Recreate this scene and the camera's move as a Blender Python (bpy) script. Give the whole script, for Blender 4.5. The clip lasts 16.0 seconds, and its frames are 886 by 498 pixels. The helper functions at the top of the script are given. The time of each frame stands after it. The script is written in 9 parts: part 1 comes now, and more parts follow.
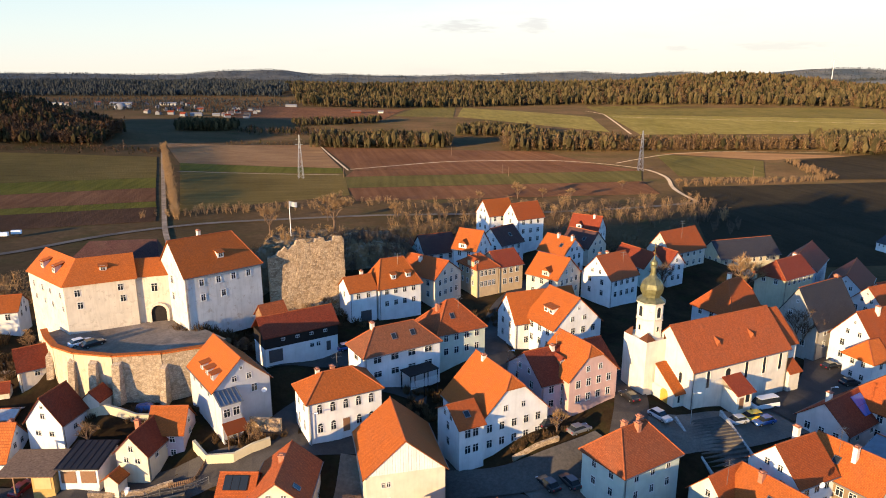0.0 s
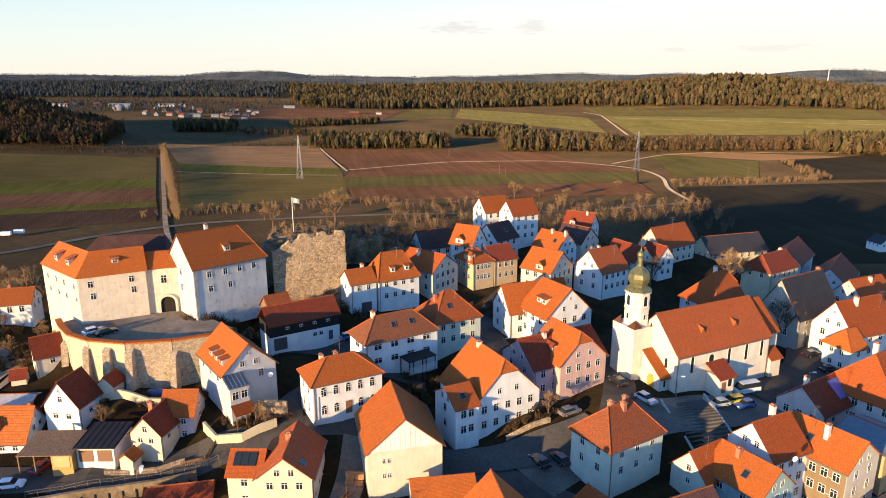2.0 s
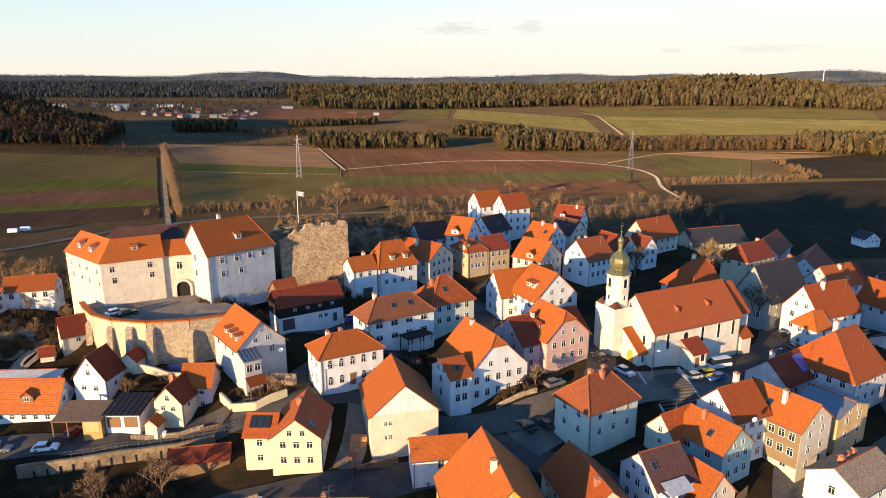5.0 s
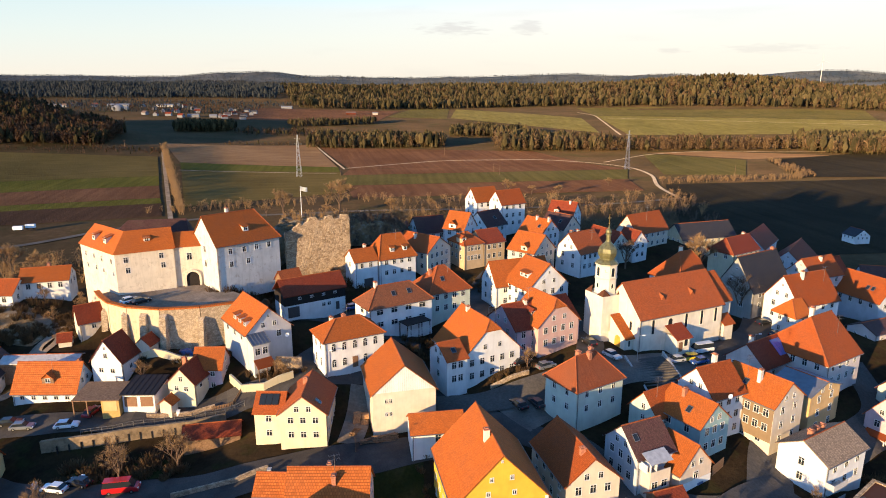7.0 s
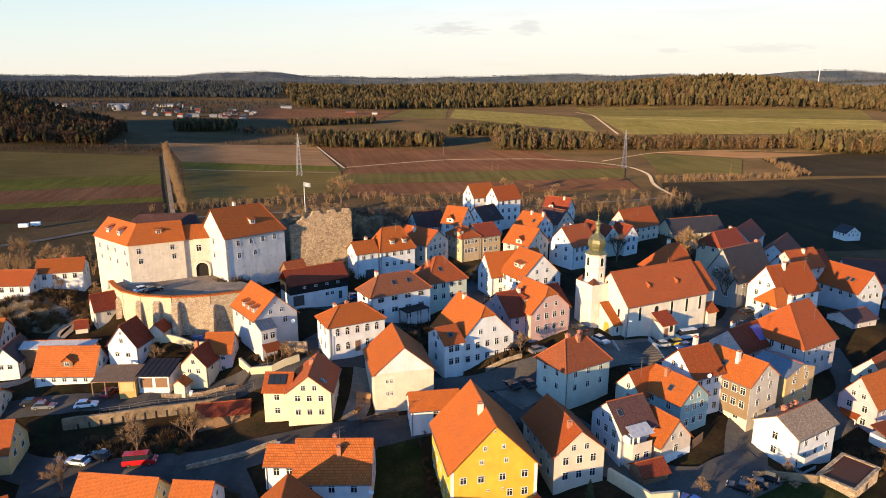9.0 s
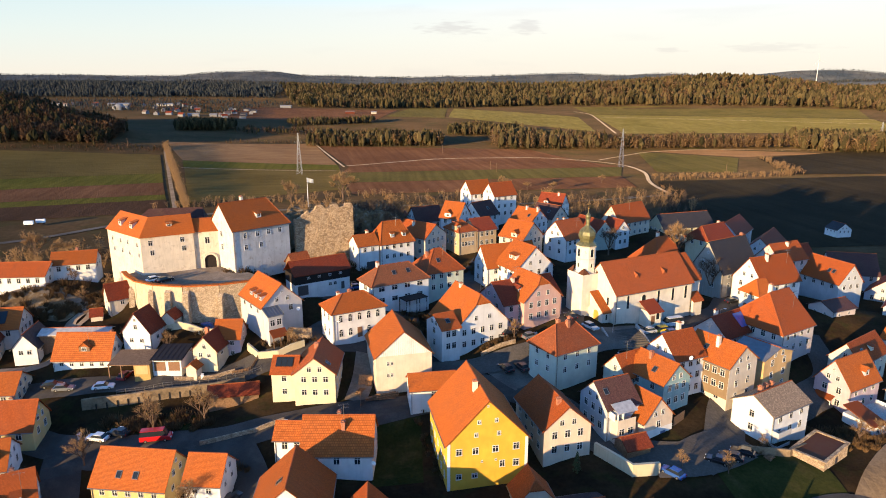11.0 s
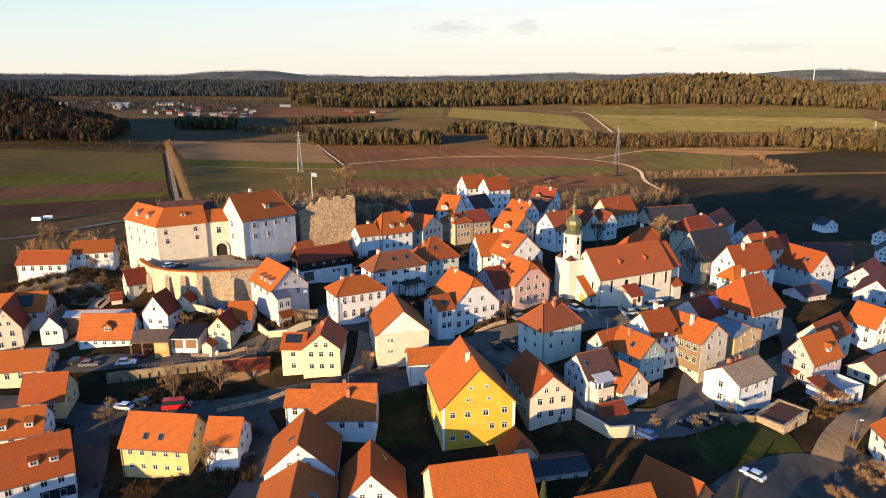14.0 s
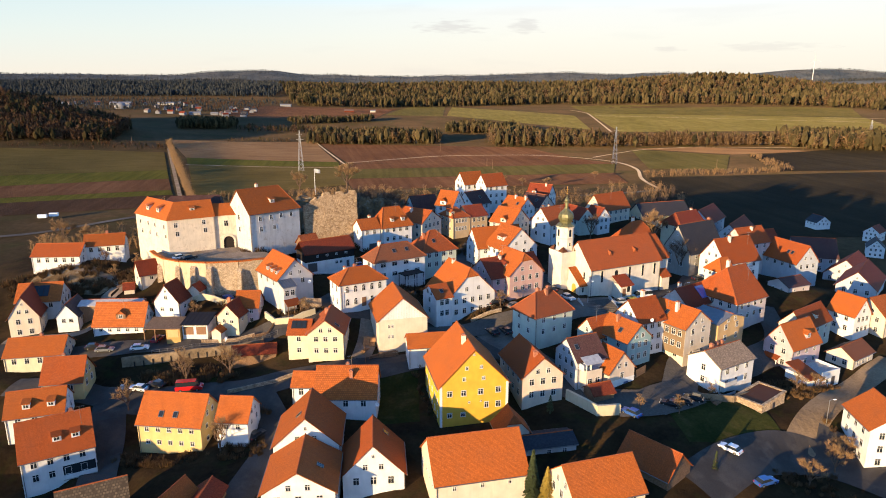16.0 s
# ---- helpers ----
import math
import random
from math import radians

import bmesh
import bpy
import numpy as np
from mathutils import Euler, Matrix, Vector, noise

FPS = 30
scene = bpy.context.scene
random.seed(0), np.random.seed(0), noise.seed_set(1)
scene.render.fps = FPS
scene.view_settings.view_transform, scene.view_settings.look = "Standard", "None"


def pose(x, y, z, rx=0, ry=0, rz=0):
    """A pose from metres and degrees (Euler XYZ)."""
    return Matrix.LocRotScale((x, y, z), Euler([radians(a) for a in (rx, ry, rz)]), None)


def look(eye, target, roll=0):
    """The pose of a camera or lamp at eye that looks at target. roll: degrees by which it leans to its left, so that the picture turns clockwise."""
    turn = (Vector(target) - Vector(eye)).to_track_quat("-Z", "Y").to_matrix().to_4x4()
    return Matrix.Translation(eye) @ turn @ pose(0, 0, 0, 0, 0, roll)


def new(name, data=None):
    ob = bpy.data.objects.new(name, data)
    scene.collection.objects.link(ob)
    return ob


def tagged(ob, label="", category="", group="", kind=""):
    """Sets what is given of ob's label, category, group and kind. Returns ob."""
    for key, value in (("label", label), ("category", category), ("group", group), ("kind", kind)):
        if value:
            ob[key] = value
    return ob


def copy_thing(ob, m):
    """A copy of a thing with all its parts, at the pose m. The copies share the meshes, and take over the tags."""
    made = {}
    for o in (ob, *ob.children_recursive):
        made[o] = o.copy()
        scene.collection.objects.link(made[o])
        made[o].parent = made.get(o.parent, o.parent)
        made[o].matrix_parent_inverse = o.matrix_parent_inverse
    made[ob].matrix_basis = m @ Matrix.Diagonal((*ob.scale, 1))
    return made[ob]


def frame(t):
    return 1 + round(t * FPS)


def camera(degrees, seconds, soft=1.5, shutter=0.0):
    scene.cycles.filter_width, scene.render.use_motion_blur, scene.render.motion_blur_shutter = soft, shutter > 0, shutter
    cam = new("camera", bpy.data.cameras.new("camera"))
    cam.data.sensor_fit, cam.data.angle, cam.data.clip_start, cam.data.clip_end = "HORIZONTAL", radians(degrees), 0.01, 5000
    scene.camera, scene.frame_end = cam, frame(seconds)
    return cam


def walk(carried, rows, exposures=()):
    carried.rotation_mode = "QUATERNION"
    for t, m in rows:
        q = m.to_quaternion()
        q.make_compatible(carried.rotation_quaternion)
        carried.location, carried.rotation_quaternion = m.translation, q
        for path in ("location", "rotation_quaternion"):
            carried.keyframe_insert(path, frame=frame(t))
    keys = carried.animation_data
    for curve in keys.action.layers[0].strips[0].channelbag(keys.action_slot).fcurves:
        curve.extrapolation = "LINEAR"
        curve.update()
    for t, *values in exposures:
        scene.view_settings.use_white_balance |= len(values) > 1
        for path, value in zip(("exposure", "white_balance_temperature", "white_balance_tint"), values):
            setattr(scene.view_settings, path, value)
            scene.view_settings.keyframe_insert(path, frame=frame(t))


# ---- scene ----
cam = camera(68, 16.0, 1.0)
walk(cam, [
    (0, pose(0.000, -0.000, 57.070, 75.460, 0.000, 0.501)),
    (0.5, pose(0.050, -1.510, 57.023, 75.505, 0.000, 0.449)),
    (1, pose(0.081, -3.046, 56.970, 75.529, 0.000, 0.405)),
    (1.5, pose(0.133, -4.709, 56.918, 75.548, 0.000, 0.357)),
    (2, pose(0.174, -6.399, 56.903, 75.572, 0.000, 0.312)),
    (2.5, pose(0.208, -8.132, 56.889, 75.593, 0.000, 0.271)),
    (3, pose(0.260, -10.008, 56.873, 75.605, 0.000, 0.226)),
    (3.5, pose(0.303, -11.836, 56.832, 75.617, 0.000, 0.187)),
    (4, pose(0.365, -13.822, 56.788, 75.629, 0.000, 0.140)),
    (6.5, pose(0.806, -23.747, 56.722, 75.628, 0.000, 0.016)),
    (7, pose(0.885, -25.773, 56.680, 75.630, 0.000, -0.020)),
    (7.5, pose(0.970, -27.763, 56.650, 75.637, 0.000, -0.038)),
    (8, pose(1.063, -29.844, 56.638, 75.633, 0.000, -0.060)),
    (8.5, pose(1.139, -31.790, 56.634, 75.635, 0.000, -0.080)),
    (9, pose(1.214, -33.905, 56.610, 75.628, 0.000, -0.095)),
    (11.5, pose(1.630, -44.050, 56.700, 75.572, 0.000, -0.199)),
    (12, pose(1.725, -46.191, 56.707, 75.569, 0.000, -0.220)),
    (12.5, pose(1.826, -48.181, 56.747, 75.567, 0.000, -0.229)),
    (13, pose(1.951, -50.285, 56.742, 75.553, 0.000, -0.249)),
    (13.5, pose(2.042, -52.326, 56.749, 75.556, 0.000, -0.257)),
    (14, pose(2.159, -54.401, 56.728, 75.538, 0.000, -0.277)),
    (14.5, pose(2.282, -56.405, 56.728, 75.526, 0.000, -0.283)),
    (15, pose(2.396, -58.509, 56.710, 75.515, 0.000, -0.282)),
    (15.5, pose(2.502, -60.529, 56.713, 75.517, 0.000, -0.284)),
    (16, pose(2.595, -62.666, 56.692, 75.502, 0.000, -0.291)),
], [(0, 1.44), (4, 1.40), (9, 1.37), (16, 1.35)])

# ---- light ----
SUN_AZ = radians(49)          # heading in which the sunlight travels, from +x towards +y
SUN_EL = radians(7.1)
SKY = 0.135
CLOUDS = ((0.0165, 0.0729, 0.052, 0.011, 0.5), (0.1253, 0.0738, 0.030, 0.010, 0.45), (0.4321, 0.0411, 0.075, 0.007, 0.3), (0.3191, 0.0403, 0.022, 0.005, 0.35))
HAZE = 2.85

world = bpy.data.worlds.new("sky")
scene.world = world
world.use_nodes = True
wn, wl = world.node_tree.nodes, world.node_tree.links
wn.clear()
w_out = wn.new("ShaderNodeOutputWorld")
w_bg = wn.new("ShaderNodeBackground")
w_sky = wn.new("ShaderNodeTexSky")
w_sky.sky_type = "NISHITA"
w_sky.sun_disc = False
w_sky.sun_elevation = SUN_EL
w_sky.sun_rotation = radians(270) - SUN_AZ   # clockwise from +y
w_sky.air_density, w_sky.dust_density, w_sky.ozone_density = 1.2, 0.3, 6.0
w_tc = wn.new("ShaderNodeTexCoord")
w_sep = wn.new("ShaderNodeSeparateXYZ")
wl.new(w_tc.outputs["Generated"], w_sep.inputs["Vector"])
# bright haze low over the horizon, clear blue above
w_haze = wn.new("ShaderNodeValToRGB")
for e, (p, c) in zip([w_haze.color_ramp.elements[0], w_haze.color_ramp.elements[1], w_haze.color_ramp.elements.new(0.5)],
                     [(0.0, (1.0, 0.91, 0.78)), (1.0, (1.02, 1.01, 0.92)), (0.45, (1.03, 0.99, 0.88))]):
    e.position, e.color = p, (*c, 1)
w_lift = wn.new("ShaderNodeMapRange")
w_lift.inputs["From Min"].default_value, w_lift.inputs["From Max"].default_value = 0.0, 0.13
wl.new(w_sep.outputs["Z"], w_lift.inputs["Value"])
wl.new(w_lift.outputs["Result"], w_haze.inputs["Fac"])
w_gain = wn.new("ShaderNodeVectorMath")
w_gain.operation = "SCALE"
w_gain.inputs["Scale"].default_value = HAZE
# clearer, faintly teal sky away from the sun's side
w_side = wn.new("ShaderNodeMapRange")
w_side.inputs["From Min"].default_value, w_side.inputs["From Max"].default_value = 0.12, -0.62
wl.new(w_sep.outputs["X"], w_side.inputs["Value"])
w_clear = wn.new("ShaderNodeMath")
w_clear.operation = "MULTIPLY"
wl.new(w_side.outputs["Result"], w_clear.inputs[0])
wl.new(w_lift.outputs["Result"], w_clear.inputs[1])
w_teal = wn.new("ShaderNodeMix")
w_teal.data_type = "RGBA"
w_teal.inputs["B"].default_value = (0.67, 0.88, 0.90, 1)
wl.new(w_clear.outputs["Value"], w_teal.inputs["Factor"])
wl.new(w_haze.outputs["Color"], w_teal.inputs["A"])
wl.new(w_teal.outputs["Result"], w_gain.inputs[0])
w_fall = wn.new("ShaderNodeMapRange")
w_fall.interpolation_type = "SMOOTHSTEP"
w_fall.inputs["From Min"].default_value, w_fall.inputs["From Max"].default_value = 0.09, 0.165
w_fall.inputs["To Min"].default_value, w_fall.inputs["To Max"].default_value = 0.95, 0.0
wl.new(w_sep.outputs["Z"], w_fall.inputs["Value"])
w_mix = wn.new("ShaderNodeMix")
w_mix.data_type = "RGBA"
wl.new(w_fall.outputs["Result"], w_mix.inputs["Factor"])
w_blue = wn.new("ShaderNodeMix")
w_blue.data_type, w_blue.blend_type = "RGBA", "MULTIPLY"
w_blue.inputs["Factor"].default_value = 1.0
w_blue.inputs["B"].default_value = (2.25, 1.72, 1.62, 1)
wl.new(w_sky.outputs["Color"], w_blue.inputs["A"])
wl.new(w_blue.outputs["Result"], w_mix.inputs["A"])
# thin streaks of cloud
w_map = wn.new("ShaderNodeMapping")
w_map.inputs["Scale"].default_value = (1.0, 1.0, 7.0)
w_noise = wn.new("ShaderNodeTexNoise")
w_noise.inputs["Scale"].default_value = 5.0
w_noise.inputs["Detail"].default_value = 8.0
wl.new(w_tc.outputs["Generated"], w_map.inputs["Vector"])
wl.new(w_map.outputs["Vector"], w_noise.inputs["Vector"])
w_cl = wn.new("ShaderNodeMapRange")
w_cl.inputs["From Min"].default_value, w_cl.inputs["From Max"].default_value = 0.57, 0.75
w_cl.inputs["To Min"].default_value, w_cl.inputs["To Max"].default_value = 0.0, 0.16
wl.new(w_noise.outputs["Fac"], w_cl.inputs["Value"])
w_mix2 = wn.new("ShaderNodeMix")
w_mix2.data_type = "RGBA"
w_mix2.inputs["B"].default_value = (0.62 * HAZE, 0.60 * HAZE, 0.60 * HAZE, 1)
wl.new(w_cl.outputs["Result"], w_mix2.inputs["Factor"])
wl.new(w_gain.outputs["Vector"], w_mix2.inputs["A"])
# a few small grey clouds: (direction x, height z, half width, half height, density)
w_last = w_mix2.outputs["Result"]
w_rag = wn.new("ShaderNodeTexNoise")
w_rag.inputs["Scale"].default_value, w_rag.inputs["Detail"].default_value = 38.0, 6.0
wl.new(w_map.outputs["Vector"], w_rag.inputs["Vector"])
for cx_, cz_, wx_, wz_, dens in CLOUDS:
    w_off = wn.new("ShaderNodeVectorMath")
    w_off.operation = "SUBTRACT"
    w_off.inputs[1].default_value = (cx_, 0, cz_)
    wl.new(w_tc.outputs["Generated"], w_off.inputs[0])
    w_sc = wn.new("ShaderNodeVectorMath")
    w_sc.operation = "MULTIPLY"
    w_sc.inputs[1].default_value = (1 / wx_, 0, 1 / wz_)
    wl.new(w_off.outputs["Vector"], w_sc.inputs[0])
    w_len = wn.new("ShaderNodeVectorMath")
    w_len.operation = "LENGTH"
    wl.new(w_sc.outputs["Vector"], w_len.inputs[0])
    w_add = wn.new("ShaderNodeMath")
    w_add.operation = "MULTIPLY_ADD"
    w_add.inputs[1].default_value, w_add.inputs[2].default_value = 2.6, -1.3
    wl.new(w_rag.outputs["Fac"], w_add.inputs[0])
    w_sum = wn.new("ShaderNodeMath")
    w_sum.operation = "ADD"
    wl.new(w_len.outputs["Value"], w_sum.inputs[0])
    wl.new(w_add.outputs["Value"], w_sum.inputs[1])
    w_edge = wn.new("ShaderNodeMapRange")
    w_edge.interpolation_type = "SMOOTHSTEP"
    w_edge.inputs["From Min"].default_value, w_edge.inputs["From Max"].default_value = 0.2, 1.0
    w_edge.inputs["To Min"].default_value, w_edge.inputs["To Max"].default_value = dens, 0.0
    wl.new(w_sum.outputs["Value"], w_edge.inputs["Value"])
    w_cm = wn.new("ShaderNodeMix")
    w_cm.data_type = "RGBA"
    w_cm.inputs["B"].default_value = (0.70 * HAZE, 0.64 * HAZE, 0.62 * HAZE, 1)
    wl.new(w_edge.outputs["Result"], w_cm.inputs["Factor"])
    wl.new(w_last, w_cm.inputs["A"])
    w_last = w_cm.outputs["Result"]
wl.new(w_last, w_mix.inputs["B"])
wl.new(w_mix.outputs["Result"], w_bg.inputs["Color"])
w_bg.inputs["Strength"].default_value = SKY
wl.new(w_bg.outputs["Background"], w_out.inputs["Surface"])

sun = new("sun", bpy.data.lights.new("sun", "SUN"))
sun.data.energy = 4.1
sun.data.color = (1.0, 0.70, 0.36)
sun.data.angle = radians(0.6)
sun.matrix_world = look((0, 0, 200), (math.cos(SUN_AZ), math.sin(SUN_AZ), 200 - math.tan(SUN_EL)))


# ---- materials ----
def material(name, build, rough=0.85, metal=0.0):
    m = bpy.data.materials.new(name)
    m.use_nodes = True
    nt = m.node_tree
    b = nt.nodes["Principled BSDF"]
    b.inputs["Roughness"].default_value = rough
    b.inputs["Metallic"].default_value = metal
    if rough >= 0.69:
        b.inputs["Specular IOR Level"].default_value = 0.12 if rough < 0.94 else 0.02
    if rough >= 0.94:
        b.inputs["Diffuse Roughness"].default_value = 1.0
    build(nt, b)
    return m


def noise_node(nt, scale, detail=4, coord="Object", rough=0.55, stretch=None):
    tc = nt.nodes.new("ShaderNodeTexCoord")
    n = nt.nodes.new("ShaderNodeTexNoise")
    n.inputs["Scale"].default_value = scale
    n.inputs["Detail"].default_value = detail
    n.inputs["Roughness"].default_value = rough
    if stretch:
        mp = nt.nodes.new("ShaderNodeMapping")
        mp.inputs["Scale"].default_value = stretch
        nt.links.new(tc.outputs[coord], mp.inputs["Vector"])
        nt.links.new(mp.outputs["Vector"], n.inputs["Vector"])
    else:
        nt.links.new(tc.outputs[coord], n.inputs["Vector"])
    return n


def ramp(nt, src, stops):
    r = nt.nodes.new("ShaderNodeValToRGB")
    el = r.color_ramp.elements
    while len(el) < len(stops):
        el.new(0.5)
    for e, (p, c) in zip(el, stops):
        e.position, e.color = p, (*c, 1)
    nt.links.new(src, r.inputs["Fac"])
    return r.outputs["Color"]


def blend(nt, a, b, fac, mode="MIX"):
    m = nt.nodes.new("ShaderNodeMix")
    m.data_type, m.blend_type = "RGBA", mode
    for sock, v in (("A", a), ("B", b), ("Factor", fac)):
        if isinstance(v, tuple):
            m.inputs[sock].default_value = (*v, 1)
        elif isinstance(v, (int, float)):
            m.inputs[sock].default_value = v
        else:
            nt.links.new(v, m.inputs[sock])
    return m.outputs["Result"]


def bump(nt, b, height, strength, dist):
    bp = nt.nodes.new("ShaderNodeBump")
    bp.inputs["Strength"].default_value = strength
    bp.inputs["Distance"].default_value = dist
    nt.links.new(height, bp.inputs["Height"])
    nt.links.new(bp.outputs["Normal"], b.inputs["Normal"])


def mul(c, k):
    return tuple(min(1.0, v * k) for v in c)


def plaster(name, col, dirt=0.25, patches=0.0):
    """Rendered wall: slight blotches, rain streaks that run down, fine grain."""
    def build(nt, b):
        big = noise_node(nt, 0.45, 5)
        c = ramp(nt, big.outputs["Fac"], [(0.3, mul(col, 0.86)), (0.7, mul(col, 1.06))])
        streak = noise_node(nt, 1.0, 4, stretch=(2.2, 2.2, 0.22))
        s = ramp(nt, streak.outputs["Fac"], [(0.5, (0, 0, 0)), (0.78, (1, 1, 1))])
        k = nt.nodes.new("ShaderNodeMath")
        k.operation = "MULTIPLY"
        k.inputs[1].default_value = dirt
        nt.links.new(s, k.inputs[0])
        c = blend(nt, c, mul((col[0], col[1] * 0.94, col[2] * 0.85), 0.55), k.outputs["Value"])
        if patches:
            p = noise_node(nt, 0.8, 7, rough=0.7)
            f = ramp(nt, p.outputs["Fac"], [(0.56, (0, 0, 0)), (0.62, (1, 1, 1))])
            f2 = nt.nodes.new("ShaderNodeMath")
            f2.operation = "MULTIPLY"
            f2.inputs[1].default_value = patches
            nt.links.new(f, f2.inputs[0])
            c = blend(nt, c, (0.34, 0.27, 0.20), f2.outputs["Value"])
        nt.links.new(c, b.inputs["Base Color"])
        g = noise_node(nt, 9, 3)
        bump(nt, b, g.outputs["Fac"], 0.25, 0.03)
    return material(name, build, 0.9)


def roof_tiles(name, col, wide=0.22, high=0.20, vary=0.12, moss=0.14, rough=0.7, gap=0.025, relief=0.5):
    """Clay tiles in rows, on the roof's own metres: u along the eave, v up the slope."""
    def build(nt, b):
        uv = nt.nodes.new("ShaderNodeUVMap")
        br = nt.nodes.new("ShaderNodeTexBrick")
        br.offset = 0.5
        br.inputs["Scale"].default_value = 1.0
        br.inputs["Brick Width"].default_value = wide
        br.inputs["Row Height"].default_value = high
        br.inputs["Mortar Size"].default_value = gap
        br.inputs["Mortar Smooth"].default_value = 0.5
        br.inputs["Color1"].default_value = (*mul(col, 1 - vary), 1)
        br.inputs["Color2"].default_value = (*mul(col, 1 + vary), 1)
        br.inputs["Mortar"].default_value = (*mul(col, 0.62), 1)
        nt.links.new(uv.outputs["UV"], br.inputs["Vector"])
        oi = nt.nodes.new("ShaderNodeObjectInfo")
        hs = nt.nodes.new("ShaderNodeHueSaturation")
        mr = nt.nodes.new("ShaderNodeMapRange")
        mr.inputs["To Min"].default_value, mr.inputs["To Max"].default_value = 0.82, 1.16
        nt.links.new(oi.outputs["Random"], mr.inputs["Value"])
        nt.links.new(mr.outputs["Result"], hs.inputs["Value"])
        nt.links.new(br.outputs["Color"], hs.inputs["Color"])
        n = noise_node(nt, 0.35, 6, rough=0.65)
        f = ramp(nt, n.outputs["Fac"], [(0.42, (0, 0, 0)), (0.75, (moss, moss, moss))])
        c = blend(nt, hs.outputs["Color"], (0.11, 0.075, 0.05), f)
        n2 = noise_node(nt, 2.5, 4, stretch=(1, 1, 0.4))
        c = blend(nt, c, ramp(nt, n2.outputs["Fac"], [(0.3, (0.55, 0.55, 0.55)), (0.7, (0.5, 0.5, 0.5))]), 0.22, "OVERLAY")
        nt.links.new(c, b.inputs["Base Color"])
        wv = nt.nodes.new("ShaderNodeTexWave")
        wv.wave_profile = "SAW"
        wv.bands_direction = "Y"
        wv.inputs["Scale"].default_value = 0.314 / high / 2 * 2
        nt.links.new(uv.outputs["UV"], wv.inputs["Vector"])
        bump(nt, b, wv.outputs["Fac"], relief, 0.04)
    return material(name, build, rough)


def plain(name, col, rough=0.7, metal=0.0, scale=3.0, vary=0.15, bmp=0.15):
    def build(nt, b):
        n = noise_node(nt, scale, 5)
        c = ramp(nt, n.outputs["Fac"], [(0.3, mul(col, 1 - vary)), (0.7, mul(col, 1 + vary))])
        nt.links.new(c, b.inputs["Base Color"])
        if bmp:
            bump(nt, b, noise_node(nt, scale * 4, 3).outputs["Fac"], bmp, 0.02)
    return material(name, build, rough, metal)


def two_scale(name, a, bcol, big, small, rough=0.95, bmp=0.6, dist=0.1, third=None):
    """Ground cover: two colours mixed by a broad noise, speckled by a fine one."""
    def build(nt, b):
        n1 = noise_node(nt, big, 6, rough=0.6)
        n2 = noise_node(nt, small, 5, rough=0.7)
        c = ramp(nt, n1.outputs["Fac"], [(0.38, a), (0.62, bcol)])
        if third:
            n3 = noise_node(nt, big * 2.7, 4)
            c = blend(nt, c, third, ramp(nt, n3.outputs["Fac"], [(0.52, (0, 0, 0)), (0.72, (0.8, 0.8, 0.8))]))
        c = blend(nt, c, ramp(nt, n2.outputs["Fac"], [(0.25, (0.25, 0.25, 0.25)), (0.75, (0.75, 0.75, 0.75))]), 0.6, "OVERLAY")
        nt.links.new(c, b.inputs["Base Color"])
        bump(nt, b, n2.outputs["Fac"], bmp, dist)
    return material(name, build, rough)


def furrows(name, a, bcol, spacing, angle, big=0.012, contrast=0.42):
    """Ploughed or sown field: lines along the working direction, broad patches of damp soil."""
    def build(nt, b):
        tc = nt.nodes.new("ShaderNodeTexCoord")
        mp = nt.nodes.new("ShaderNodeMapping")
        mp.inputs["Rotation"].default_value = (0, 0, radians(angle))
        nt.links.new(tc.outputs["Object"], mp.inputs["Vector"])
        mp2 = nt.nodes.new("ShaderNodeMapping")
        mp2.inputs["Scale"].default_value = (1.0 / spacing, 0.004, 1)
        nt.links.new(mp.outputs["Vector"], mp2.inputs["Vector"])
        ln = nt.nodes.new("ShaderNodeTexNoise")
        ln.inputs["Scale"].default_value = 1.0
        ln.inputs["Detail"].default_value = 5
        nt.links.new(mp2.outputs["Vector"], ln.inputs["Vector"])
        n = noise_node(nt, big, 6, rough=0.62)
        c = ramp(nt, n.outputs["Fac"], [(0.35, a), (0.65, bcol)])
        c = blend(nt, c, ramp(nt, ln.outputs["Fac"], [(0.3, (0.28, 0.28, 0.28)), (0.7, (0.74, 0.74, 0.74))]), contrast, "OVERLAY")
        f = noise_node(nt, 0.6, 4)
        c = blend(nt, c, ramp(nt, f.outputs["Fac"], [(0.3, (0.35, 0.35, 0.35)), (0.7, (0.66, 0.66, 0.66))]), 0.5, "OVERLAY")
        nt.links.new(c, b.inputs["Base Color"])
        bump(nt, b, f.outputs["Fac"], 1.0, 0.8)
    return material(name, build, 0.95)


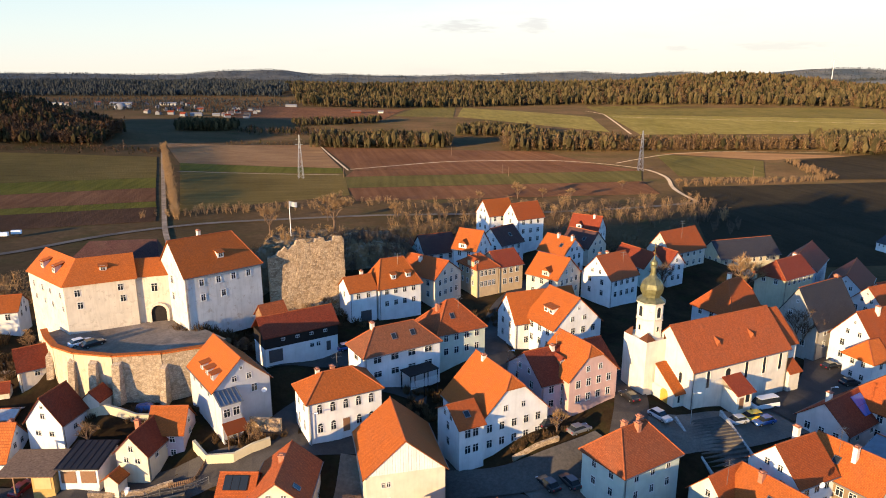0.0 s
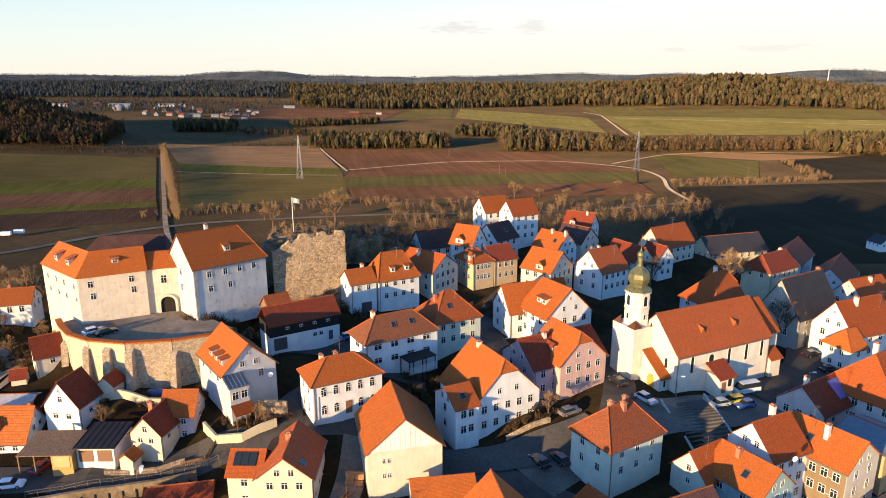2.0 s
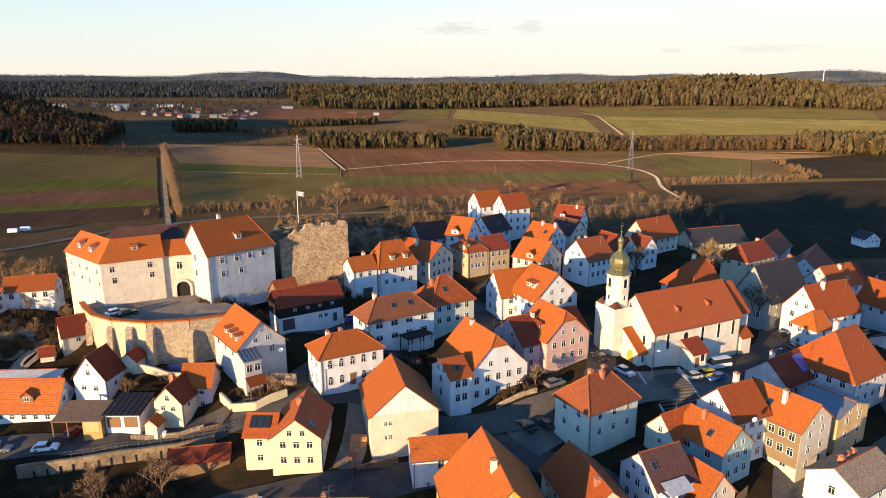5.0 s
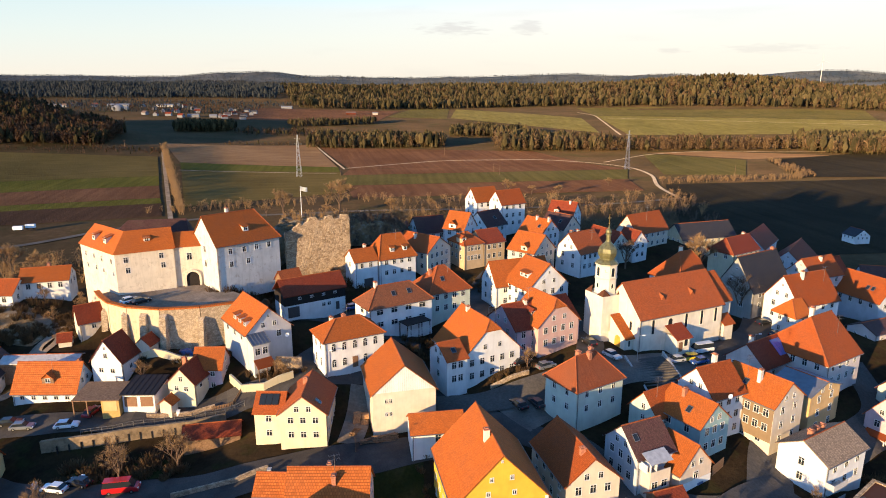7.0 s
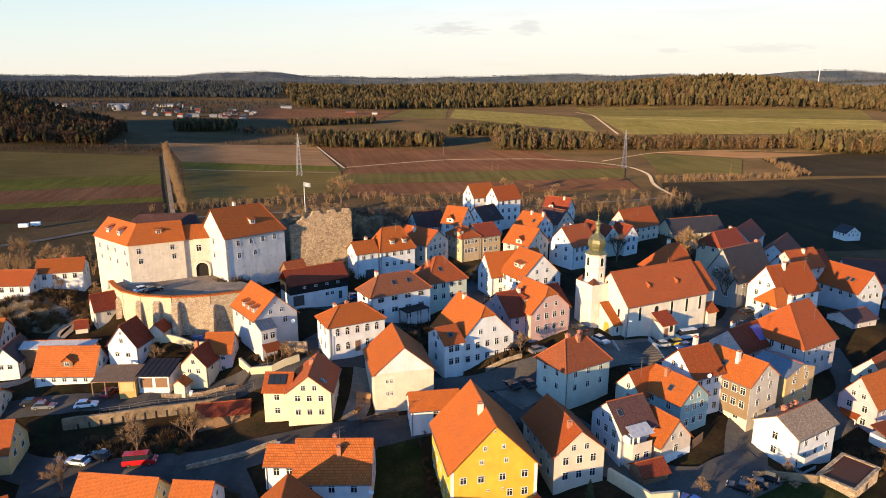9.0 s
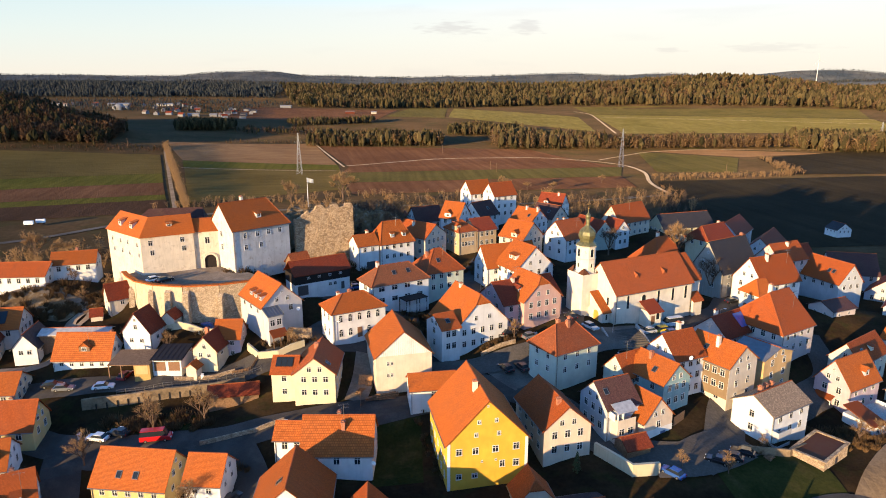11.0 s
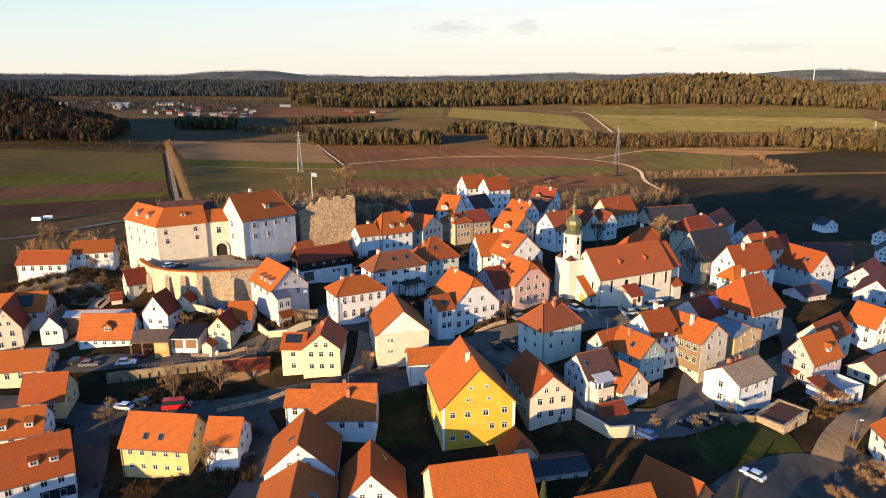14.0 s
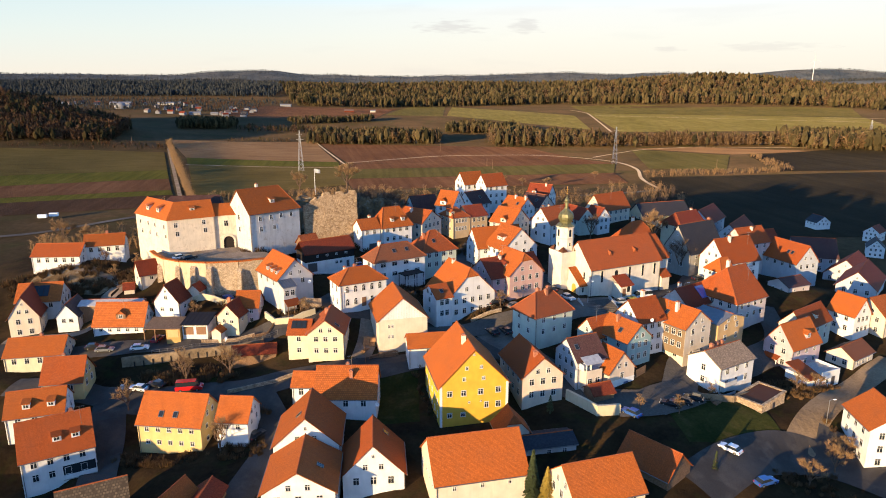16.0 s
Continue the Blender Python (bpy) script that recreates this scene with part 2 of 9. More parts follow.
def rubble(name, a, bcol, size=0.55):
    """Rubble masonry: uneven stones with recessed mortar, patches of old render."""
    def build(nt, b):
        tc = nt.nodes.new("ShaderNodeTexCoord")
        mp = nt.nodes.new("ShaderNodeMapping")
        mp.inputs["Scale"].default_value = (1 / size, 1 / size, 1.5 / size)
        nt.links.new(tc.outputs["Object"], mp.inputs["Vector"])
        v = nt.nodes.new("ShaderNodeTexVoronoi")
        v.feature = "F1"
        v.inputs["Scale"].default_value = 1.0
        nt.links.new(mp.outputs["Vector"], v.inputs["Vector"])
        e = nt.nodes.new("ShaderNodeTexVoronoi")
        e.feature = "DISTANCE_TO_EDGE"
        e.inputs["Scale"].default_value = 1.0
        nt.links.new(mp.outputs["Vector"], e.inputs["Vector"])
        sep = nt.nodes.new("ShaderNodeSeparateColor")
        nt.links.new(v.outputs["Color"], sep.inputs["Color"])
        c = ramp(nt, sep.outputs["Red"], [(0.1, a), (0.9, bcol)])
        n = noise_node(nt, 0.5, 6, rough=0.65)
        c = blend(nt, c, mul(bcol, 1.15), ramp(nt, n.outputs["Fac"], [(0.45, (0, 0, 0)), (0.7, (0.7, 0.7, 0.7))]))
        g = noise_node(nt, 0.9, 6, rough=0.65, stretch=(1, 1, 0.8))
        c = blend(nt, c, mul(a, 0.4), ramp(nt, g.outputs["Fac"], [(0.52, (0, 0, 0)), (0.8, (0.55, 0.55, 0.55))]))
        m = ramp(nt, e.outputs["Distance"], [(0.02, (0.55, 0.55, 0.55)), (0.12, (1, 1, 1))])
        c = blend(nt, c, m, 0.75, "MULTIPLY")
        nt.links.new(c, b.inputs["Base Color"])
        bump(nt, b, e.outputs["Distance"], 0.9, 0.12)
    return material(name, build, 0.95)


M = {}
M["white"] = plaster("white_plaster", (0.69, 0.68, 0.66), 0.2)
M["church"] = plaster("old_white_lime_plaster", (0.66, 0.605, 0.51), 0.3)
M["cream"] = plaster("cream_plaster", (0.62, 0.53, 0.42), 0.25)
M["paleyellow"] = plaster("pale_yellow_plaster", (0.63, 0.545, 0.39), 0.2)
M["yellow"] = plaster("yellow_plaster", (0.62, 0.375, 0.05), 0.12)
M["lemon"] = plaster("lemon_plaster", (0.60, 0.43, 0.19), 0.2)
M["pink"] = plaster("pink_plaster", (0.56, 0.36, 0.31), 0.2)
M["lilac"] = plaster("lilac_plaster", (0.5, 0.39, 0.41), 0.2)
M["lightpink"] = plaster("light_pink_plaster", (0.58, 0.5, 0.47), 0.2)
M["teal"] = plaster("teal_plaster", (0.28, 0.40, 0.40), 0.25)
M["sage"] = plaster("sage_plaster", (0.50, 0.55, 0.47), 0.2)
M["grey"] = plaster("grey_plaster", (0.48, 0.47, 0.465), 0.2)
M["greyblue"] = plaster("grey_blue_plaster", (0.48, 0.5, 0.52), 0.2)
M["ochre"] = plaster("ochre_plaster", (0.56, 0.37, 0.18), 0.25)
M["ochre_brown"] = plaster("brown_ochre_render", (0.22, 0.155, 0.095), 0.3)
M["peach"] = plaster("peach_plaster", (0.62, 0.5, 0.39), 0.2)
M["tan"] = plaster("tan_plaster", (0.50, 0.37, 0.23), 0.3)
M["stone_grey"] = plaster("old_grey_render", (0.33, 0.31, 0.275), 0.45, 0.4)
M["stone_yellow"] = plaster("sand_plaster", (0.52, 0.45, 0.31), 0.3)
M["lime_render"] = plaster("stained_lime_render", (0.52, 0.43, 0.31), 0.5, 0.6)
M["oldplaster"] = plaster("weathered_castle_plaster", (0.64, 0.555, 0.445), 0.4, 0.4)
M["oldplaster2"] = plaster("weathered_grey_castle_plaster", (0.58, 0.55, 0.51), 0.45, 0.55)
M["tile_orange"] = roof_tiles("orange_clay_tiles", (0.395, 0.101, 0.019), vary=0.18, moss=0.18)
M["tile_red"] = roof_tiles("red_clay_tiles", (0.335, 0.075, 0.017), vary=0.18, moss=0.2)
M["tile_worn"] = roof_tiles("worn_clay_tiles", (0.34, 0.082, 0.024), vary=0.24, moss=0.22)
M["tile_brown"] = roof_tiles("brown_clay_tiles", (0.19, 0.068, 0.031), vary=0.25, moss=0.28)
M["tile_maroon"] = roof_tiles("maroon_tiles", (0.21, 0.041, 0.017), vary=0.25)
M["tile_russet"] = roof_tiles("dull_russet_tiles", (0.255, 0.070, 0.026), vary=0.22, moss=0.25)
M["tile_check"] = roof_tiles("brown_diamond_tiles", (0.12, 0.085, 0.05), wide=0.5, high=0.5, vary=0.5, moss=0.3, gap=0.09, relief=0.8)
# plum tone: old dark tiles, and roof shade put into the tile colour
M["tile_plum"] = roof_tiles("plum_shade_dark_tiles", (0.085, 0.04, 0.035), vary=0.3, moss=0.3)
M["tile_dark"] = roof_tiles("dark_slate_tiles", (0.042, 0.041, 0.048), vary=0.3)
M["tile_greybrown"] = roof_tiles("grey_brown_concrete_tiles", (0.34, 0.235, 0.15), wide=0.34, vary=0.3)
M["pantile"] = roof_tiles("large_orange_pantiles", (0.40, 0.105, 0.022), wide=0.42, high=0.46, vary=0.2, moss=0.14, gap=0.06, relief=1.0)
M["metalroof"] = plain("blue_grey_sheet_metal", (0.15, 0.16, 0.18), 0.6, 0.15, 1.0)
M["ridge"] = plain("ridge_tiles", (0.31, 0.085, 0.03), 0.8, vary=0.3)
M["gutter"] = plain("zinc_gutter", (0.20, 0.19, 0.18), 0.45, 0.7)
M["frame"] = plain("white_window_paint", (0.62, 0.61, 0.585), 0.5, bmp=0)
M["door"] = plain("dark_door_paint", (0.07, 0.06, 0.06), 0.5)
M["door_brown"] = plain("brown_wooden_door", (0.20, 0.10, 0.05), 0.6)
M["door_ochre"] = plain("ochre_garage_door_paint", (0.40, 0.25, 0.075), 0.6)
M["door_blue"] = plain("blue_door_paint", (0.06, 0.10, 0.20), 0.5)
M["door_yellow"] = plain("yellow_ochre_door_paint", (0.55, 0.30, 0.05), 0.5)
# far walls and roofs greyed in the base colour, as distance haze would
M["far_wall"] = plain("haze_greyed_far_wall", (0.20, 0.20, 0.21), 0.9)
M["far_roof"] = plain("haze_greyed_far_roof", (0.15, 0.10, 0.085), 0.9)
M["wood_black"] = plain("black_stained_boards", (0.025, 0.02, 0.018), 0.7)
M["wood"] = plain("weathered_wood", (0.20, 0.12, 0.07), 0.8, vary=0.35)
M["crate_wood"] = plain("orange_crate_boards", (0.36, 0.20, 0.10), 0.8, vary=0.35)
M["tarp_blue"] = plain("blue_tarpaulin", (0.03, 0.07, 0.20), 0.45, vary=0.3)
M["wall_concrete"] = two_scale("stained_old_concrete", (0.15, 0.11, 0.07), (0.26, 0.19, 0.12), 0.3, 2.0, 0.92, 0.4, 0.05, (0.10, 0.075, 0.05))
M["boards_grey"] = plain("weathered_pale_boards", (0.52, 0.47, 0.40), 0.8, vary=0.3)
M["brick_chim"] = plain("chimney_brick", (0.36, 0.15, 0.09), 0.9, vary=0.3)
M["chim_white"] = plaster("chimney_render", (0.72, 0.64, 0.54), 0.4)
M["metal"] = plain("galvanised_steel", (0.45, 0.45, 0.45), 0.4, 0.9)
M["rail_grey"] = plain("dull_steel_rail", (0.13, 0.125, 0.12), 0.6, 0.4)
M["white_metal"] = plain("white_painted_metal", (0.8, 0.8, 0.8), 0.4)
M["copper"] = plain("weathered_green_copper", (0.15, 0.14, 0.065), 0.5, 0.35, 1.5, 0.35)
M["gold"] = plain("gilded_metal", (0.8, 0.5, 0.12), 0.3, 1.0)
M["stone"] = rubble("rubble_masonry", (0.29, 0.195, 0.118), (0.50, 0.37, 0.24), 0.5)
M["stone_pale"] = rubble("pale_limewashed_rubble", (0.40, 0.30, 0.195), (0.60, 0.475, 0.33), 0.5)
M["stone_dark"] = rubble("old_rubble_masonry", (0.24, 0.17, 0.11), (0.42, 0.32, 0.22), 0.6)
M["yard"] = two_scale("trodden_gravel_yard", (0.17, 0.13, 0.095), (0.26, 0.20, 0.15), 0.12, 1.5, 0.95, 0.4, 0.04, (0.12, 0.10, 0.08))
M["corrugated"] = plain("pale_corrugated_sheet", (0.42, 0.40, 0.38), 0.6, 0.1, 1.5, 0.2)
M["rock"] = two_scale("limestone_rock", (0.10, 0.085, 0.065), (0.24, 0.21, 0.17), 0.25, 1.6, 0.95, 1.0, 0.5, (0.07, 0.06, 0.03))
M["concrete"] = plain("concrete", (0.36, 0.34, 0.31), 0.9, vary=0.25)
M["asphalt"] = two_scale("worn_asphalt", (0.048, 0.042, 0.037), (0.072, 0.063, 0.055), 0.12, 6, 0.9, 0.3, 0.02, (0.085, 0.074, 0.064))
M["road_pale"] = two_scale("pale_worn_asphalt", (0.078, 0.069, 0.061), (0.118, 0.104, 0.090), 0.05, 2, 0.95, 0.3, 0.02)
M["paving"] = two_scale("stone_paving", (0.115, 0.095, 0.078), (0.175, 0.148, 0.120), 0.15, 3, 0.9, 0.4, 0.03)
M["gravel"] = two_scale("pale_gravel_track", (0.26, 0.195, 0.135), (0.36, 0.285, 0.205), 0.1, 2, 0.95, 0.3, 0.05)
# worn asphalt with low warm sunlight put into its pale brown
M["asphalt_sunlit"] = two_scale("worn_asphalt_sun_tinted", (0.16, 0.112, 0.070), (0.225, 0.162, 0.105), 0.1, 2, 0.95, 0.3, 0.05)
# earth and lawn: shade between the houses taken into the base colours
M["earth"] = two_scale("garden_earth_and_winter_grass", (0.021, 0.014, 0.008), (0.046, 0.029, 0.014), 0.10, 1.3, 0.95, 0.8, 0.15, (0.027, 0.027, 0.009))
M["grass"] = two_scale("shade_darkened_winter_lawn", (0.020, 0.026, 0.007), (0.040, 0.041, 0.012), 0.12, 1.8, 0.95, 0.8, 0.1, (0.062, 0.050, 0.020))
M["bush"] = two_scale("bare_twigs", (0.075, 0.045, 0.024), (0.13, 0.078, 0.038), 0.5, 4, 0.95, 0.6, 0.1)
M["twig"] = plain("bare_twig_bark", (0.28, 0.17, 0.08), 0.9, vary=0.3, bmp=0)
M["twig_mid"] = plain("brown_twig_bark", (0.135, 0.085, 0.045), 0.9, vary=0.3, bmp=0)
M["twig_dark"] = plain("dark_and_shaded_twig_bark", (0.10, 0.07, 0.05), 0.9, vary=0.3, bmp=0)
M["bark"] = plain("tree_bark", (0.14, 0.09, 0.06), 0.9, vary=0.3)
M["needle"] = plain("conifer_needles", (0.045, 0.055, 0.022), 0.9, vary=0.4, bmp=0)
M["hedge_gold"] = plain("golden_conifer_needles", (0.30, 0.21, 0.04), 0.9, vary=0.4, bmp=0)
# blue distance haze is mixed into this hill colour
M["far"] = two_scale("haze_tinted_wooded_hill", (0.036, 0.046, 0.058), (0.078, 0.078, 0.078), 0.006, 0.035, 0.95, 0, 0.1)
M["valley"] = two_scale("valley_grass_and_bare_soil", (0.050, 0.034, 0.016), (0.080, 0.050, 0.025), 0.012, 0.25, 0.95, 0.3, 0.3, (0.042, 0.039, 0.014))
M["crag"] = two_scale("dry_grass_over_limestone", (0.13, 0.085, 0.045), (0.23, 0.155, 0.085), 0.22, 1.4, 0.95, 1.0, 0.4, (0.30, 0.26, 0.20))


def glass(name, tint=(0.02, 0.025, 0.03)):
    def build(nt, b):
        b.inputs["Base Color"].default_value = (*tint, 1)
        b.inputs["Specular IOR Level"].default_value = 0.35
    return material(name, build, 0.08)


M["glass"] = glass("window_glass_over_a_dark_room")
M["solar"] = plain("blue_solar_cells", (0.05, 0.11, 0.32), 0.3, vary=0.1, bmp=0)


def carpaint(name, col):
    def build(nt, b):
        b.inputs["Base Color"].default_value = (*col, 1)
        b.inputs["Coat Weight"].default_value = 0.6
    return material(name, build, 0.35)


PAINT = {k: carpaint(k + "_car_paint", c) for k, c in dict(
    white=(0.75, 0.75, 0.75), black=(0.012, 0.012, 0.014), blue=(0.03, 0.09, 0.30), red=(0.55, 0.012, 0.015),
    yellow=(0.65, 0.42, 0.02), grey=(0.16, 0.17, 0.18), silver=(0.45, 0.46, 0.47), darkred=(0.20, 0.015, 0.02)).items()}
M["tyre"] = plain("tyre_rubber", (0.015, 0.015, 0.015), 0.8, bmp=0)
M["lamp_red"] = plain("red_lamp_glass", (0.35, 0.01, 0.01), 0.3, bmp=0)


# ---- helpers for meshes ----
def obj(name, bm, mat, parent=None, label=""):
    me = bpy.data.meshes.new(name)
    bm.to_mesh(me)
    bm.free()
    for m in mat if isinstance(mat, (list, tuple)) else [mat]:
        me.materials.append(m)
    ob = new(name, me)
    ob.parent = parent
    if label:
        ob["label"] = label
    return ob


part = obj


def share(name, me, parent, m=None):
    ob = new(name, me)
    ob.parent = parent
    if m is not None:
        ob.matrix_basis = m
    return ob


def box(bm, x0, y0, z0, x1, y1, z1, m=None):
    vs = [bm.verts.new(p) for p in ((x0, y0, z0), (x1, y0, z0), (x1, y1, z0), (x0, y1, z0), (x0, y0, z1), (x1, y0, z1), (x1, y1, z1), (x0, y1, z1))]
    if m is not None:
        for v in vs:
            v.co = m @ v.co
    for f in ((3, 2, 1, 0), (4, 5, 6, 7), (0, 1, 5, 4), (1, 2, 6, 5), (2, 3, 7, 6), (3, 0, 4, 7)):
        bm.faces.new([vs[i] for i in f])
    return vs


def prism(bm, ring, z0, z1):
    """An upright prism over a ring of (x, y), counter-clockwise."""
    lo = [bm.verts.new((x, y, z0)) for x, y in ring]
    hi = [bm.verts.new((x, y, z1)) for x, y in ring]
    n = len(ring)
    bm.faces.new(lo[::-1])
    bm.faces.new(hi)
    for i in range(n):
        j = (i + 1) % n
        bm.faces.new((lo[i], lo[j], hi[j], hi[i]))


def tube(bm, a, b, r0, r1=None, n=6):
    """A tapered stick from a to b."""
    r1 = r0 if r1 is None else r1
    a, b = Vector(a), Vector(b)
    d = (b - a).normalized()
    u = d.orthogonal().normalized()
    w = d.cross(u)
    ra = [bm.verts.new(a + (u * math.cos(k) + w * math.sin(k)) * r0) for k in (2 * math.pi * i / n for i in range(n))]
    rb = [bm.verts.new(b + (u * math.cos(k) + w * math.sin(k)) * r1) for k in (2 * math.pi * i / n for i in range(n))]
    for i in range(n):
        j = (i + 1) % n
        bm.faces.new((ra[i], ra[j], rb[j], rb[i]))
    bm.faces.new(ra[::-1])
    bm.faces.new(rb)


def lathe(bm, profile, n=16, cx=0, cy=0, square=0):
    """Turn (radius, z) pairs round the upright axis."""
    rings = []
    for r, z in profile:
        rings.append([bm.verts.new((cx + r * math.cos(2 * math.pi * (i + 0.5) / n), cy + r * math.sin(2 * math.pi * (i + 0.5) / n), z)) for i in range(n)])
    for a, b in zip(rings, rings[1:]):
        for i in range(n):
            j = (i + 1) % n
            bm.faces.new((a[i], a[j], b[j], b[i]))
    bm.faces.new(rings[0][::-1])
    bm.faces.new(rings[-1])


def empty(name, x, y, z, rot=0, label="", category="", group="", kind=""):
    e = new(name)
    e.empty_display_size = 0.5
    e.matrix_world = pose(x, y, z, 0, 0, rot)
    return tagged(e, label, category, group, kind)


def smooth(a):
    a = max(0.0, min(1.0, a))
    return a * a * (3 - 2 * a)


# ---- lie of the land: (x, y, height) of known spots in the town ----
SPOTS = [
    (36, 107, 0), (43, 106, -1), (66, 119, -3), (64, 70, -11), (76, 77, -13), (25, 82, -5.7), (2, 54, -11), (18, 58, -11),
    (29, 62, -9.5), (1.6, 94, -4.4), (16, 104, -1.5), (-76, 122, 7.2), (-53, 124, 7.0), (-66, 126, 7.2), (-60, 90, -5),
    (-73, 93, -7), (-68, 98, -4.5), (-108, 136, 2), (-84, 112, -1)]
SPOTS += [
    (-15, 110, 1.5), (-25, 97, -1.4), (-24, 139, 3.5), (8, 127, 1.5), (32, 126, 1), (20, 160, 3), (38, 155, 1), (28, 210, 5),
    (73, 199, 2), (83, 136, -4), (-60, 58, -17), (-33, 80, -7.5), (-8, 85, -7), (-10, 65, -12), (-33, 117, 2.2), (104, 136, -6),
    (110, 100, -13), (130, 160, -12), (0, 20, -17)]
SPOTS += [
    (60, 20, -20), (-60, 20, -22), (80, 45, -18), (-100, 60, -18), (-120, 100, -10), (120, 60, -20), (-120, 160, -4),
    (-90, 170, 0), (60, 230, -6), (120, 210, -16), (0, 230, -4), (-60, 240, -16), (50, 87, -7), (-60, 106, 0), (-48, 106, -1),
    (-72, 108, -2), (-35, 165, 14), (-20, 168, 12)]
SPOTS += [
    (-96, 100, -8.5), (-40, 55, -14.5), (-20, 42, -16), (8, 40, -14), (30, 40, -13), (-75, 75, -12.5), (-95, 85, -12), (-66, 50, -17),
    (-67, 78.5, -11.2), (-57, 77.5, -11), (-47, 79.5, -10.4), (-68, 87, -6.8), (-57, 89, -5.8), (-46, 92, -5.2),
    (60, 100, -3.5), (75, 95, -9), (95, 85, -14), (85, 110, -7), (28, 186, 4), (0, 170, 3)]
SPOTS += [(-65, 85.4, -6.5), (-58, 87, -6.1), (-52, 88.4, -5.8), (-45, 90.6, -5.4), (-65, 81.4, -10.8), (-58, 82.6, -10.6), (-52, 84, -10.4), (-45, 86.2, -9.9)]
for i in range(9):
    SPOTS += [(-71 + 3.6 * i, 80.6 + 0.82 * i, -12.0 + 0.12 * i), (-71 + 3.6 * i, 84.4 + 0.82 * i, -6.9 + 0.16 * i)]
SPOTS += [(-52.6, 53.5, -17), (-59, 55, -16.6), (-46, 54, -15.8), (-72, 47, -21), (-66, 53, -20), (-80, 46, -21), (-76.5, 69.5, -12.8), (-60, 44, -20), (-88, 57, -15)]
SPOTS += [(-38, 100, -1.4), (-33.8, 101, -1.4), (-44, 103, -1.2), (-29, 101, -1.0), (-38, 104, -1.2), (-41, 99, -1.9), (-36.5, 97.4, -2.2), (-33, 97.5, -2.0), (-37, 92.6, -5.0)]
SP = np.array(SPOTS, float)


def swell(x, y, cx, cy, rx, ry, h):
    return h * math.exp(-((x - cx) / rx) ** 2 - ((y - cy) / ry) ** 2)


def valley(x, y):
    z = swell(x, y, -760, 980, 230, 120, 60) + swell(x, y, 150, 2550, 700, 300, 38) + swell(x, y, 1000, 2300, 430, 300, 66) + swell(x, y, 2200, 2800, 600, 500, 62) + swell(x, y, -1500, 2700, 900, 400, 30)
    z += -46 + 18 * smooth((-x - 100) / 700) * smooth((y - 300) / 400)
    return z + 20 * smooth((y - 900) / 900) + 30 * smooth((y - 1900) / 1800)


def ground_at(x, y):
    d = (SP[:, 0] - x) ** 2 + (SP[:, 1] - y) ** 2 + 9
    w = d ** -1.6
    z = float((w * SP[:, 2]).sum() / w.sum())
    r = math.hypot(x / 145, (y - 110) / 140)
    k = smooth((r - 1) / 0.9)
    return (1 - k) * z + k * (valley(x, y) if y > 0 else -24)


# ---- ground, one sheet to the horizon ----
def steps(marks):
    out = []
    for a, b, s in marks:
        n = max(1, round((b - a) / s))
        out += [a + (b - a) * i / n for i in range(n)]
    return out + [marks[-1][1]]


def hills(x, y):
    """Wooded hills far off, with an uneven crest."""
    if y < 2300:
        return 0.0
    k = smooth((y - 3500) / 900)
    n = noise.noise(Vector((x / 900, 0.3, 1.7))) * 4 + noise.noise(Vector((x / 230, 2.3, 0.7))) * 5 + noise.noise(Vector((x / 75, y / 160, 0.7))) * 3
    z = 62 + 16 * smooth((x + 600) / 900) + n
    for cx, wide, high in ((-2920, 400, 10), (-1445, 150, 22), (-1150, 170, 32), (750, 300, 14), (1477, 180, 16), (2560, 350, 36)):
        z += high * math.exp(-((x - cx) / wide) ** 2)
    # a lower ridge in front
    low = 20 + 22 * noise.noise(Vector((x / 520, 4.1, 0.2))) + 6 * noise.noise(Vector((x / 140, 1.1, 0.9)))
    z = k * z + max(0.0, low) * math.exp(-((y - 3230) / 170) ** 2)
    return z


gx = steps([(-4200, -900, 45), (-900, -170, 35), (-170, 170, 2.2), (170, 900, 35), (900, 4200, 45)])
gy = steps([(-400, 10, 30), (10, 240, 2.2), (240, 480, 12), (480, 1500, 35), (1500, 4750, 110)])
verts = []
for y in gy:
    for x in gx:
        verts.append((x, y, ground_at(x, y) + hills(x, y)))
nx = len(gx)
faces = [(j * nx + i, j * nx + i + 1, (j + 1) * nx + i + 1, (j + 1) * nx + i) for j in range(len(gy) - 1) for i in range(nx - 1)]
me = bpy.data.meshes.new("ground")
me.from_pydata(verts, [], faces)
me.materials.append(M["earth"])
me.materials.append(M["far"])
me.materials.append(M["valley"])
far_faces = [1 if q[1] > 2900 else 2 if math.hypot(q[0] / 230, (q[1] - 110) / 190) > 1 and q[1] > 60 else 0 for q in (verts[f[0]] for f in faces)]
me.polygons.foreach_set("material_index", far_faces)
me.polygons.foreach_set("use_smooth", [True] * len(faces))
ground = tagged(new("ground", me), "brown winter earth and thin grass over the hill and valley", "ground", kind="structure")


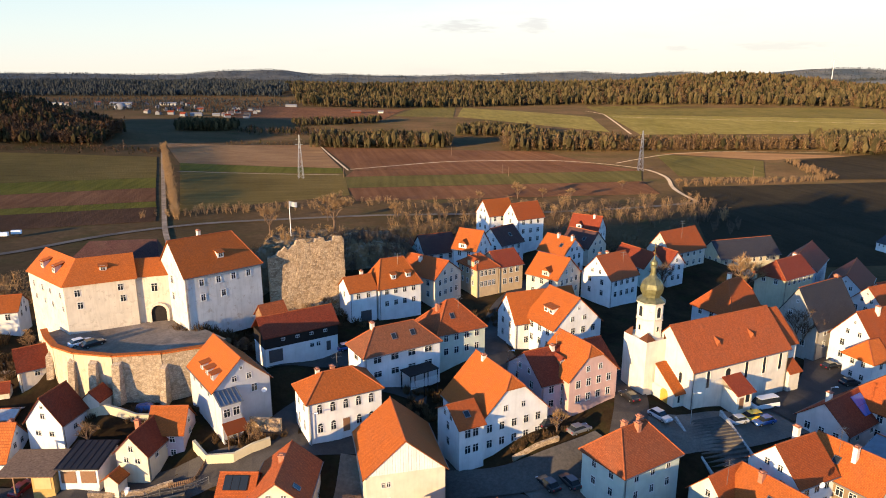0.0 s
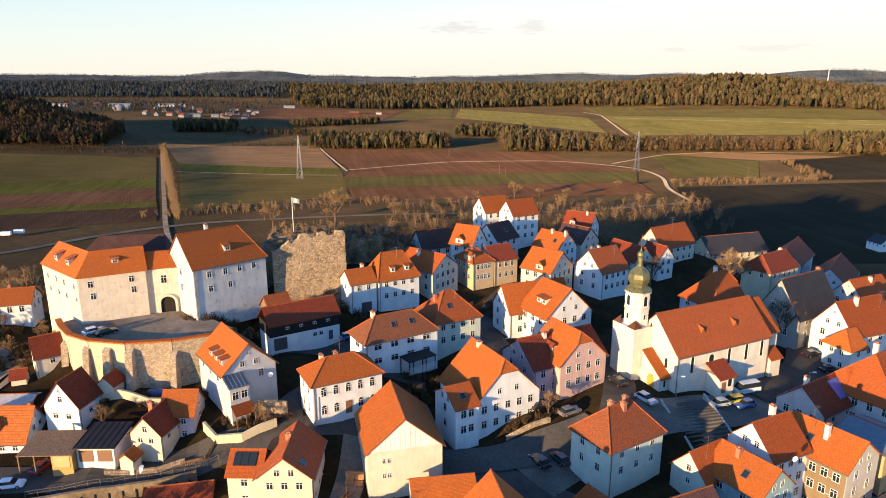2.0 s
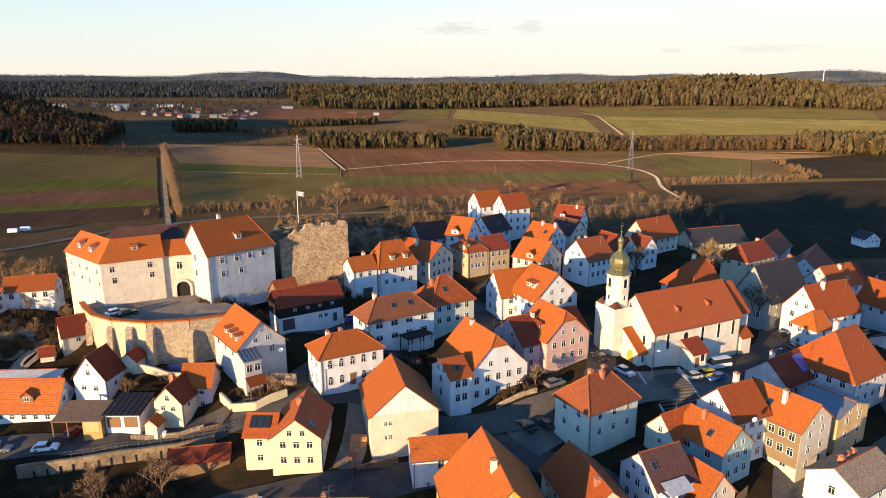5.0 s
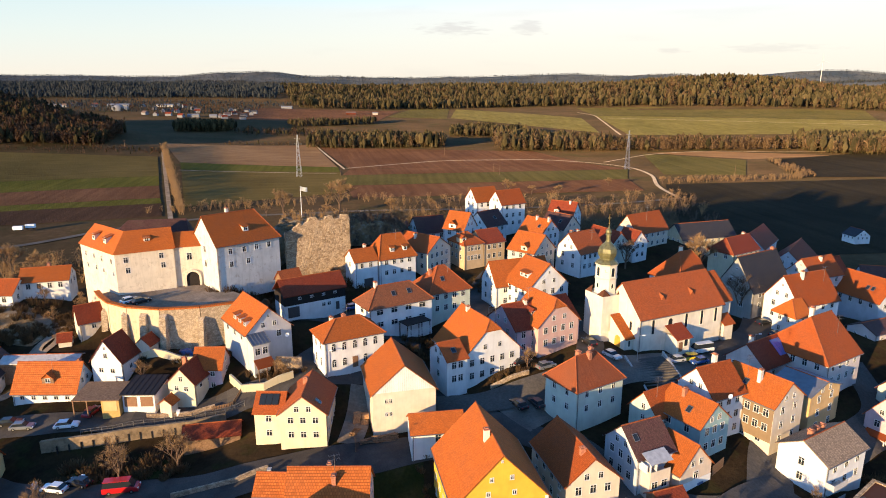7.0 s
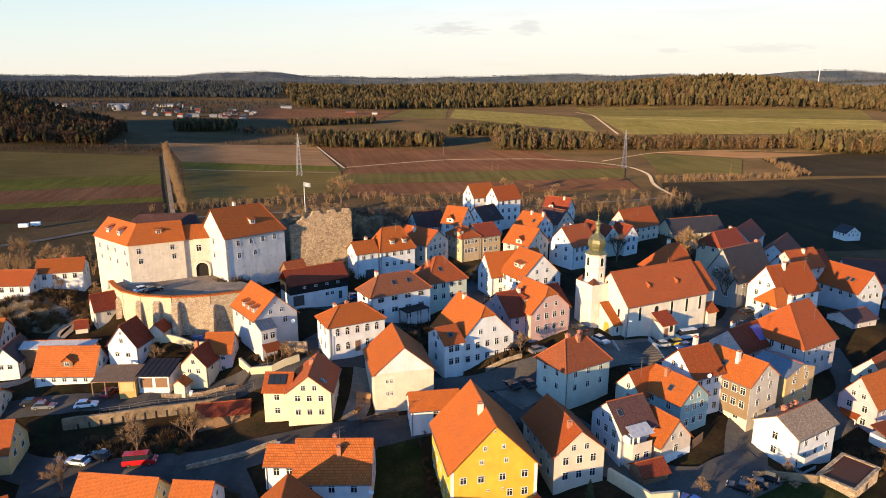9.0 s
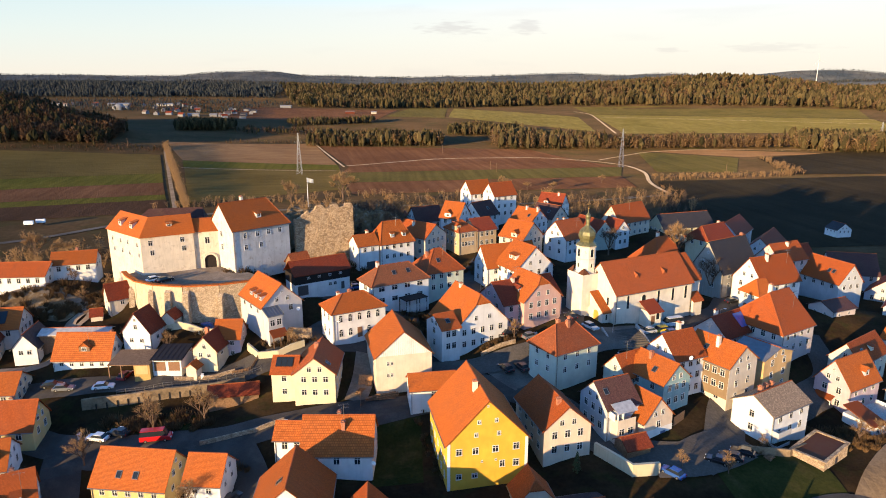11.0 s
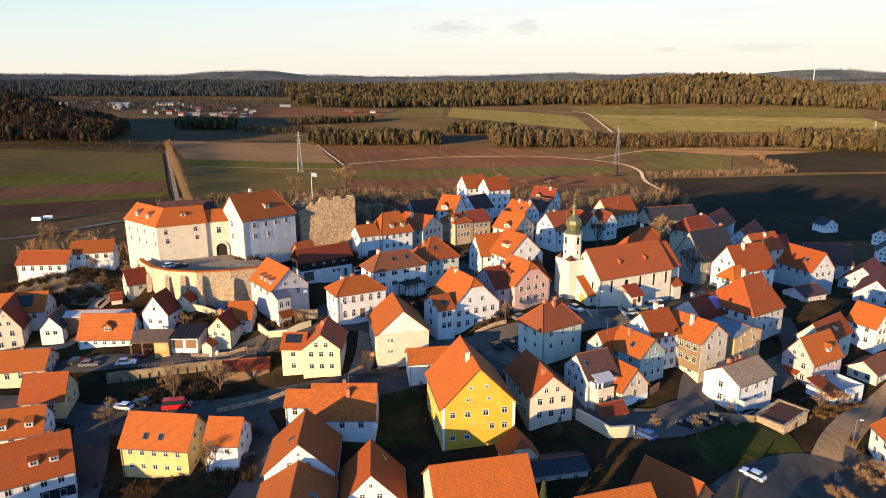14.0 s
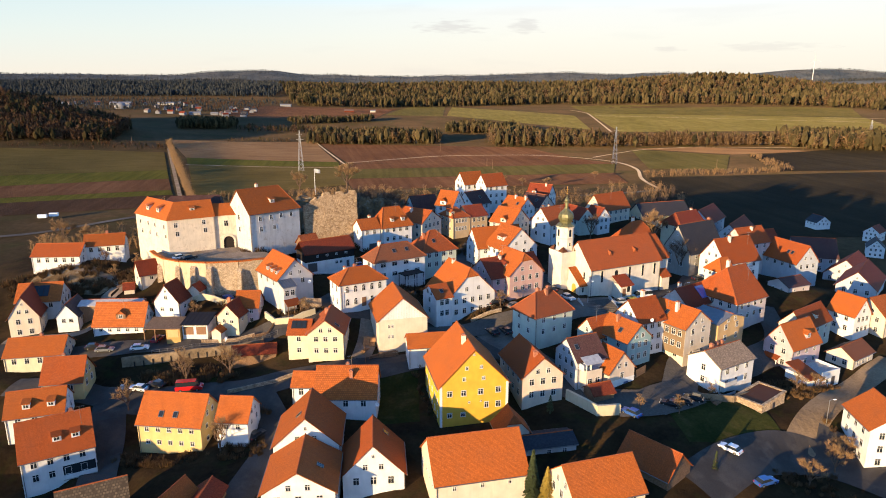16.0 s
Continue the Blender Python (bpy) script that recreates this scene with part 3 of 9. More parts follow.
def ribbon(name, pts, width, mat, label, lift=0.10, step=2.0, category="road"):
    """A way of even width draped on the ground along a line of (x, y)."""
    line = []
    for (x0, y0), (x1, y1) in zip(pts, pts[1:]):
        n = max(1, int(math.hypot(x1 - x0, y1 - y0) / step))
        line += [(x0 + (x1 - x0) * i / n, y0 + (y1 - y0) * i / n) for i in range(n)]
    line.append(pts[-1])
    # soften corners
    for _ in range(6):
        line = [line[0]] + [tuple((line[i - 1][k] + 2 * line[i][k] + line[i + 1][k]) / 4 for k in (0, 1)) for i in range(1, len(line) - 1)] + [line[-1]]
    bm = bmesh.new()
    rows = []
    m = max(2, int(width / 1.6))
    for i, (x, y) in enumerate(line):
        a, b = line[max(0, i - 1)], line[min(len(line) - 1, i + 1)]
        d = math.hypot(b[0] - a[0], b[1] - a[1]) or 1
        nxv, nyv = -(b[1] - a[1]) / d, (b[0] - a[0]) / d
        rows.append([bm.verts.new((x + nxv * width * (k / m - 0.5), y + nyv * width * (k / m - 0.5),
                                   ground_at(x + nxv * width * (k / m - 0.5), y + nyv * width * (k / m - 0.5)) + lift)) for k in range(m + 1)])
    for a, b in zip(rows, rows[1:]):
        for k in range(m):
            bm.faces.new((a[k], b[k], b[k + 1], a[k + 1]))
    bmesh.ops.recalc_face_normals(bm, faces=bm.faces)
    return tagged(obj(name, bm, mat), label, category, kind="structure")


def quad_field(name, corners, mat, label, lift=0.35, n=14, category="field"):
    """A field over four (x, y) corners in order, draped on the valley floor."""
    bm = bmesh.new()
    a, b, c, d = [Vector(p) for p in corners]
    grid = []
    for j in range(n + 1):
        row = []
        for i in range(n + 1):
            u, v = i / n, j / n
            p = (a * (1 - u) + b * u) * (1 - v) + (d * (1 - u) + c * u) * v
            row.append(bm.verts.new((p.x, p.y, ground_at(p.x, p.y) + hills(p.x, p.y) + lift)))
        grid.append(row)
    for j in range(n):
        for i in range(n):
            bm.faces.new((grid[j][i], grid[j][i + 1], grid[j + 1][i + 1], grid[j + 1][i]))
    bmesh.ops.recalc_face_normals(bm, faces=bm.faces)
    return tagged(obj(name, bm, mat), label, category, kind="structure")


soil_red = furrows("red_brown_ploughed_soil", (0.094, 0.043, 0.021), (0.134, 0.063, 0.031), 5, -12)
# ploughed soil lowered in colour for the band of shade beside the road
soil_dark = furrows("shade_darkened_ploughed_soil", (0.050, 0.027, 0.015), (0.076, 0.041, 0.023), 5, -8)
soil_pale = furrows("pale_stubble", (0.165, 0.090, 0.042), (0.215, 0.124, 0.060), 4, 84, contrast=0.5)
crop_green = furrows("young_winter_corn", (0.070, 0.066, 0.011), (0.102, 0.086, 0.017), 4, -8)
crop_dull = furrows("thin_winter_crop", (0.086, 0.060, 0.018), (0.118, 0.082, 0.026), 4, 78)
crop_olive = furrows("olive_meadow", (0.070, 0.058, 0.017), (0.100, 0.078, 0.024), 6, -5)
meadow = furrows("yellow_green_meadow", (0.112, 0.092, 0.024), (0.150, 0.118, 0.036), 9, -4)
# meadow with the hill's shadow painted in as near-black colour
shade_meadow = furrows("meadow_with_painted_shade", (0.019, 0.015, 0.009), (0.030, 0.023, 0.013), 7, -10)

quad_field("field", [(-500, 575), (-303, 675), (-370, 832), (-620, 790)], crop_dull, "dull green winter crop field in long rows")
quad_field("field", [(-470, 522), (-278, 616), (-303, 674), (-500, 574)], crop_green, "bright green strip of young corn")
quad_field("field", [(-440, 473), (-250, 551), (-278, 615), (-470, 521)], soil_red, "red-brown ploughed strip")
quad_field("field", [(-430, 452), (-239, 527), (-250, 550), (-440, 472)], crop_green, "narrow green strip of young corn")
quad_field("field", [(-400, 408), (-217, 474), (-239, 526), (-430, 451)], soil_dark, "dark ploughed strip beside the road")
quad_field("field", [(-325, 790), (-128, 778), (-205, 1035), (-410, 955)], soil_pale, "pale brown stubble field")
quad_field("field", [(-300, 728), (-118, 732), (-127, 777), (-324, 789)], crop_green, "bright green strip of young corn")
quad_field("field", [(-214, 512), (-90, 590), (-117, 730), (-299, 727)], crop_dull, "dark green crop field with long shadows")
quad_field("field", [(-110, 756), (185, 815), (135, 960), (-192, 1010)], soil_red, "wide red-brown ploughed field")
quad_field("field", [(-98, 632), (200, 678), (222, 757), (-112, 705)], crop_olive, "olive green meadow strip")
quad_field("field", [(-112, 706), (222, 758), (186, 813), (-110, 754)], soil_red, "red-brown ploughed field")
quad_field("field", [(-80, 560), (195, 600), (200, 676), (-97, 630)], soil_red, "red-brown ploughed field behind the town")
quad_field("field", [(250, 712), (340, 706), (405, 850), (290, 930)], crop_olive, "olive green field beside the lane")
quad_field("field", [(300, 940), (415, 862), (560, 905), (400, 962)], soil_pale, "pale brown field at the wood's edge")
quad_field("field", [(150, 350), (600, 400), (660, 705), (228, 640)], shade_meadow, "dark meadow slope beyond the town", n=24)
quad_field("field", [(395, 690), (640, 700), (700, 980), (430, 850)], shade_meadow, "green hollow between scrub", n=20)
quad_field("field", [(20, 1560), (300, 1240), (330, 1560), (40, 1950)], meadow, "yellow-green meadow between woods")
quad_field("field", [(345, 1200), (900, 1230), (1000, 1500), (380, 1640)], meadow, "wide yellow-green meadow")
quad_field("field", [(380, 1650), (1000, 1510), (1150, 1800), (400, 2000)], crop_olive, "olive meadow before the far wood")
quad_field("field", [(-480, 1430), (-150, 1420), (-120, 1850), (-520, 1800)], soil_red, "far red-brown ploughed field")
quad_field("field", [(-130, 1580), (10, 1540), (20, 1960), (-90, 1960)], crop_olive, "far green field beside the farm")
quad_field("field", [(1100, 1900), (1800, 1950), (1900, 2250), (1200, 2200)], soil_pale, "far pale field on the slope", lift=2)

gravel_tracks = [
    ([(214, 560), (214.6, 629), (236, 702), (233, 775), (195, 820), (135, 858), (0, 845), (-115, 765)], 3.7, "pale curved farm lane"),
    ([(210, 826), (300, 925), (396, 964), (515, 950), (640, 965)], 3.1, "pale track along the wood"),
    ([(-176, 400), (-196, 440), (-380, 872)], 3.6, "straight lane between tree rows"),
    ([(-120, 720), (-300, 722)], 2.5, "pale field track"),
    ([(-116, 756), (-205, 1040)], 2.5, "pale field track"),
    ([(330, 1205), (380, 1650), (360, 1760)], 4.3, "pale track through the meadow"),
    ([(380, 1560), (960, 1380)], 3.7, "pale track across the meadow"),
    ([(900, 1500), (1080, 1460), (1300, 1520)], 3.7, "pale track on the slope"),
    ([(-420, 330), (-268, 372), (-240, 425), (-180, 470), (-60, 500), (60, 508), (150, 530), (214, 556)], 6, "grey country road below the castle"),
]
for pts, wdt, lab in gravel_tracks:
    ribbon("track", pts, wdt, M["yard"] if "tree rows" in lab else M["road_pale"] if "grey" in lab else M["gravel"], lab, lift=0.55, step=12, category="track")

# ---- streets of the town ----
street_lines = [
    ([(-110, 92), (-88, 89), (-72, 89), (-57, 89), (-44, 92.4), (-34, 94.5), (-24, 97), (-12, 101), (-3, 96), (3, 88), (14, 84), (22, 78)], 6.5, "asphalt", "grey asphalt street along the slope"),
    ([(14, 86), (22, 93), (31, 97), (37, 101), (42, 101), (60, 108), (78, 120), (92, 122)], 9, "paving", "paved church square and street"),
    ([(30, 99), (34, 110), (35, 120), (26, 124), (13, 120), (9, 132), (12, 150), (22, 172), (40, 185)], 6, "asphalt", "asphalt street past the church tower"),
    ([(-28, 97), (-30, 106), (-20, 113.5), (-4, 113)], 6, "asphalt", "asphalt lane between houses"),
    ([(9, 132), (-8, 133), (-22, 127), (-38, 122), (-46, 122), (-54, 128), (-60, 128)], 6, "asphalt", "asphalt lane up to the castle gate"),
    ([(22, 80), (33, 66), (44, 63), (54, 66), (58, 76), (62, 84), (76, 84), (92, 96), (96, 118)], 7.5, "road_pale", "asphalt yard and street beside white houses"),
    ([(118, 92), (105, 82), (94, 73.7), (84.7, 65.6), (79.7, 60.7), (75, 55)], 6, "asphalt_sunlit", "pale brown worn road climbing past white houses"),
    # pale road given the darker asphalt, so its shade is in the colour
    ([(48, 39), (54, 43.5), (58, 47), (66, 51), (75, 54.5), (81.5, 52.5), (88, 45), (92, 38)], 9.5, "asphalt", "asphalt road round the lawn"),
    ([(-96, 76), (-78, 74), (-66, 68), (-55, 70), (-38, 70), (-26, 74), (-10, 78), (0, 80)], 7, "asphalt", "asphalt street below the retaining wall"),
    ([(-70, 70), (-66, 58), (-62, 44), (-55, 30)], 7, "asphalt", "asphalt lane between houses"),
    ([(-38, 70), (-30, 58), (-32, 45), (-34, 30)], 6, "asphalt", "asphalt lane"),
    ([(-90, 122), (-92, 112), (-86, 104), (-94, 98), (-110, 96)], 3.4, "yard", "pale gravel path up the slope"),
    ([(80, 58), (98, 46), (115, 40)], 8, "asphalt", "asphalt road"),
]
for i, (pts, wdt, mt, lab) in enumerate(street_lines):
    ribbon("road", pts, wdt, M[mt], lab, lift=0.16 + 0.012 * i)
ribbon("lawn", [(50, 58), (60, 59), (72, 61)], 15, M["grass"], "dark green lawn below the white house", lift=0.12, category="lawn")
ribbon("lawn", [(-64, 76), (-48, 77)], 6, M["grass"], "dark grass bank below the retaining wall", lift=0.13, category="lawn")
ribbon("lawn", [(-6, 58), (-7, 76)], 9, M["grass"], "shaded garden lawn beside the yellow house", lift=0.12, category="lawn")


# ---- woods: many small trees in one mesh for each wood ----
def wood(name, area, count, seed, label, tall=(12, 20), conifer=0.6, mats=None):
    """Trees strewn over four (x, y) corners: pointed conifers and bare round crowns."""
    rng = random.Random(seed)
    a, b, c, d = [Vector(p) for p in area]
    vs, fs, mi = [], [], []
    for _ in range(count):
        u, v = rng.random(), rng.random()
        p = (a * (1 - u) + b * u) * (1 - v) + (d * (1 - u) + c * u) * v
        p = Vector((p.x + rng.uniform(-8, 8), p.y + rng.uniform(-8, 8)))
        z = ground_at(p.x, p.y) + hills(p.x, p.y) - 0.5
        h = rng.uniform(*tall) * (0.75 + 0.5 * (noise.noise(Vector((p.x / 60, p.y / 60, seed))) * 0.5 + 0.5))
        con = rng.random() < conifer + 0.4 * noise.noise(Vector((p.x / 90, p.y / 90, seed + 5)))
        base = len(vs)
        if con:
            r = h * rng.uniform(0.11, 0.17)
            k = 5
            if rng.random() < 0.72:
                r *= 1.25
                tiers = ((0.0, 0.09), (0.42, 0.09), (0.32, 0.45), (0.55, 1.0), (0.78, 0.85), (0.96, 0.28))
                spans = ((0, 1), (2, 3), (3, 4), (4, 5))
            else:
                tiers = ((0.12, 0.8), (0.45, 0.5), (0.38, 0.95), (0.72, 0.42), (0.62, 0.7), (1.0, 0.03))
                spans = ((0, 1), (2, 3), (4, 5))
            for zz, rr in tiers:
                off = rng.random() * 1.2
                for i in range(k):
                    ang = off + 2 * math.pi * i / k
                    q = rr * r * rng.uniform(0.7, 1.25)
                    vs.append((p.x + math.cos(ang) * q, p.y + math.sin(ang) * q, z + (zz + rng.uniform(-0.03, 0.03)) * h))
            for lo, hi in spans:
                for i in range(k):
                    j = (i + 1) % k
                    fs.append((base + lo * k + i, base + lo * k + j, base + hi * k + j, base + hi * k + i))
                    mi.append(0)
            fs.append(tuple(base + 5 * k + i for i in range(k)))
            mi.append(0)
        else:
            # a spray of slim twig fans round a stem
            r = h * rng.uniform(0.16, 0.24)
            for _ in range(26):
                up_ = rng.uniform(0.15, 0.75)
                ang = rng.random() * 6.283
                el = rng.uniform(0.15, 1.3)
                ln = r * rng.uniform(0.7, 1.35)
                dx, dy, dz = math.cos(ang) * math.cos(el) * ln, math.sin(ang) * math.cos(el) * ln, math.sin(el) * ln
                wx = ln * rng.uniform(0.12, 0.26)
                k = len(vs)
                vs += [(p.x, p.y, z + up_ * h), (p.x + dx - dy / ln * wx, p.y + dy + dx / ln * wx, z + up_ * h + dz - wx * 0.3), (p.x + dx * 1.15, p.y + dy * 1.15, z + up_ * h + dz * 1.3), (p.x + dx + dy / ln * wx, p.y + dy - dx / ln * wx, z + up_ * h + dz + wx * 0.3)]
                fs.append((k, k + 1, k + 2, k + 3))
                mi.append(1)
    me = bpy.data.meshes.new(name)
    me.from_pydata(vs, [], fs)
    for m in mats or (M["wood_con"], M["wood_bare"]):
        me.materials.append(m)
    me.polygons.foreach_set("material_index", mi)
    return tagged(new(name, me), label, "wood", kind="stuff")


def island_tint(name, dark, pale, rough=0.95):
    def build(nt, b):
        g = nt.nodes.new("ShaderNodeNewGeometry")
        c = ramp(nt, g.outputs["Random Per Island"], [(0.0, dark), (1.0, pale)])
        n = noise_node(nt, 0.9, 4)
        c = blend(nt, c, ramp(nt, n.outputs["Fac"], [(0.3, (0.2, 0.2, 0.2)), (0.7, (0.78, 0.78, 0.78))]), 0.6, "OVERLAY")
        nt.links.new(c, b.inputs["Base Color"])
    return material(name, build, rough)


M["wood_con"] = island_tint("pine_and_spruce_crowns", (0.026, 0.024, 0.012), (0.118, 0.088, 0.040))
M["wood_bare"] = island_tint("bare_crowns", (0.060, 0.037, 0.022), (0.190, 0.120, 0.064))
# far crowns with bluish haze painted into both tones
M["haze_con"] = island_tint("haze_tinted_dark_crowns", (0.024, 0.033, 0.040), (0.070, 0.070, 0.062))

M["brown_bare"] = island_tint("red_brown_bare_crowns", (0.056, 0.034, 0.022), (0.160, 0.088, 0.048))
M["deep_con"] = island_tint("dark_spruce_crowns", (0.018, 0.018, 0.010), (0.066, 0.050, 0.022))
wood("wood", [(-208, 990), (-4, 1004), (0, 1050), (-205, 1045)], 700, 11, "mixed wood along the valley, pines and bare trees", (17, 26), 0.65)
wood("wood", [(85, 962), (250, 955), (245, 1050), (95, 1090)], 760, 13, "mixed wood edge with brown bare trees", (17, 27), 0.4)
wood("wood", [(250, 958), (545, 972), (545, 1020), (250, 1012)], 900, 14, "row of brown bare trees at the field edge", (16, 23), 0.1)
wood("wood", [(18, 1165), (150, 1175), (150, 1250), (20, 1250)], 420, 15, "pine wood above the valley", (14, 22), 0.75)
wood("wood", [(540, 930), (800, 860), (900, 1060), (560, 1030)], 1500, 16, "pine wood on the valley side", (18, 30), 0.7)
wood("wood", [(-900, 700), (-462, 880), (-490, 1000), (-900, 1070)], 4000, 17, "dark mixed wood on a rounded hillock beside the fields", (15, 24), 0.2, (M["deep_con"], M["brown_bare"]))
wood("wood", [(-470, 1140), (-388, 1196), (-400, 1255), (-490, 1210)], 330, 18, "clump of pines in the valley", (15, 23), 0.8)
wood("wood", [(-370, 1150), (-230, 1150), (-230, 1215), (-370, 1225)], 150, 19, "low dark trees in the valley", (7, 13), 0.4, (M["deep_con"], M["brown_bare"]))
wood("wood", [(-302, 1312), (-150, 1400), (-150, 1440), (-310, 1350)], 300, 12, "belt of pines beside the brown field", (11, 17), 0.8)
wood("wood", [(-400, 1850), (400, 2050), (500, 2900), (-700, 2900)], 6200, 20, "far pine woods on rising ground", (20, 32), 0.7)
wood("wood", [(400, 2000), (1250, 1780), (1700, 2700), (450, 2700)], 6200, 21, "far pine-covered hill", (22, 36), 0.6)
wood("wood", [(1150, 1700), (2300, 1500), (2800, 2600), (1500, 2700)], 3230, 22, "far woods with bare edges", (18, 31), 0.6)
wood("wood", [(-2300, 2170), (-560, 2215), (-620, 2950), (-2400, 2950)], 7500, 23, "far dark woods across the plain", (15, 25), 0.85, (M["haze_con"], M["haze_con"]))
wood("scrub", [(640, 690), (1000, 600), (1050, 720), (640, 850)], 780, 31, "bare trees on the slope", (10, 18), 0.2)

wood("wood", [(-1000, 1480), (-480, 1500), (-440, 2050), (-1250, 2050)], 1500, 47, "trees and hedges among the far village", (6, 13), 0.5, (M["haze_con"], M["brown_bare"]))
# ridge and horizon crowns: air haze put into the crown colours
M["ridge_con"] = island_tint("haze_tinted_ridge_crowns", (0.026, 0.034, 0.040), (0.078, 0.072, 0.062))
M["far_con"] = island_tint("haze_tinted_far_crowns", (0.030, 0.038, 0.048), (0.070, 0.070, 0.070))
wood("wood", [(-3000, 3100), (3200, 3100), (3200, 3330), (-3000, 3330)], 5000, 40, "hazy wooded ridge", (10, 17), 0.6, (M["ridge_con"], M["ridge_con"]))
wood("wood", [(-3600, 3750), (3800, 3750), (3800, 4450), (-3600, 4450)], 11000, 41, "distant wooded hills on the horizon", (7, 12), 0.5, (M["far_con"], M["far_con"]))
wood("hedgerow", [(-600, 792), (-380, 850), (-378, 885), (-462, 878)], 200, 42, "bare bushes between the field and the wood", (3, 8), 0.0, (M["deep_con"], M["brown_bare"]))
wood("hedgerow", [(-110, 755), (-20, 775), (-20, 778), (-110, 758)], 12, 43, "low bare bushes along a track", (2, 5), 0.0)
wood("hedgerow", [(-330, 985), (-205, 1038), (-205, 1046), (-330, 993)], 60, 44, "bare bushes at the far edge of the stubble field", (4, 9), 0.1)

ribbon("dry_slope", [(-120, 126), (-104, 126), (-92, 121)], 11, M["crag"], "dry grass slope below the farmhouses", lift=0.14, category="slope")
ribbon("path", [(-122, 131), (-108, 128.5), (-97, 128), (-90, 122), (-86, 112), (-90, 102)], 1.8, M["yard"], "pale footpath on the slope", lift=0.24, category="path")
ribbon("yard", [(-16, 80), (-15, 88), (-15.4, 96)], 4.5, M["yard"], "pale concrete yard beside the barn", lift=0.2, category="yard")
ribbon("yard", [(39, 60.6), (47, 60.8), (54, 65), (58, 68)], 6.5, M["road_pale"], "pale asphalt yard behind the wall", lift=0.38, category="yard")
ribbon("yard", [(-2, 90), (6, 90.6), (14, 92), (21, 95), (27, 99)], 6.5, M["road_pale"], "grey asphalt street before the white house", lift=0.40, category="yard")
ribbon("yard", [(62, 110), (72, 117), (80, 126), (86, 137)], 11, M["asphalt"], "brown-grey asphalt beside the church chancel", lift=0.42, category="yard")
ribbon("yard", [(46, 62), (54, 68), (60, 71)], 9, M["road_pale"], "pale asphalt car park", lift=0.34, category="yard")


# ---- houses ----
EYE = Vector((1, -25))       # the side from which the town is looked at, for choosing which walls carry windows
WIN = {}
DIMS = {}                    # label of a house: length, width, eave and ridge over its base


def window_mesh(w, h, arched=False, surround=0.08):
    """Frame with surround, cross bars and a sill, and the pane behind it; both face -y."""
    key = (round(w, 2), round(h, 2), arched, surround)
    if key in WIN:
        return WIN[key]
    bm = bmesh.new()
    s = surround
    for x0, x1, z0, z1, d in ((-w / 2 - s, -w / 2, -h / 2 - s, h / 2 + s, 0.06), (w / 2, w / 2 + s, -h / 2 - s, h / 2 + s, 0.06),
                              (-w / 2, w / 2, h / 2, h / 2 + s, 0.06), (-w / 2 - s * 1.3, w / 2 + s * 1.3, -h / 2 - s, -h / 2, 0.12),
                              (-0.035, 0.035, -h / 2, h / 2, 0.03), (-w / 2, -0.035, h * 0.18, h * 0.18 + 0.06, 0.03), (0.035, w / 2, h * 0.18, h * 0.18 + 0.06, 0.03)):
        box(bm, x0, -d, z0, x1, 0.02, z1)
    if arched:
        ring = [(math.cos(math.pi * i / 8) * (w / 2 + s), math.sin(math.pi * i / 8) * (w / 2 + s)) for i in range(9)]
        inner = [(math.cos(math.pi * i / 8) * w / 2, math.sin(math.pi * i / 8) * w / 2) for i in range(9)]
        for i in range(8):
            q = [(ring[i][0], ring[i][1]), (ring[i + 1][0], ring[i + 1][1]), (inner[i + 1][0], inner[i + 1][1]), (inner[i][0], inner[i][1])]
            f = [bm.verts.new((x, -0.06, h / 2 + s + z)) for x, z in q]
            g = [bm.verts.new((x, 0.02, h / 2 + s + z)) for x, z in q]
            bm.faces.new(f)
            for k in range(4):
                bm.faces.new((f[k], g[k], g[(k + 1) % 4], f[(k + 1) % 4]))
    fr = bpy.data.meshes.new("window")
    bmesh.ops.recalc_face_normals(bm, faces=bm.faces)
    bm.to_mesh(fr)
    bm.free()
    fr.materials.append(M["frame"])
    bm = bmesh.new()
    if arched:
        pts = [(-w / 2, -h / 2), (w / 2, -h / 2)] + [(math.cos(math.pi * i / 8) * w / 2, h / 2 + s + math.sin(math.pi * i / 8) * w / 2) for i in range(9)]
        f = [bm.verts.new((x, -0.012, z)) for x, z in pts]
        g = [bm.verts.new((x, 0.02, z)) for x, z in pts]
        bm.faces.new(f)
        bm.faces.new(g[::-1])
        for k in range(len(pts)):
            bm.faces.new((f[k], g[k], g[(k + 1) % len(pts)], f[(k + 1) % len(pts)]))
        bmesh.ops.recalc_face_normals(bm, faces=bm.faces)
    else:
        box(bm, -w / 2, -0.012, -h / 2, w / 2, 0.02, h / 2)
    pn = bpy.data.meshes.new("pane")
    bm.to_mesh(pn)
    bm.free()
    pn.materials.append(M["glass"])
    WIN[key] = (fr, pn)
    return WIN[key]


def add_window(parent, m, w=1.0, h=1.4, arched=False, surround=0.08):
    fr, pn = window_mesh(w, h, arched, surround)
    o = share("window", fr, parent, m)
    share("pane", pn, o)
    return o


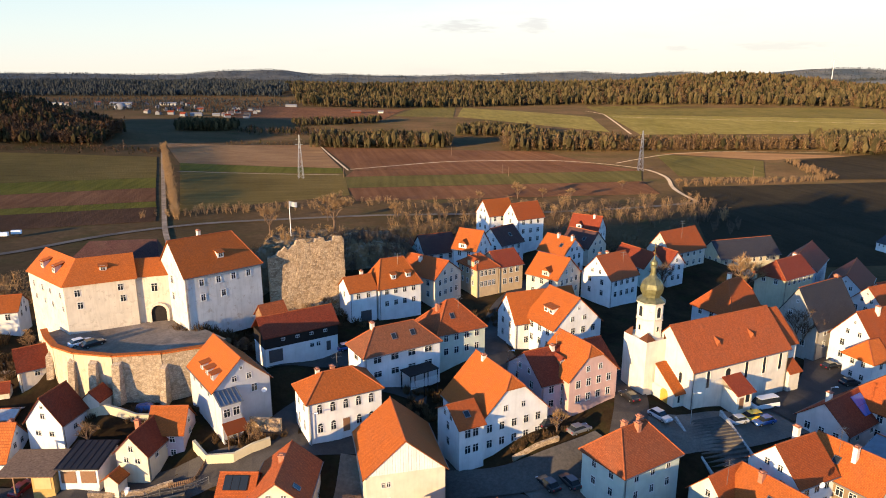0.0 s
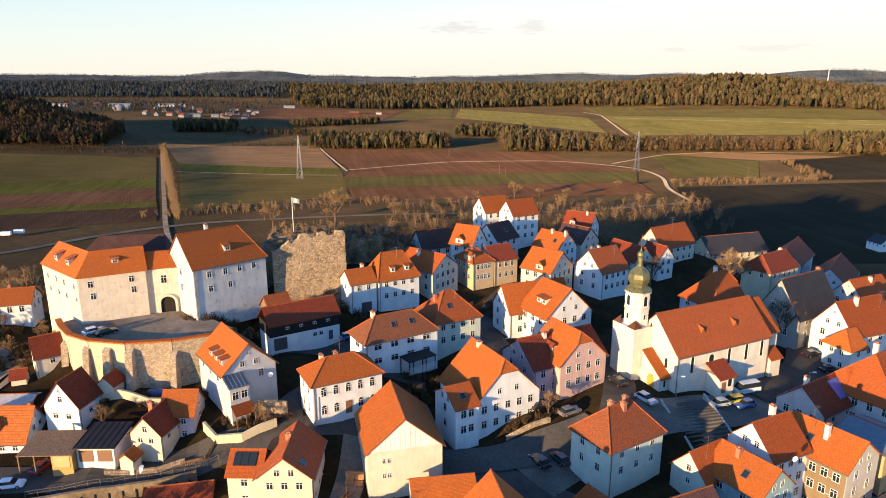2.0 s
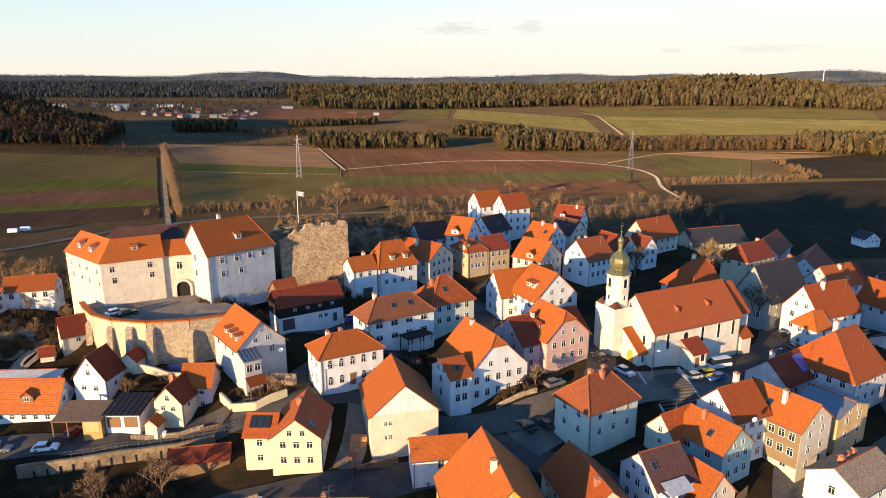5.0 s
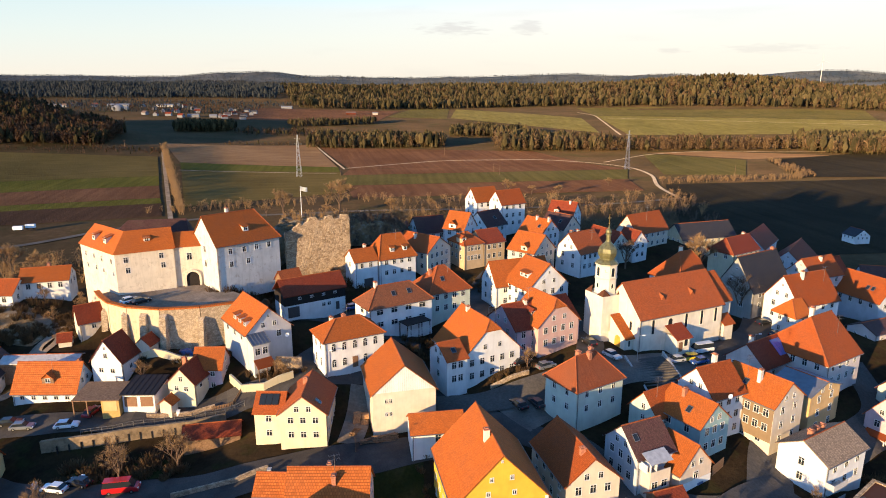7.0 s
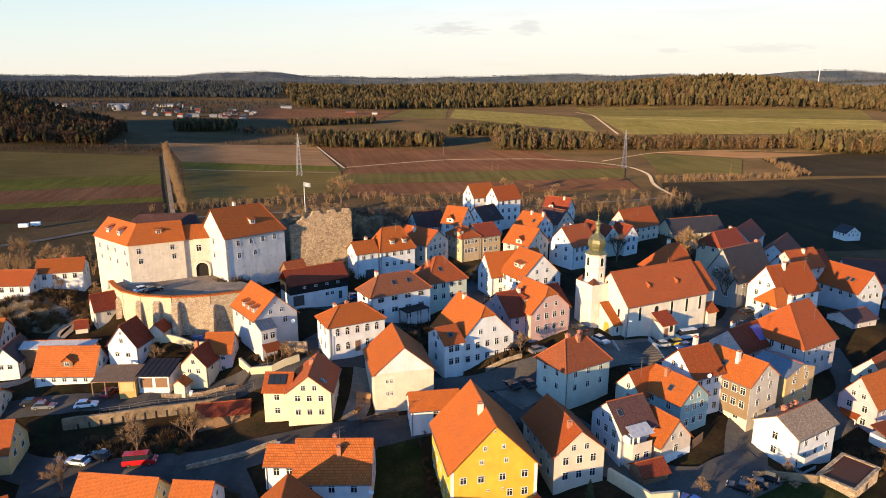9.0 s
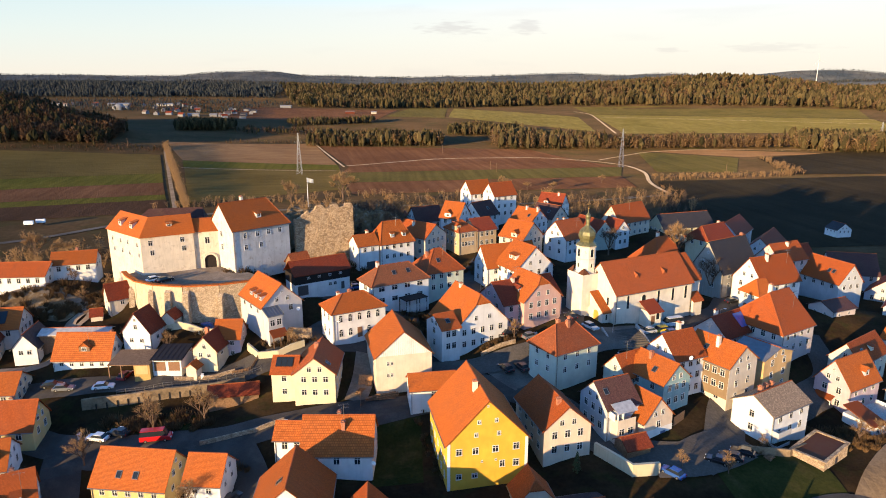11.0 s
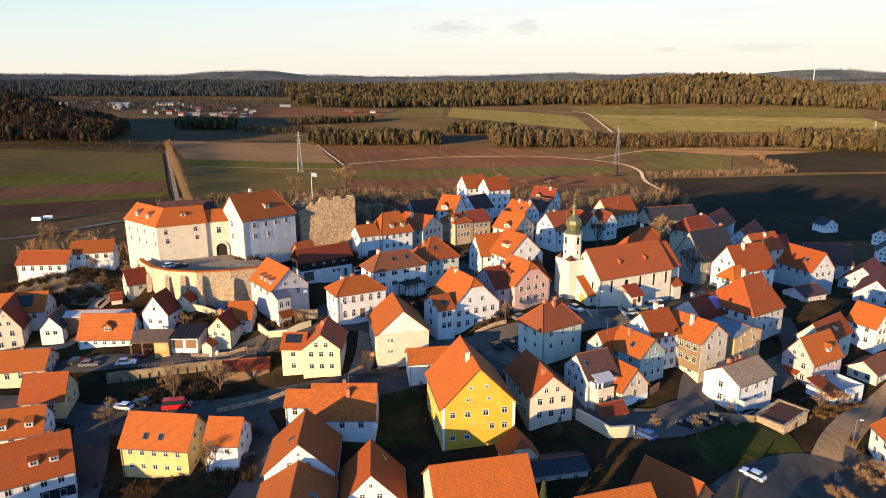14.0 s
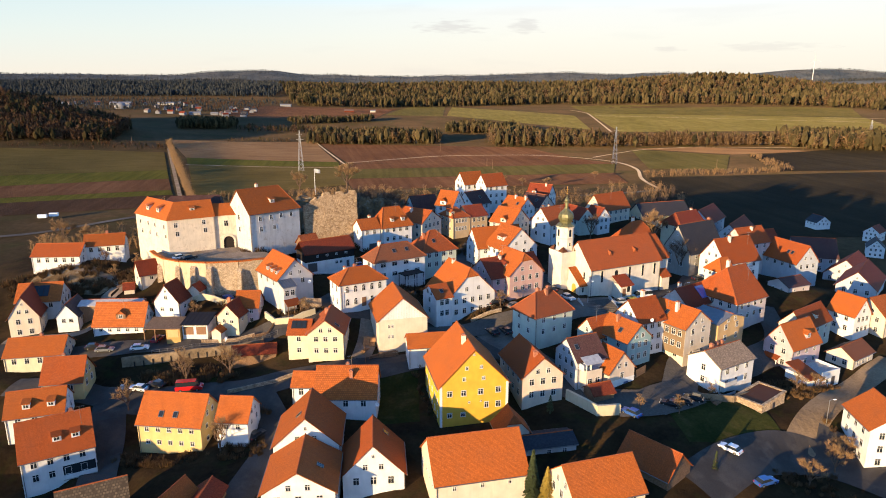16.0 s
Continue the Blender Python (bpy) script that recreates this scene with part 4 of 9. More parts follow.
def roof_shell(L, W, eave, ridge, over=0.45, verge=0.3, thick=0.17, ends=("gable", "gable"), lift=0.1, clip=0.62, inset=1.0):
    """Roof over a wall box of L (along x) by W, with a gable, half_hip or hip at either end. UV in metres."""
    m = (ridge - eave) / (W / 2)
    hw = W / 2 + over
    ze, zr = eave - m * over + lift, ridge + lift
    bm = bmesh.new()
    uvl = bm.loops.layers.uv.new("UVMap")
    pts, caps = {}, []
    for e, kind in zip((-1, 1), ends):
        xe = e * (L / 2 + (over if kind == "hip" else verge))
        if kind == "gable":
            yk, zk, ins = 0.0, zr, 0.0
        elif kind == "half_hip":
            zk = ze + clip * (zr - ze)
            yk, ins = hw * (1 - clip), (zr - zk) / m * 0.75
        else:
            zk, yk, ins = ze, hw, min(hw * inset, L / 2)
        pts[e] = dict(E=(xe, hw, ze), K=(xe, yk, zk), R=(xe - e * ins, 0, zr), kind=kind)
    polys = []
    for s in (-1, 1):
        a, b = pts[-1], pts[1]
        chain = [(a["E"][0], s * a["E"][1], a["E"][2]), (b["E"][0], s * b["E"][1], b["E"][2])]
        if b["kind"] == "half_hip":
            chain.append((b["K"][0], s * b["K"][1], b["K"][2]))
        chain.append(b["R"])
        if (Vector(a["R"]) - Vector(b["R"])).length > 0.05:
            chain.append(a["R"])
        if a["kind"] == "half_hip":
            chain.append((a["K"][0], s * a["K"][1], a["K"][2]))
        polys.append((chain, "side"))
    for e in (-1, 1):
        p = pts[e]
        if p["kind"] != "gable":
            k = p["K"]
            polys.append(([(k[0], -k[1], k[2]), (k[0], k[1], k[2]), p["R"]], "end"))
            caps += [((k[0], -k[1], k[2]), p["R"]), ((k[0], k[1], k[2]), p["R"])]
    caps.append((pts[-1]["R"], pts[1]["R"]))
    vmap = {}

    def vert(p):
        key = tuple(round(c, 4) for c in p)
        if key not in vmap:
            vmap[key] = bm.verts.new(p)
        return vmap[key]
    tops = []
    for chain, kind in polys:
        f = bm.faces.new([vert(p) for p in chain])
        f.normal_update()
        if f.normal.z < 0:
            f.normal_flip()
        tops.append((f, kind))
    low = {v: bm.verts.new(v.co - Vector((0, 0, thick))) for v in list(bm.verts)}
    for f, _ in tops:
        bm.faces.new([low[v] for v in reversed(f.verts)])
    rim = [e for e in bm.edges if len(e.link_faces) == 1 and e.verts[0] in low and e.verts[1] in low]
    for e in rim:
        a, b = e.verts
        bm.faces.new((a, b, low[b], low[a]))
    sl = math.sqrt(1 + m * m)
    for f, kind in tops:
        for lp in f.loops:
            c = lp.vert.co
            lp[uvl].uv = (c.x, (c.z - ze) / m * sl) if kind == "side" else (c.y + 50, (c.z - ze) / m * sl)
    bmesh.ops.recalc_face_normals(bm, faces=bm.faces)
    return bm, caps, dict(m=m, hw=hw, ze=ze, zr=zr, pts=pts)


def cap_bars(bm, caps, r=0.12):
    for a, b in caps:
        a, b = Vector(a), Vector(b)
        if (a - b).length > 0.1:
            tube(bm, a + Vector((0, 0, 0.02)), b + Vector((0, 0, 0.02)), r, r, 6)


def wall_body(L, W, z0, eave, ridge, ends, clip=0.62):
    """Solid walls with their gables, under the roof."""
    bm = bmesh.new()
    sec = {}
    for e, kind in zip((-1, 1), ends):
        x = e * L / 2
        p = [(x, -W / 2, z0), (x, -W / 2, eave)]
        if kind == "gable":
            p += [(x, 0, ridge)]
        elif kind == "half_hip":
            k = clip - 0.02
            zk = eave + k * (ridge - eave)
            p += [(x, -W / 2 * (1 - k), zk), (x, W / 2 * (1 - k), zk)]
        p += [(x, W / 2, eave), (x, W / 2, z0)]
        sec[e] = [bm.verts.new(q) for q in p]
    for e in (-1, 1):
        bm.faces.new(sec[e])
    a, b = sec[-1], sec[1]
    bm.faces.new((a[0], a[1], b[1], b[0]))
    bm.faces.new((a[-1], a[-2], b[-2], b[-1]))
    bm.faces.new((a[0], b[0], b[-1], a[-1]))
    bmesh.ops.recalc_face_normals(bm, faces=bm.faces)
    return bm


SIDES = {"e": (1, 0, 90), "w": (-1, 0, -90), "n": (0, 1, 180), "s": (0, -1, 0)}   # local walls: +x, -x, +y, -y


def wall_pose(side, L, W, u, z):
    """Pose on a wall: u metres from its middle (to the right as one faces it), z above the base; the outside is local -y."""
    nx_, ny_, rz = SIDES[side]
    out = L / 2 if nx_ else W / 2
    p = Matrix.Rotation(radians(rz), 4, "Z") @ Vector((u, -out, 0))
    return Matrix.Translation((p.x, p.y, z)) @ Matrix.Rotation(radians(rz), 4, "Z")


def house(name, label, c, rot, L, W, eave, ridge, base, wall, roof, ends=("gable", "gable"), floors=None, cols=None, attic=True,
          chimneys=(), dormers=(), skylights=(), win=(0.95, 1.35), blank="", arched=False, group="houses of the town", category="house",
          over=0.45, ridgemat="ridge", doors=(), gut=True, plinth=None, storey=2.8, top=1.35, band=None, clip=0.62, inset=1.0):
    """A house: walls, roof, ridge caps, gutters, chimneys, dormers, skylights and windows on the walls that show."""
    root = empty(name, c[0], c[1], base, rot, label, category, group)
    h, r = eave - base, ridge - base
    DIMS[label] = (L, W, h, r)
    part("wall", wall_body(L, W, -3.0, h, r, ends, clip), M[wall], root)
    bm, caps, g = roof_shell(L, W, h, r, over, ends=ends, clip=clip, inset=inset)
    rf = part("roof", bm, M[roof], root)
    bm = bmesh.new()
    cap_bars(bm, caps)
    part("ridge_cap", bm, M[ridgemat], root)
    if gut:
        for s in (-1, 1):
            bm = bmesh.new()
            tube(bm, (-L / 2 - 0.25, s * (g["hw"] + 0.06), g["ze"] - 0.12), (L / 2 + 0.25, s * (g["hw"] + 0.06), g["ze"] - 0.12), 0.09, 0.09, 6)
            part("gutter", bm, M["gutter"], root)
        bm = bmesh.new()
        tube(bm, (-L / 2 + 0.25, -W / 2 - 0.1, -1), (-L / 2 + 0.25, -W / 2 - 0.1, g["ze"] - 0.15), 0.07, 0.07, 6)
        part("downpipe", bm, M["gutter"], root)
    if plinth:
        bm = bmesh.new()
        box(bm, -L / 2 - 0.05, -W / 2 - 0.05, -3, L / 2 + 0.05, W / 2 + 0.05, 0.7)
        part("plinth", bm, M[plinth], root)
    if band:
        bm = bmesh.new()
        box(bm, -L / 2 - 0.04, -W / 2 - 0.04, h - band[0] - 0.12, L / 2 + 0.04, W / 2 + 0.04, h - band[0] + 0.12)
        part("cornice_band", bm, M[band[1]], root)

    def roof_z(x, y):
        z = g["zr"] - g["m"] * abs(y)
        for e in (-1, 1):
            if ends[(e + 1) // 2] == "hip":
                z = min(z, g["ze"] + g["m"] / inset * (L / 2 + over - e * x))
        return z
    for cx, cy, hh, mt in chimneys:
        x, y = cx * L / 2, cy * W / 2
        bm = bmesh.new()
        z1 = roof_z(x, y) + hh
        box(bm, x - 0.32, y - 0.42, roof_z(x, y) - 1.2, x + 0.32, y + 0.42, z1)
        ch = part("chimney", bm, M[mt], root)
        bm = bmesh.new()
        box(bm, x - 0.42, y - 0.52, z1, x + 0.42, y + 0.52, z1 + 0.12)
        box(bm, x - 0.2, y - 0.3, z1 + 0.12, x + 0.2, y + 0.3, z1 + 0.32)
        part("chimney_cap", bm, M["brick_chim"], ch)
    for s, u, v, wd, kind in dormers:
        # s: side -1 or +1, u along the ridge in metres, v how far up the slope (0 to 1)
        x, y = u, s * g["hw"] * (1 - v)
        z = roof_z(x, y)
        hh = 1.25
        dep = hh / g["m"] + (0.5 if kind == "shed" else 0.9)
        bm = bmesh.new()
        f0 = y
        f1 = y - s * dep
        lo_, hi_ = min(f0, f1), max(f0, f1)
        box(bm, x - wd / 2, lo_, z - 0.4, x + wd / 2, hi_, z + hh)
        dm = part("dormer", bm, M[wall] if kind != "wood" else M["wood"], root)
        bm = bmesh.new()
        o = 0.18
        if kind == "shed":
            back = z + hh + 0.55
            p = [(x - wd / 2 - o, f0 + s * 0.3, z + hh), (x + wd / 2 + o, f0 + s * 0.3, z + hh), (x + wd / 2 + o, f1 - s * 1.2, back), (x - wd / 2 - o, f1 - s * 1.2, back)]
            tv = [bm.verts.new(q) for q in p] + [bm.verts.new((q[0], q[1], q[2] - 0.14)) for q in p]
            for q in ((0, 1, 2, 3), (7, 6, 5, 4), (0, 4, 5, 1), (1, 5, 6, 2), (2, 6, 7, 3), (3, 7, 4, 0)):
                bm.faces.new([tv[i] for i in q])
        else:
            hp = wd * 0.45
            for t_ in (-1, 1):
                p = [(x, f0 + s * 0.3, z + hh + hp), (x + t_ * (wd / 2 + o), f0 + s * 0.3, z + hh - 0.1), (x + t_ * (wd / 2 + o), f1 - s * 0.4, z + hh - 0.1), (x, f1 - s * 1.0, z + hh + hp)]
                tv = [bm.verts.new(q) for q in p] + [bm.verts.new((q[0], q[1], q[2] - 0.14)) for q in p]
                for q in ((0, 1, 2, 3), (7, 6, 5, 4), (0, 4, 5, 1), (1, 5, 6, 2), (2, 6, 7, 3), (3, 7, 4, 0)):
                    bm.faces.new([tv[i] for i in q])
            tri = [bm.verts.new((x - wd / 2, f0 + s * 0.01, z + hh)), bm.verts.new((x + wd / 2, f0 + s * 0.01, z + hh)), bm.verts.new((x, f0 + s * 0.01, z + hh + hp - 0.1))]
            bm.faces.new(tri)
        uvl = bm.loops.layers.uv.new("UVMap")
        for f in bm.faces:
            for lp in f.loops:
                lp[uvl].uv = (lp.vert.co.x, lp.vert.co.y)
        bmesh.ops.recalc_face_normals(bm, faces=bm.faces)
        part("dormer_roof", bm, M[roof], dm)
        rz = 0 if s < 0 else 180
        add_window(dm, Matrix.Translation((x, f0, z + hh * 0.52)) @ Matrix.Rotation(radians(rz), 4, "Z"), min(0.9, wd * 0.6), 0.8, surround=0.08)
    for s, u, v in skylights:
        y = s * g["hw"] * (1 - v)
        z = roof_z(u, y)
        ang = math.atan(g["m"])
        tilt = Matrix.Translation((u, y, z + 0.03)) @ Matrix.Rotation(ang * (-s), 4, "X")
        bm = bmesh.new()
        for q in ((-0.5, -0.65, -0.42, 0.65), (0.42, -0.65, 0.5, 0.65), (-0.42, -0.65, 0.42, -0.56), (-0.42, 0.56, 0.42, 0.65)):
            box(bm, q[0], q[1], -0.05, q[2], q[3], 0.1, tilt)
        sk = part("skylight", bm, M["gutter"], root)
        bm = bmesh.new()
        box(bm, -0.42, -0.56, -0.05, 0.42, 0.56, 0.06, tilt)
        part("pane", bm, M["glass"], sk)
    rm = Matrix.Rotation(radians(rot), 2)
    cc = Vector(c)
    nf = floors if floors is not None else max(1, int((h - 0.4) / storey))
    for side, (sx, sy, rz) in SIDES.items():
        if side in blank:
            continue
        nrm = rm @ Vector((sx, sy))
        mid = cc + nrm * (L / 2 if sx else W / 2)
        if nrm.dot((EYE - mid).normalized()) < -0.15:
            continue
        width = W if sx else L
        n = (cols or {}).get(side, max(1, int((width - 0.8) / 2.7)))
        taken = [(u, z, w_) for sd, u, z, w_, h_, _ in doors if sd == side]
        for k in range(nf):
            z = h - top - k * storey
            if z < 0.6:
                continue
            for i in range(n):
                u = (i - (n - 1) / 2) * (width - 1.6) / n
                if any(abs(u - a) < (b_ + win[0]) / 2 + 0.1 and z < 2.6 for a, _, b_ in taken):
                    continue
                add_window(root, wall_pose(side, L, W, u, z), win[0], win[1], arched)
        if sx and attic and ends[(sx + 1) // 2] != "hip" and W > 5.5:
            rise = r - h
            for u in ((-W * 0.13, W * 0.13) if W > 7 else (0,)):
                add_window(root, wall_pose(side, L, W, u, h + rise * 0.24), 0.75, 1.0)
            if rise > 4.2 and ends[(sx + 1) // 2] == "gable":
                add_window(root, wall_pose(side, L, W, 0, h + rise * 0.62), 0.45, 0.6, surround=0.07)
    for side, u, z, w_, h_, mt in doors:
        bm = bmesh.new()
        box(bm, -w_ / 2 - 0.12, -0.06, 0, w_ / 2 + 0.12, 0.02, h_ + 0.12)
        dr = part("door", bm, M["frame"], root)
        dr.matrix_basis = wall_pose(side, L, W, u, z)
        bm = bmesh.new()
        box(bm, -w_ / 2, -0.10, 0, w_ / 2, 0.0, h_)
        part("door_leaf", bm, M[mt], dr)
    return root


# ---- the houses, from the church square outwards ----
house("town_house", "large yellow gabled house with an orange tiled roof", (7.9, 65.1), 101.3, 16.0, 14.1, -2.1, 5.2, -11.0, "yellow", "tile_orange",
      cols={"w": 4, "n": 5}, win=(0.75, 1.05), chimneys=[(-0.25, 0.12, 1.6, "chim_white")], blank="sw")
house("town_house", "peach gabled house with a dark red half-hipped roof", (22.4, 70.0), 105.2, 13.4, 9.1, -3.2, 0.7, -10.0, "peach", "tile_red", ("gable", "gable"),
      cols={"w": 3, "s": 5}, chimneys=[(-0.6, 0.15, 0.9, "brick_chim")])
house("town_house", "sage green three-storey house with a hipped orange roof", (27.7, 88.8), 32.1, 11.7, 8.5, 2.8, 7.0, -5.6, "sage", "tile_russet", ("hip", "hip"),
      cols={"w": 2, "s": 3}, win=(0.8, 1.2), chimneys=[(-0.25, 0.1, 1.0, "brick_chim"), (0.05, -0.15, 1.0, "brick_chim"), (0.3, 0.1, 1.0, "brick_chim")], skylights=[(1, -2.0, 0.5)], inset=0.8)
house("barn", "tall cream barn with a boarded gable and steep orange roof", (-7.8, 91.1), 104.2, 13.4, 11.8, 1.5, 6.6, -7.2, "cream", "tile_orange", floors=0, attic=False, category="barn")
house("town_house", "pale yellow house with a brown tiled gable roof", (-23.9, 84.5), 90.7, 10.7, 8.2, -0.1, 3.2, -7.2, "paleyellow", "tile_worn",
      cols={"w": 3, "s": 3}, win=(0.9, 1.1), chimneys=[(0.1, 0.1, 0.9, "brick_chim")], skylights=[(-1, -3.5, 0.45)])
annex = house("house_annex", "pale yellow annexe with a red roof and solar panel", (-30.4, 84.2), -0.6, 5.1, 6.4, -0.8, 1.5, -7.4, "paleyellow", "tile_red", cols={"s": 1}, win=(0.9, 1.1), attic=False, gut=False)
house("villa", "white villa with arched windows and a hipped orange roof", (-19.0, 103.3), 28.1, 12.9, 7.8, 6.1, 9.0, -1.0, "white", "tile_orange", ("hip", "hip"),
      cols={"s": 5, "w": 2}, win=(0.85, 1.15), arched=True, floors=2, top=1.9, doors=[("s", 0, 0.4, 1.2, 2.4, "door_brown")], chimneys=[(-0.1, 0.15, 0.8, "brick_chim"), (-0.45, 0.5, 1.2, "chim_white")], storey=3.4)
house("town_house", "long white house with a brown hipped roof", (-10.4, 117.6), 31.5, 15.9, 7.5, 8.3, 11.8, 1.0, "white", "tile_brown", ("hip", "hip"),
      cols={"s": 4, "w": 1}, win=(1.5, 1.1), chimneys=[(-0.55, 0.1, 1.2, "chim_white")], skylights=[(-1, -1, 0.55), (-1, 3, 0.55)])
house("town_house", "sage green house with a worn hipped roof", (0.4, 127.9), 29.1, 11.1, 9.3, 8.3, 13.2, 1.0, "sage", "tile_worn", ("hip", "hip"),
      cols={"s": 4}, chimneys=[(-0.5, 0.1, 1.0, "brick_chim")], skylights=[(-1, -1, 0.5)])
house("town_house", "grey gabled house with an orange roof and shed dormers", (-39.6, 108.7), 127.8, 13.3, 9.9, 6.3, 11.0, -1.2, "grey", "tile_orange",
      cols={"w": 2, "n": 3}, dormers=[(1, -4, 0.22, 1.3, "shed"), (1, -1.3, 0.22, 1.3, "shed"), (1, 1.4, 0.22, 1.3, "shed")], floors=1)
# lilac walls: pink front with the neighbour's shadow put into the colour
house("town_house", "pink house with a dark dormered roof slope", (21.6, 115.0), 26.7, 17.0, 11.1, 4.8, 8.9, -1.5, "lilac", "tile_maroon",
      cols={"s": 6, "w": 2}, dormers=[(-1, -2.6, 0.42, 1.3, "wood"), (-1, -0.6, 0.42, 1.3, "wood")], chimneys=[(-0.35, -0.1, 0.8, "chim_white")])
house("house_wing", "salmon pink gabled wing with a half-hipped orange roof", (23.8, 113.6), 119.5, 10.0, 11.1, 5.6, 10.7, -1.5, "pink", "tile_orange", ("half_hip", "gable"),
      cols={"w": 4}, gut=False, clip=0.70)
house("town_house", "white house with red tiled roof and shed dormer", (20.0, 137.6), 20.9, 15.7, 8.7, 7.1, 12.2, 1.0, "white", "tile_orange",
      cols={"s": 4, "w": 2}, dormers=[(-1, -1.0, 0.35, 1.6, "shed")])
house("house_wing", "white gabled wing with an orange roof and dormer", (24.4, 131.7), 118.7, 9.8, 12.2, 8.1, 13.7, 1.0, "white", "tile_orange", ("gable", "gable"),
      cols={"w": 4}, dormers=[(1, -1.3, 0.35, 1.3, "shed"), (1, 0.5, 0.35, 1.3, "shed")], gut=False)
house("town_house", "three-storey white house with an orange half-hipped roof", (8.1, 105.2), 118.1, 12.6, 13.7, 2.6, 9.3, -4.6, "white", "tile_orange", ("half_hip", "gable"),
      cols={"w": 5, "n": 4}, chimneys=[(0.5, 0.05, 0.7, "chim_white")], doors=[("w", 0.8, 0.6, 1.2, 2.2, "door_blue")], clip=0.74)
house("house_wing", "white side wing with a dark red roof slope", (2.0, 97.7), 27.3, 4.5, 7.7, 3.6, 5.9, -4.4, "white", "tile_red", cols={"s": 2, "w": 1}, skylights=[(-1, 0, 0.5)], gut=False)
house("town_house", "cream and ochre house with an orange gabled roof", (60.5, 87.0), 123.1, 11.2, 9.5, 0.7, 4.2, -9.4, "cream", "tile_orange",
      cols={"w": 2, "n": 3}, chimneys=[(-0.1, 0.35, 2.2, "chim_white")], skylights=[(1, 1.5, 0.5)])
house("town_house", "white house with a long red tiled roof", (51.1, 86.9), 25.4, 8.0, 8.5, 1.6, 5.8, -7.2, "white", "tile_red",
      cols={"w": 2, "s": 3}, chimneys=[(0.15, 0.1, 2.0, "chim_white")])
house("town_house", "teal house with a steep orange roof", (45.9, 81.6), 121.8, 9.4, 7.8, -0.9, 2.5, -8.0, "teal", "tile_orange",
      cols={"w": 3, "n": 2}, chimneys=[(0.3, 0.2, 1.2, "brick_chim")], skylights=[(1, -1.0, 0.45)])
house("house_wing", "pale green gabled wing with a red roof", (40.5, 85.0), 31, 7, 6.5, -1.6, 1.9, -8, "sage", "tile_red", cols={"w": 1}, floors=1, win=(0.7, 0.9), gut=False)
# plum tiles carry the shade on this roof
house("town_house", "grey-blue house with a dark roof and glazed loggia", (34.0, 73.4), 24.5, 7.6, 8.2, -2.1, 1.6, -9.2, "greyblue", "tile_plum",
      cols={"w": 3}, skylights=[(-1, -2.5, 0.6)], blank="s")
house("town_house", "cream gabled house with a white rendered ground floor", (41.0, 72.4), 120.1, 6.1, 7.5, -4.8, -0.8, -10.4, "peach", "tile_orange", ("gable", "gable"),
      floors=1, cols={"w": 1}, attic=True)
house("apartment_house", "white apartment house with a shallow grey-brown roof", (67.1, 76.7), 30.9, 11.9, 8.6, -4.7, -2.2, -11.9, "white", "tile_greybrown",
      cols={"w": 1, "s": 3}, attic=False, chimneys=[(-0.05, 0.3, 1.0, "brick_chim"), (0.25, 0.3, 1.0, "brick_chim"), (-0.45, 0.2, 1.0, "brick_chim")])
house("town_house", "ochre house under a low blue-grey metal roof", (73.2, 94.4), 122.3, 8.1, 10.5, -1.5, 0.2, -10.8, "ochre", "metalroof", cols={"s": 3, "w": 2})
house("town_house", "pale pink house with a big hipped red roof", (81.7, 108.8), 31.8, 12.9, 14.8, 0.2, 7.1, -8.2, "lightpink", "tile_red", ("hip", "gable"),
      cols={"s": 4}, chimneys=[(0.0, 0.1, 2.4, "chim_white")], inset=0.7)
house("town_house", "lower house with a red roof carrying solar panels", (70.4, 107.5), 32.9, 11.4, 9.0, -1.5, 2.4, -7.5, "lightpink", "tile_maroon", cols={"s": 2}, chimneys=[(-0.5, 0.2, 1.6, "chim_white")], attic=False)
house("town_house", "white house with a broad red roof and white chimney", (93.0, 134.6), 22.5, 14.1, 10.4, 3.1, 9.3, -4.8, "white", "tile_red",
      cols={"w": 2, "s": 4}, chimneys=[(-0.25, -0.15, 1.6, "chim_white")])
house("house_wing", "low white wing with a hipped orange roof", (87.2, 127.6), 22.5, 5.0, 6.4, 1.4, 4.6, -4.8, "white", "tile_orange", ("hip", "gable"), cols={"w": 2, "s": 1}, win=(0.8, 1.1), gut=False, floors=2)
house("cottage", "white cottage with an orange pantile roof and wooden dormer", (-80.1, 99.9), 0.9, 12.9, 7.5, -4.4, 0.4, -7.4, "white", "pantile",
      cols={"s": 5}, win=(0.8, 0.8), floors=1, chimneys=[(0.85, 0.15, 0.8, "brick_chim")], dormers=[(-1, 0.5, 0.33, 2.4, "wood")])
house("cottage", "white gabled cottage with a dark brown roof", (-68.4, 103.2), 82.0, 6.2, 6.7, 0.6, 5.0, -4.8, "white", "tile_maroon", cols={"w": 2, "s": 1}, win=(0.9, 0.9), floors=1, top=2.2)
house("cottage", "small white house with a black roof", (-96.8, 105.9), 99.6, 8.9, 5.2, -3.9, -0.8, -9.0, "white", "tile_dark", cols={"w": 2}, win=(0.9, 1.0))
house("cottage", "small cream house with a maroon roof", (-50.1, 97.0), 80.6, 7.9, 5.6, -0.9, 2.0, -4.7, "paleyellow", "tile_maroon", cols={"w": 2}, win=(0.8, 0.9), floors=1, chimneys=[(0.2, 0.6, 1.8, "brick_chim")])
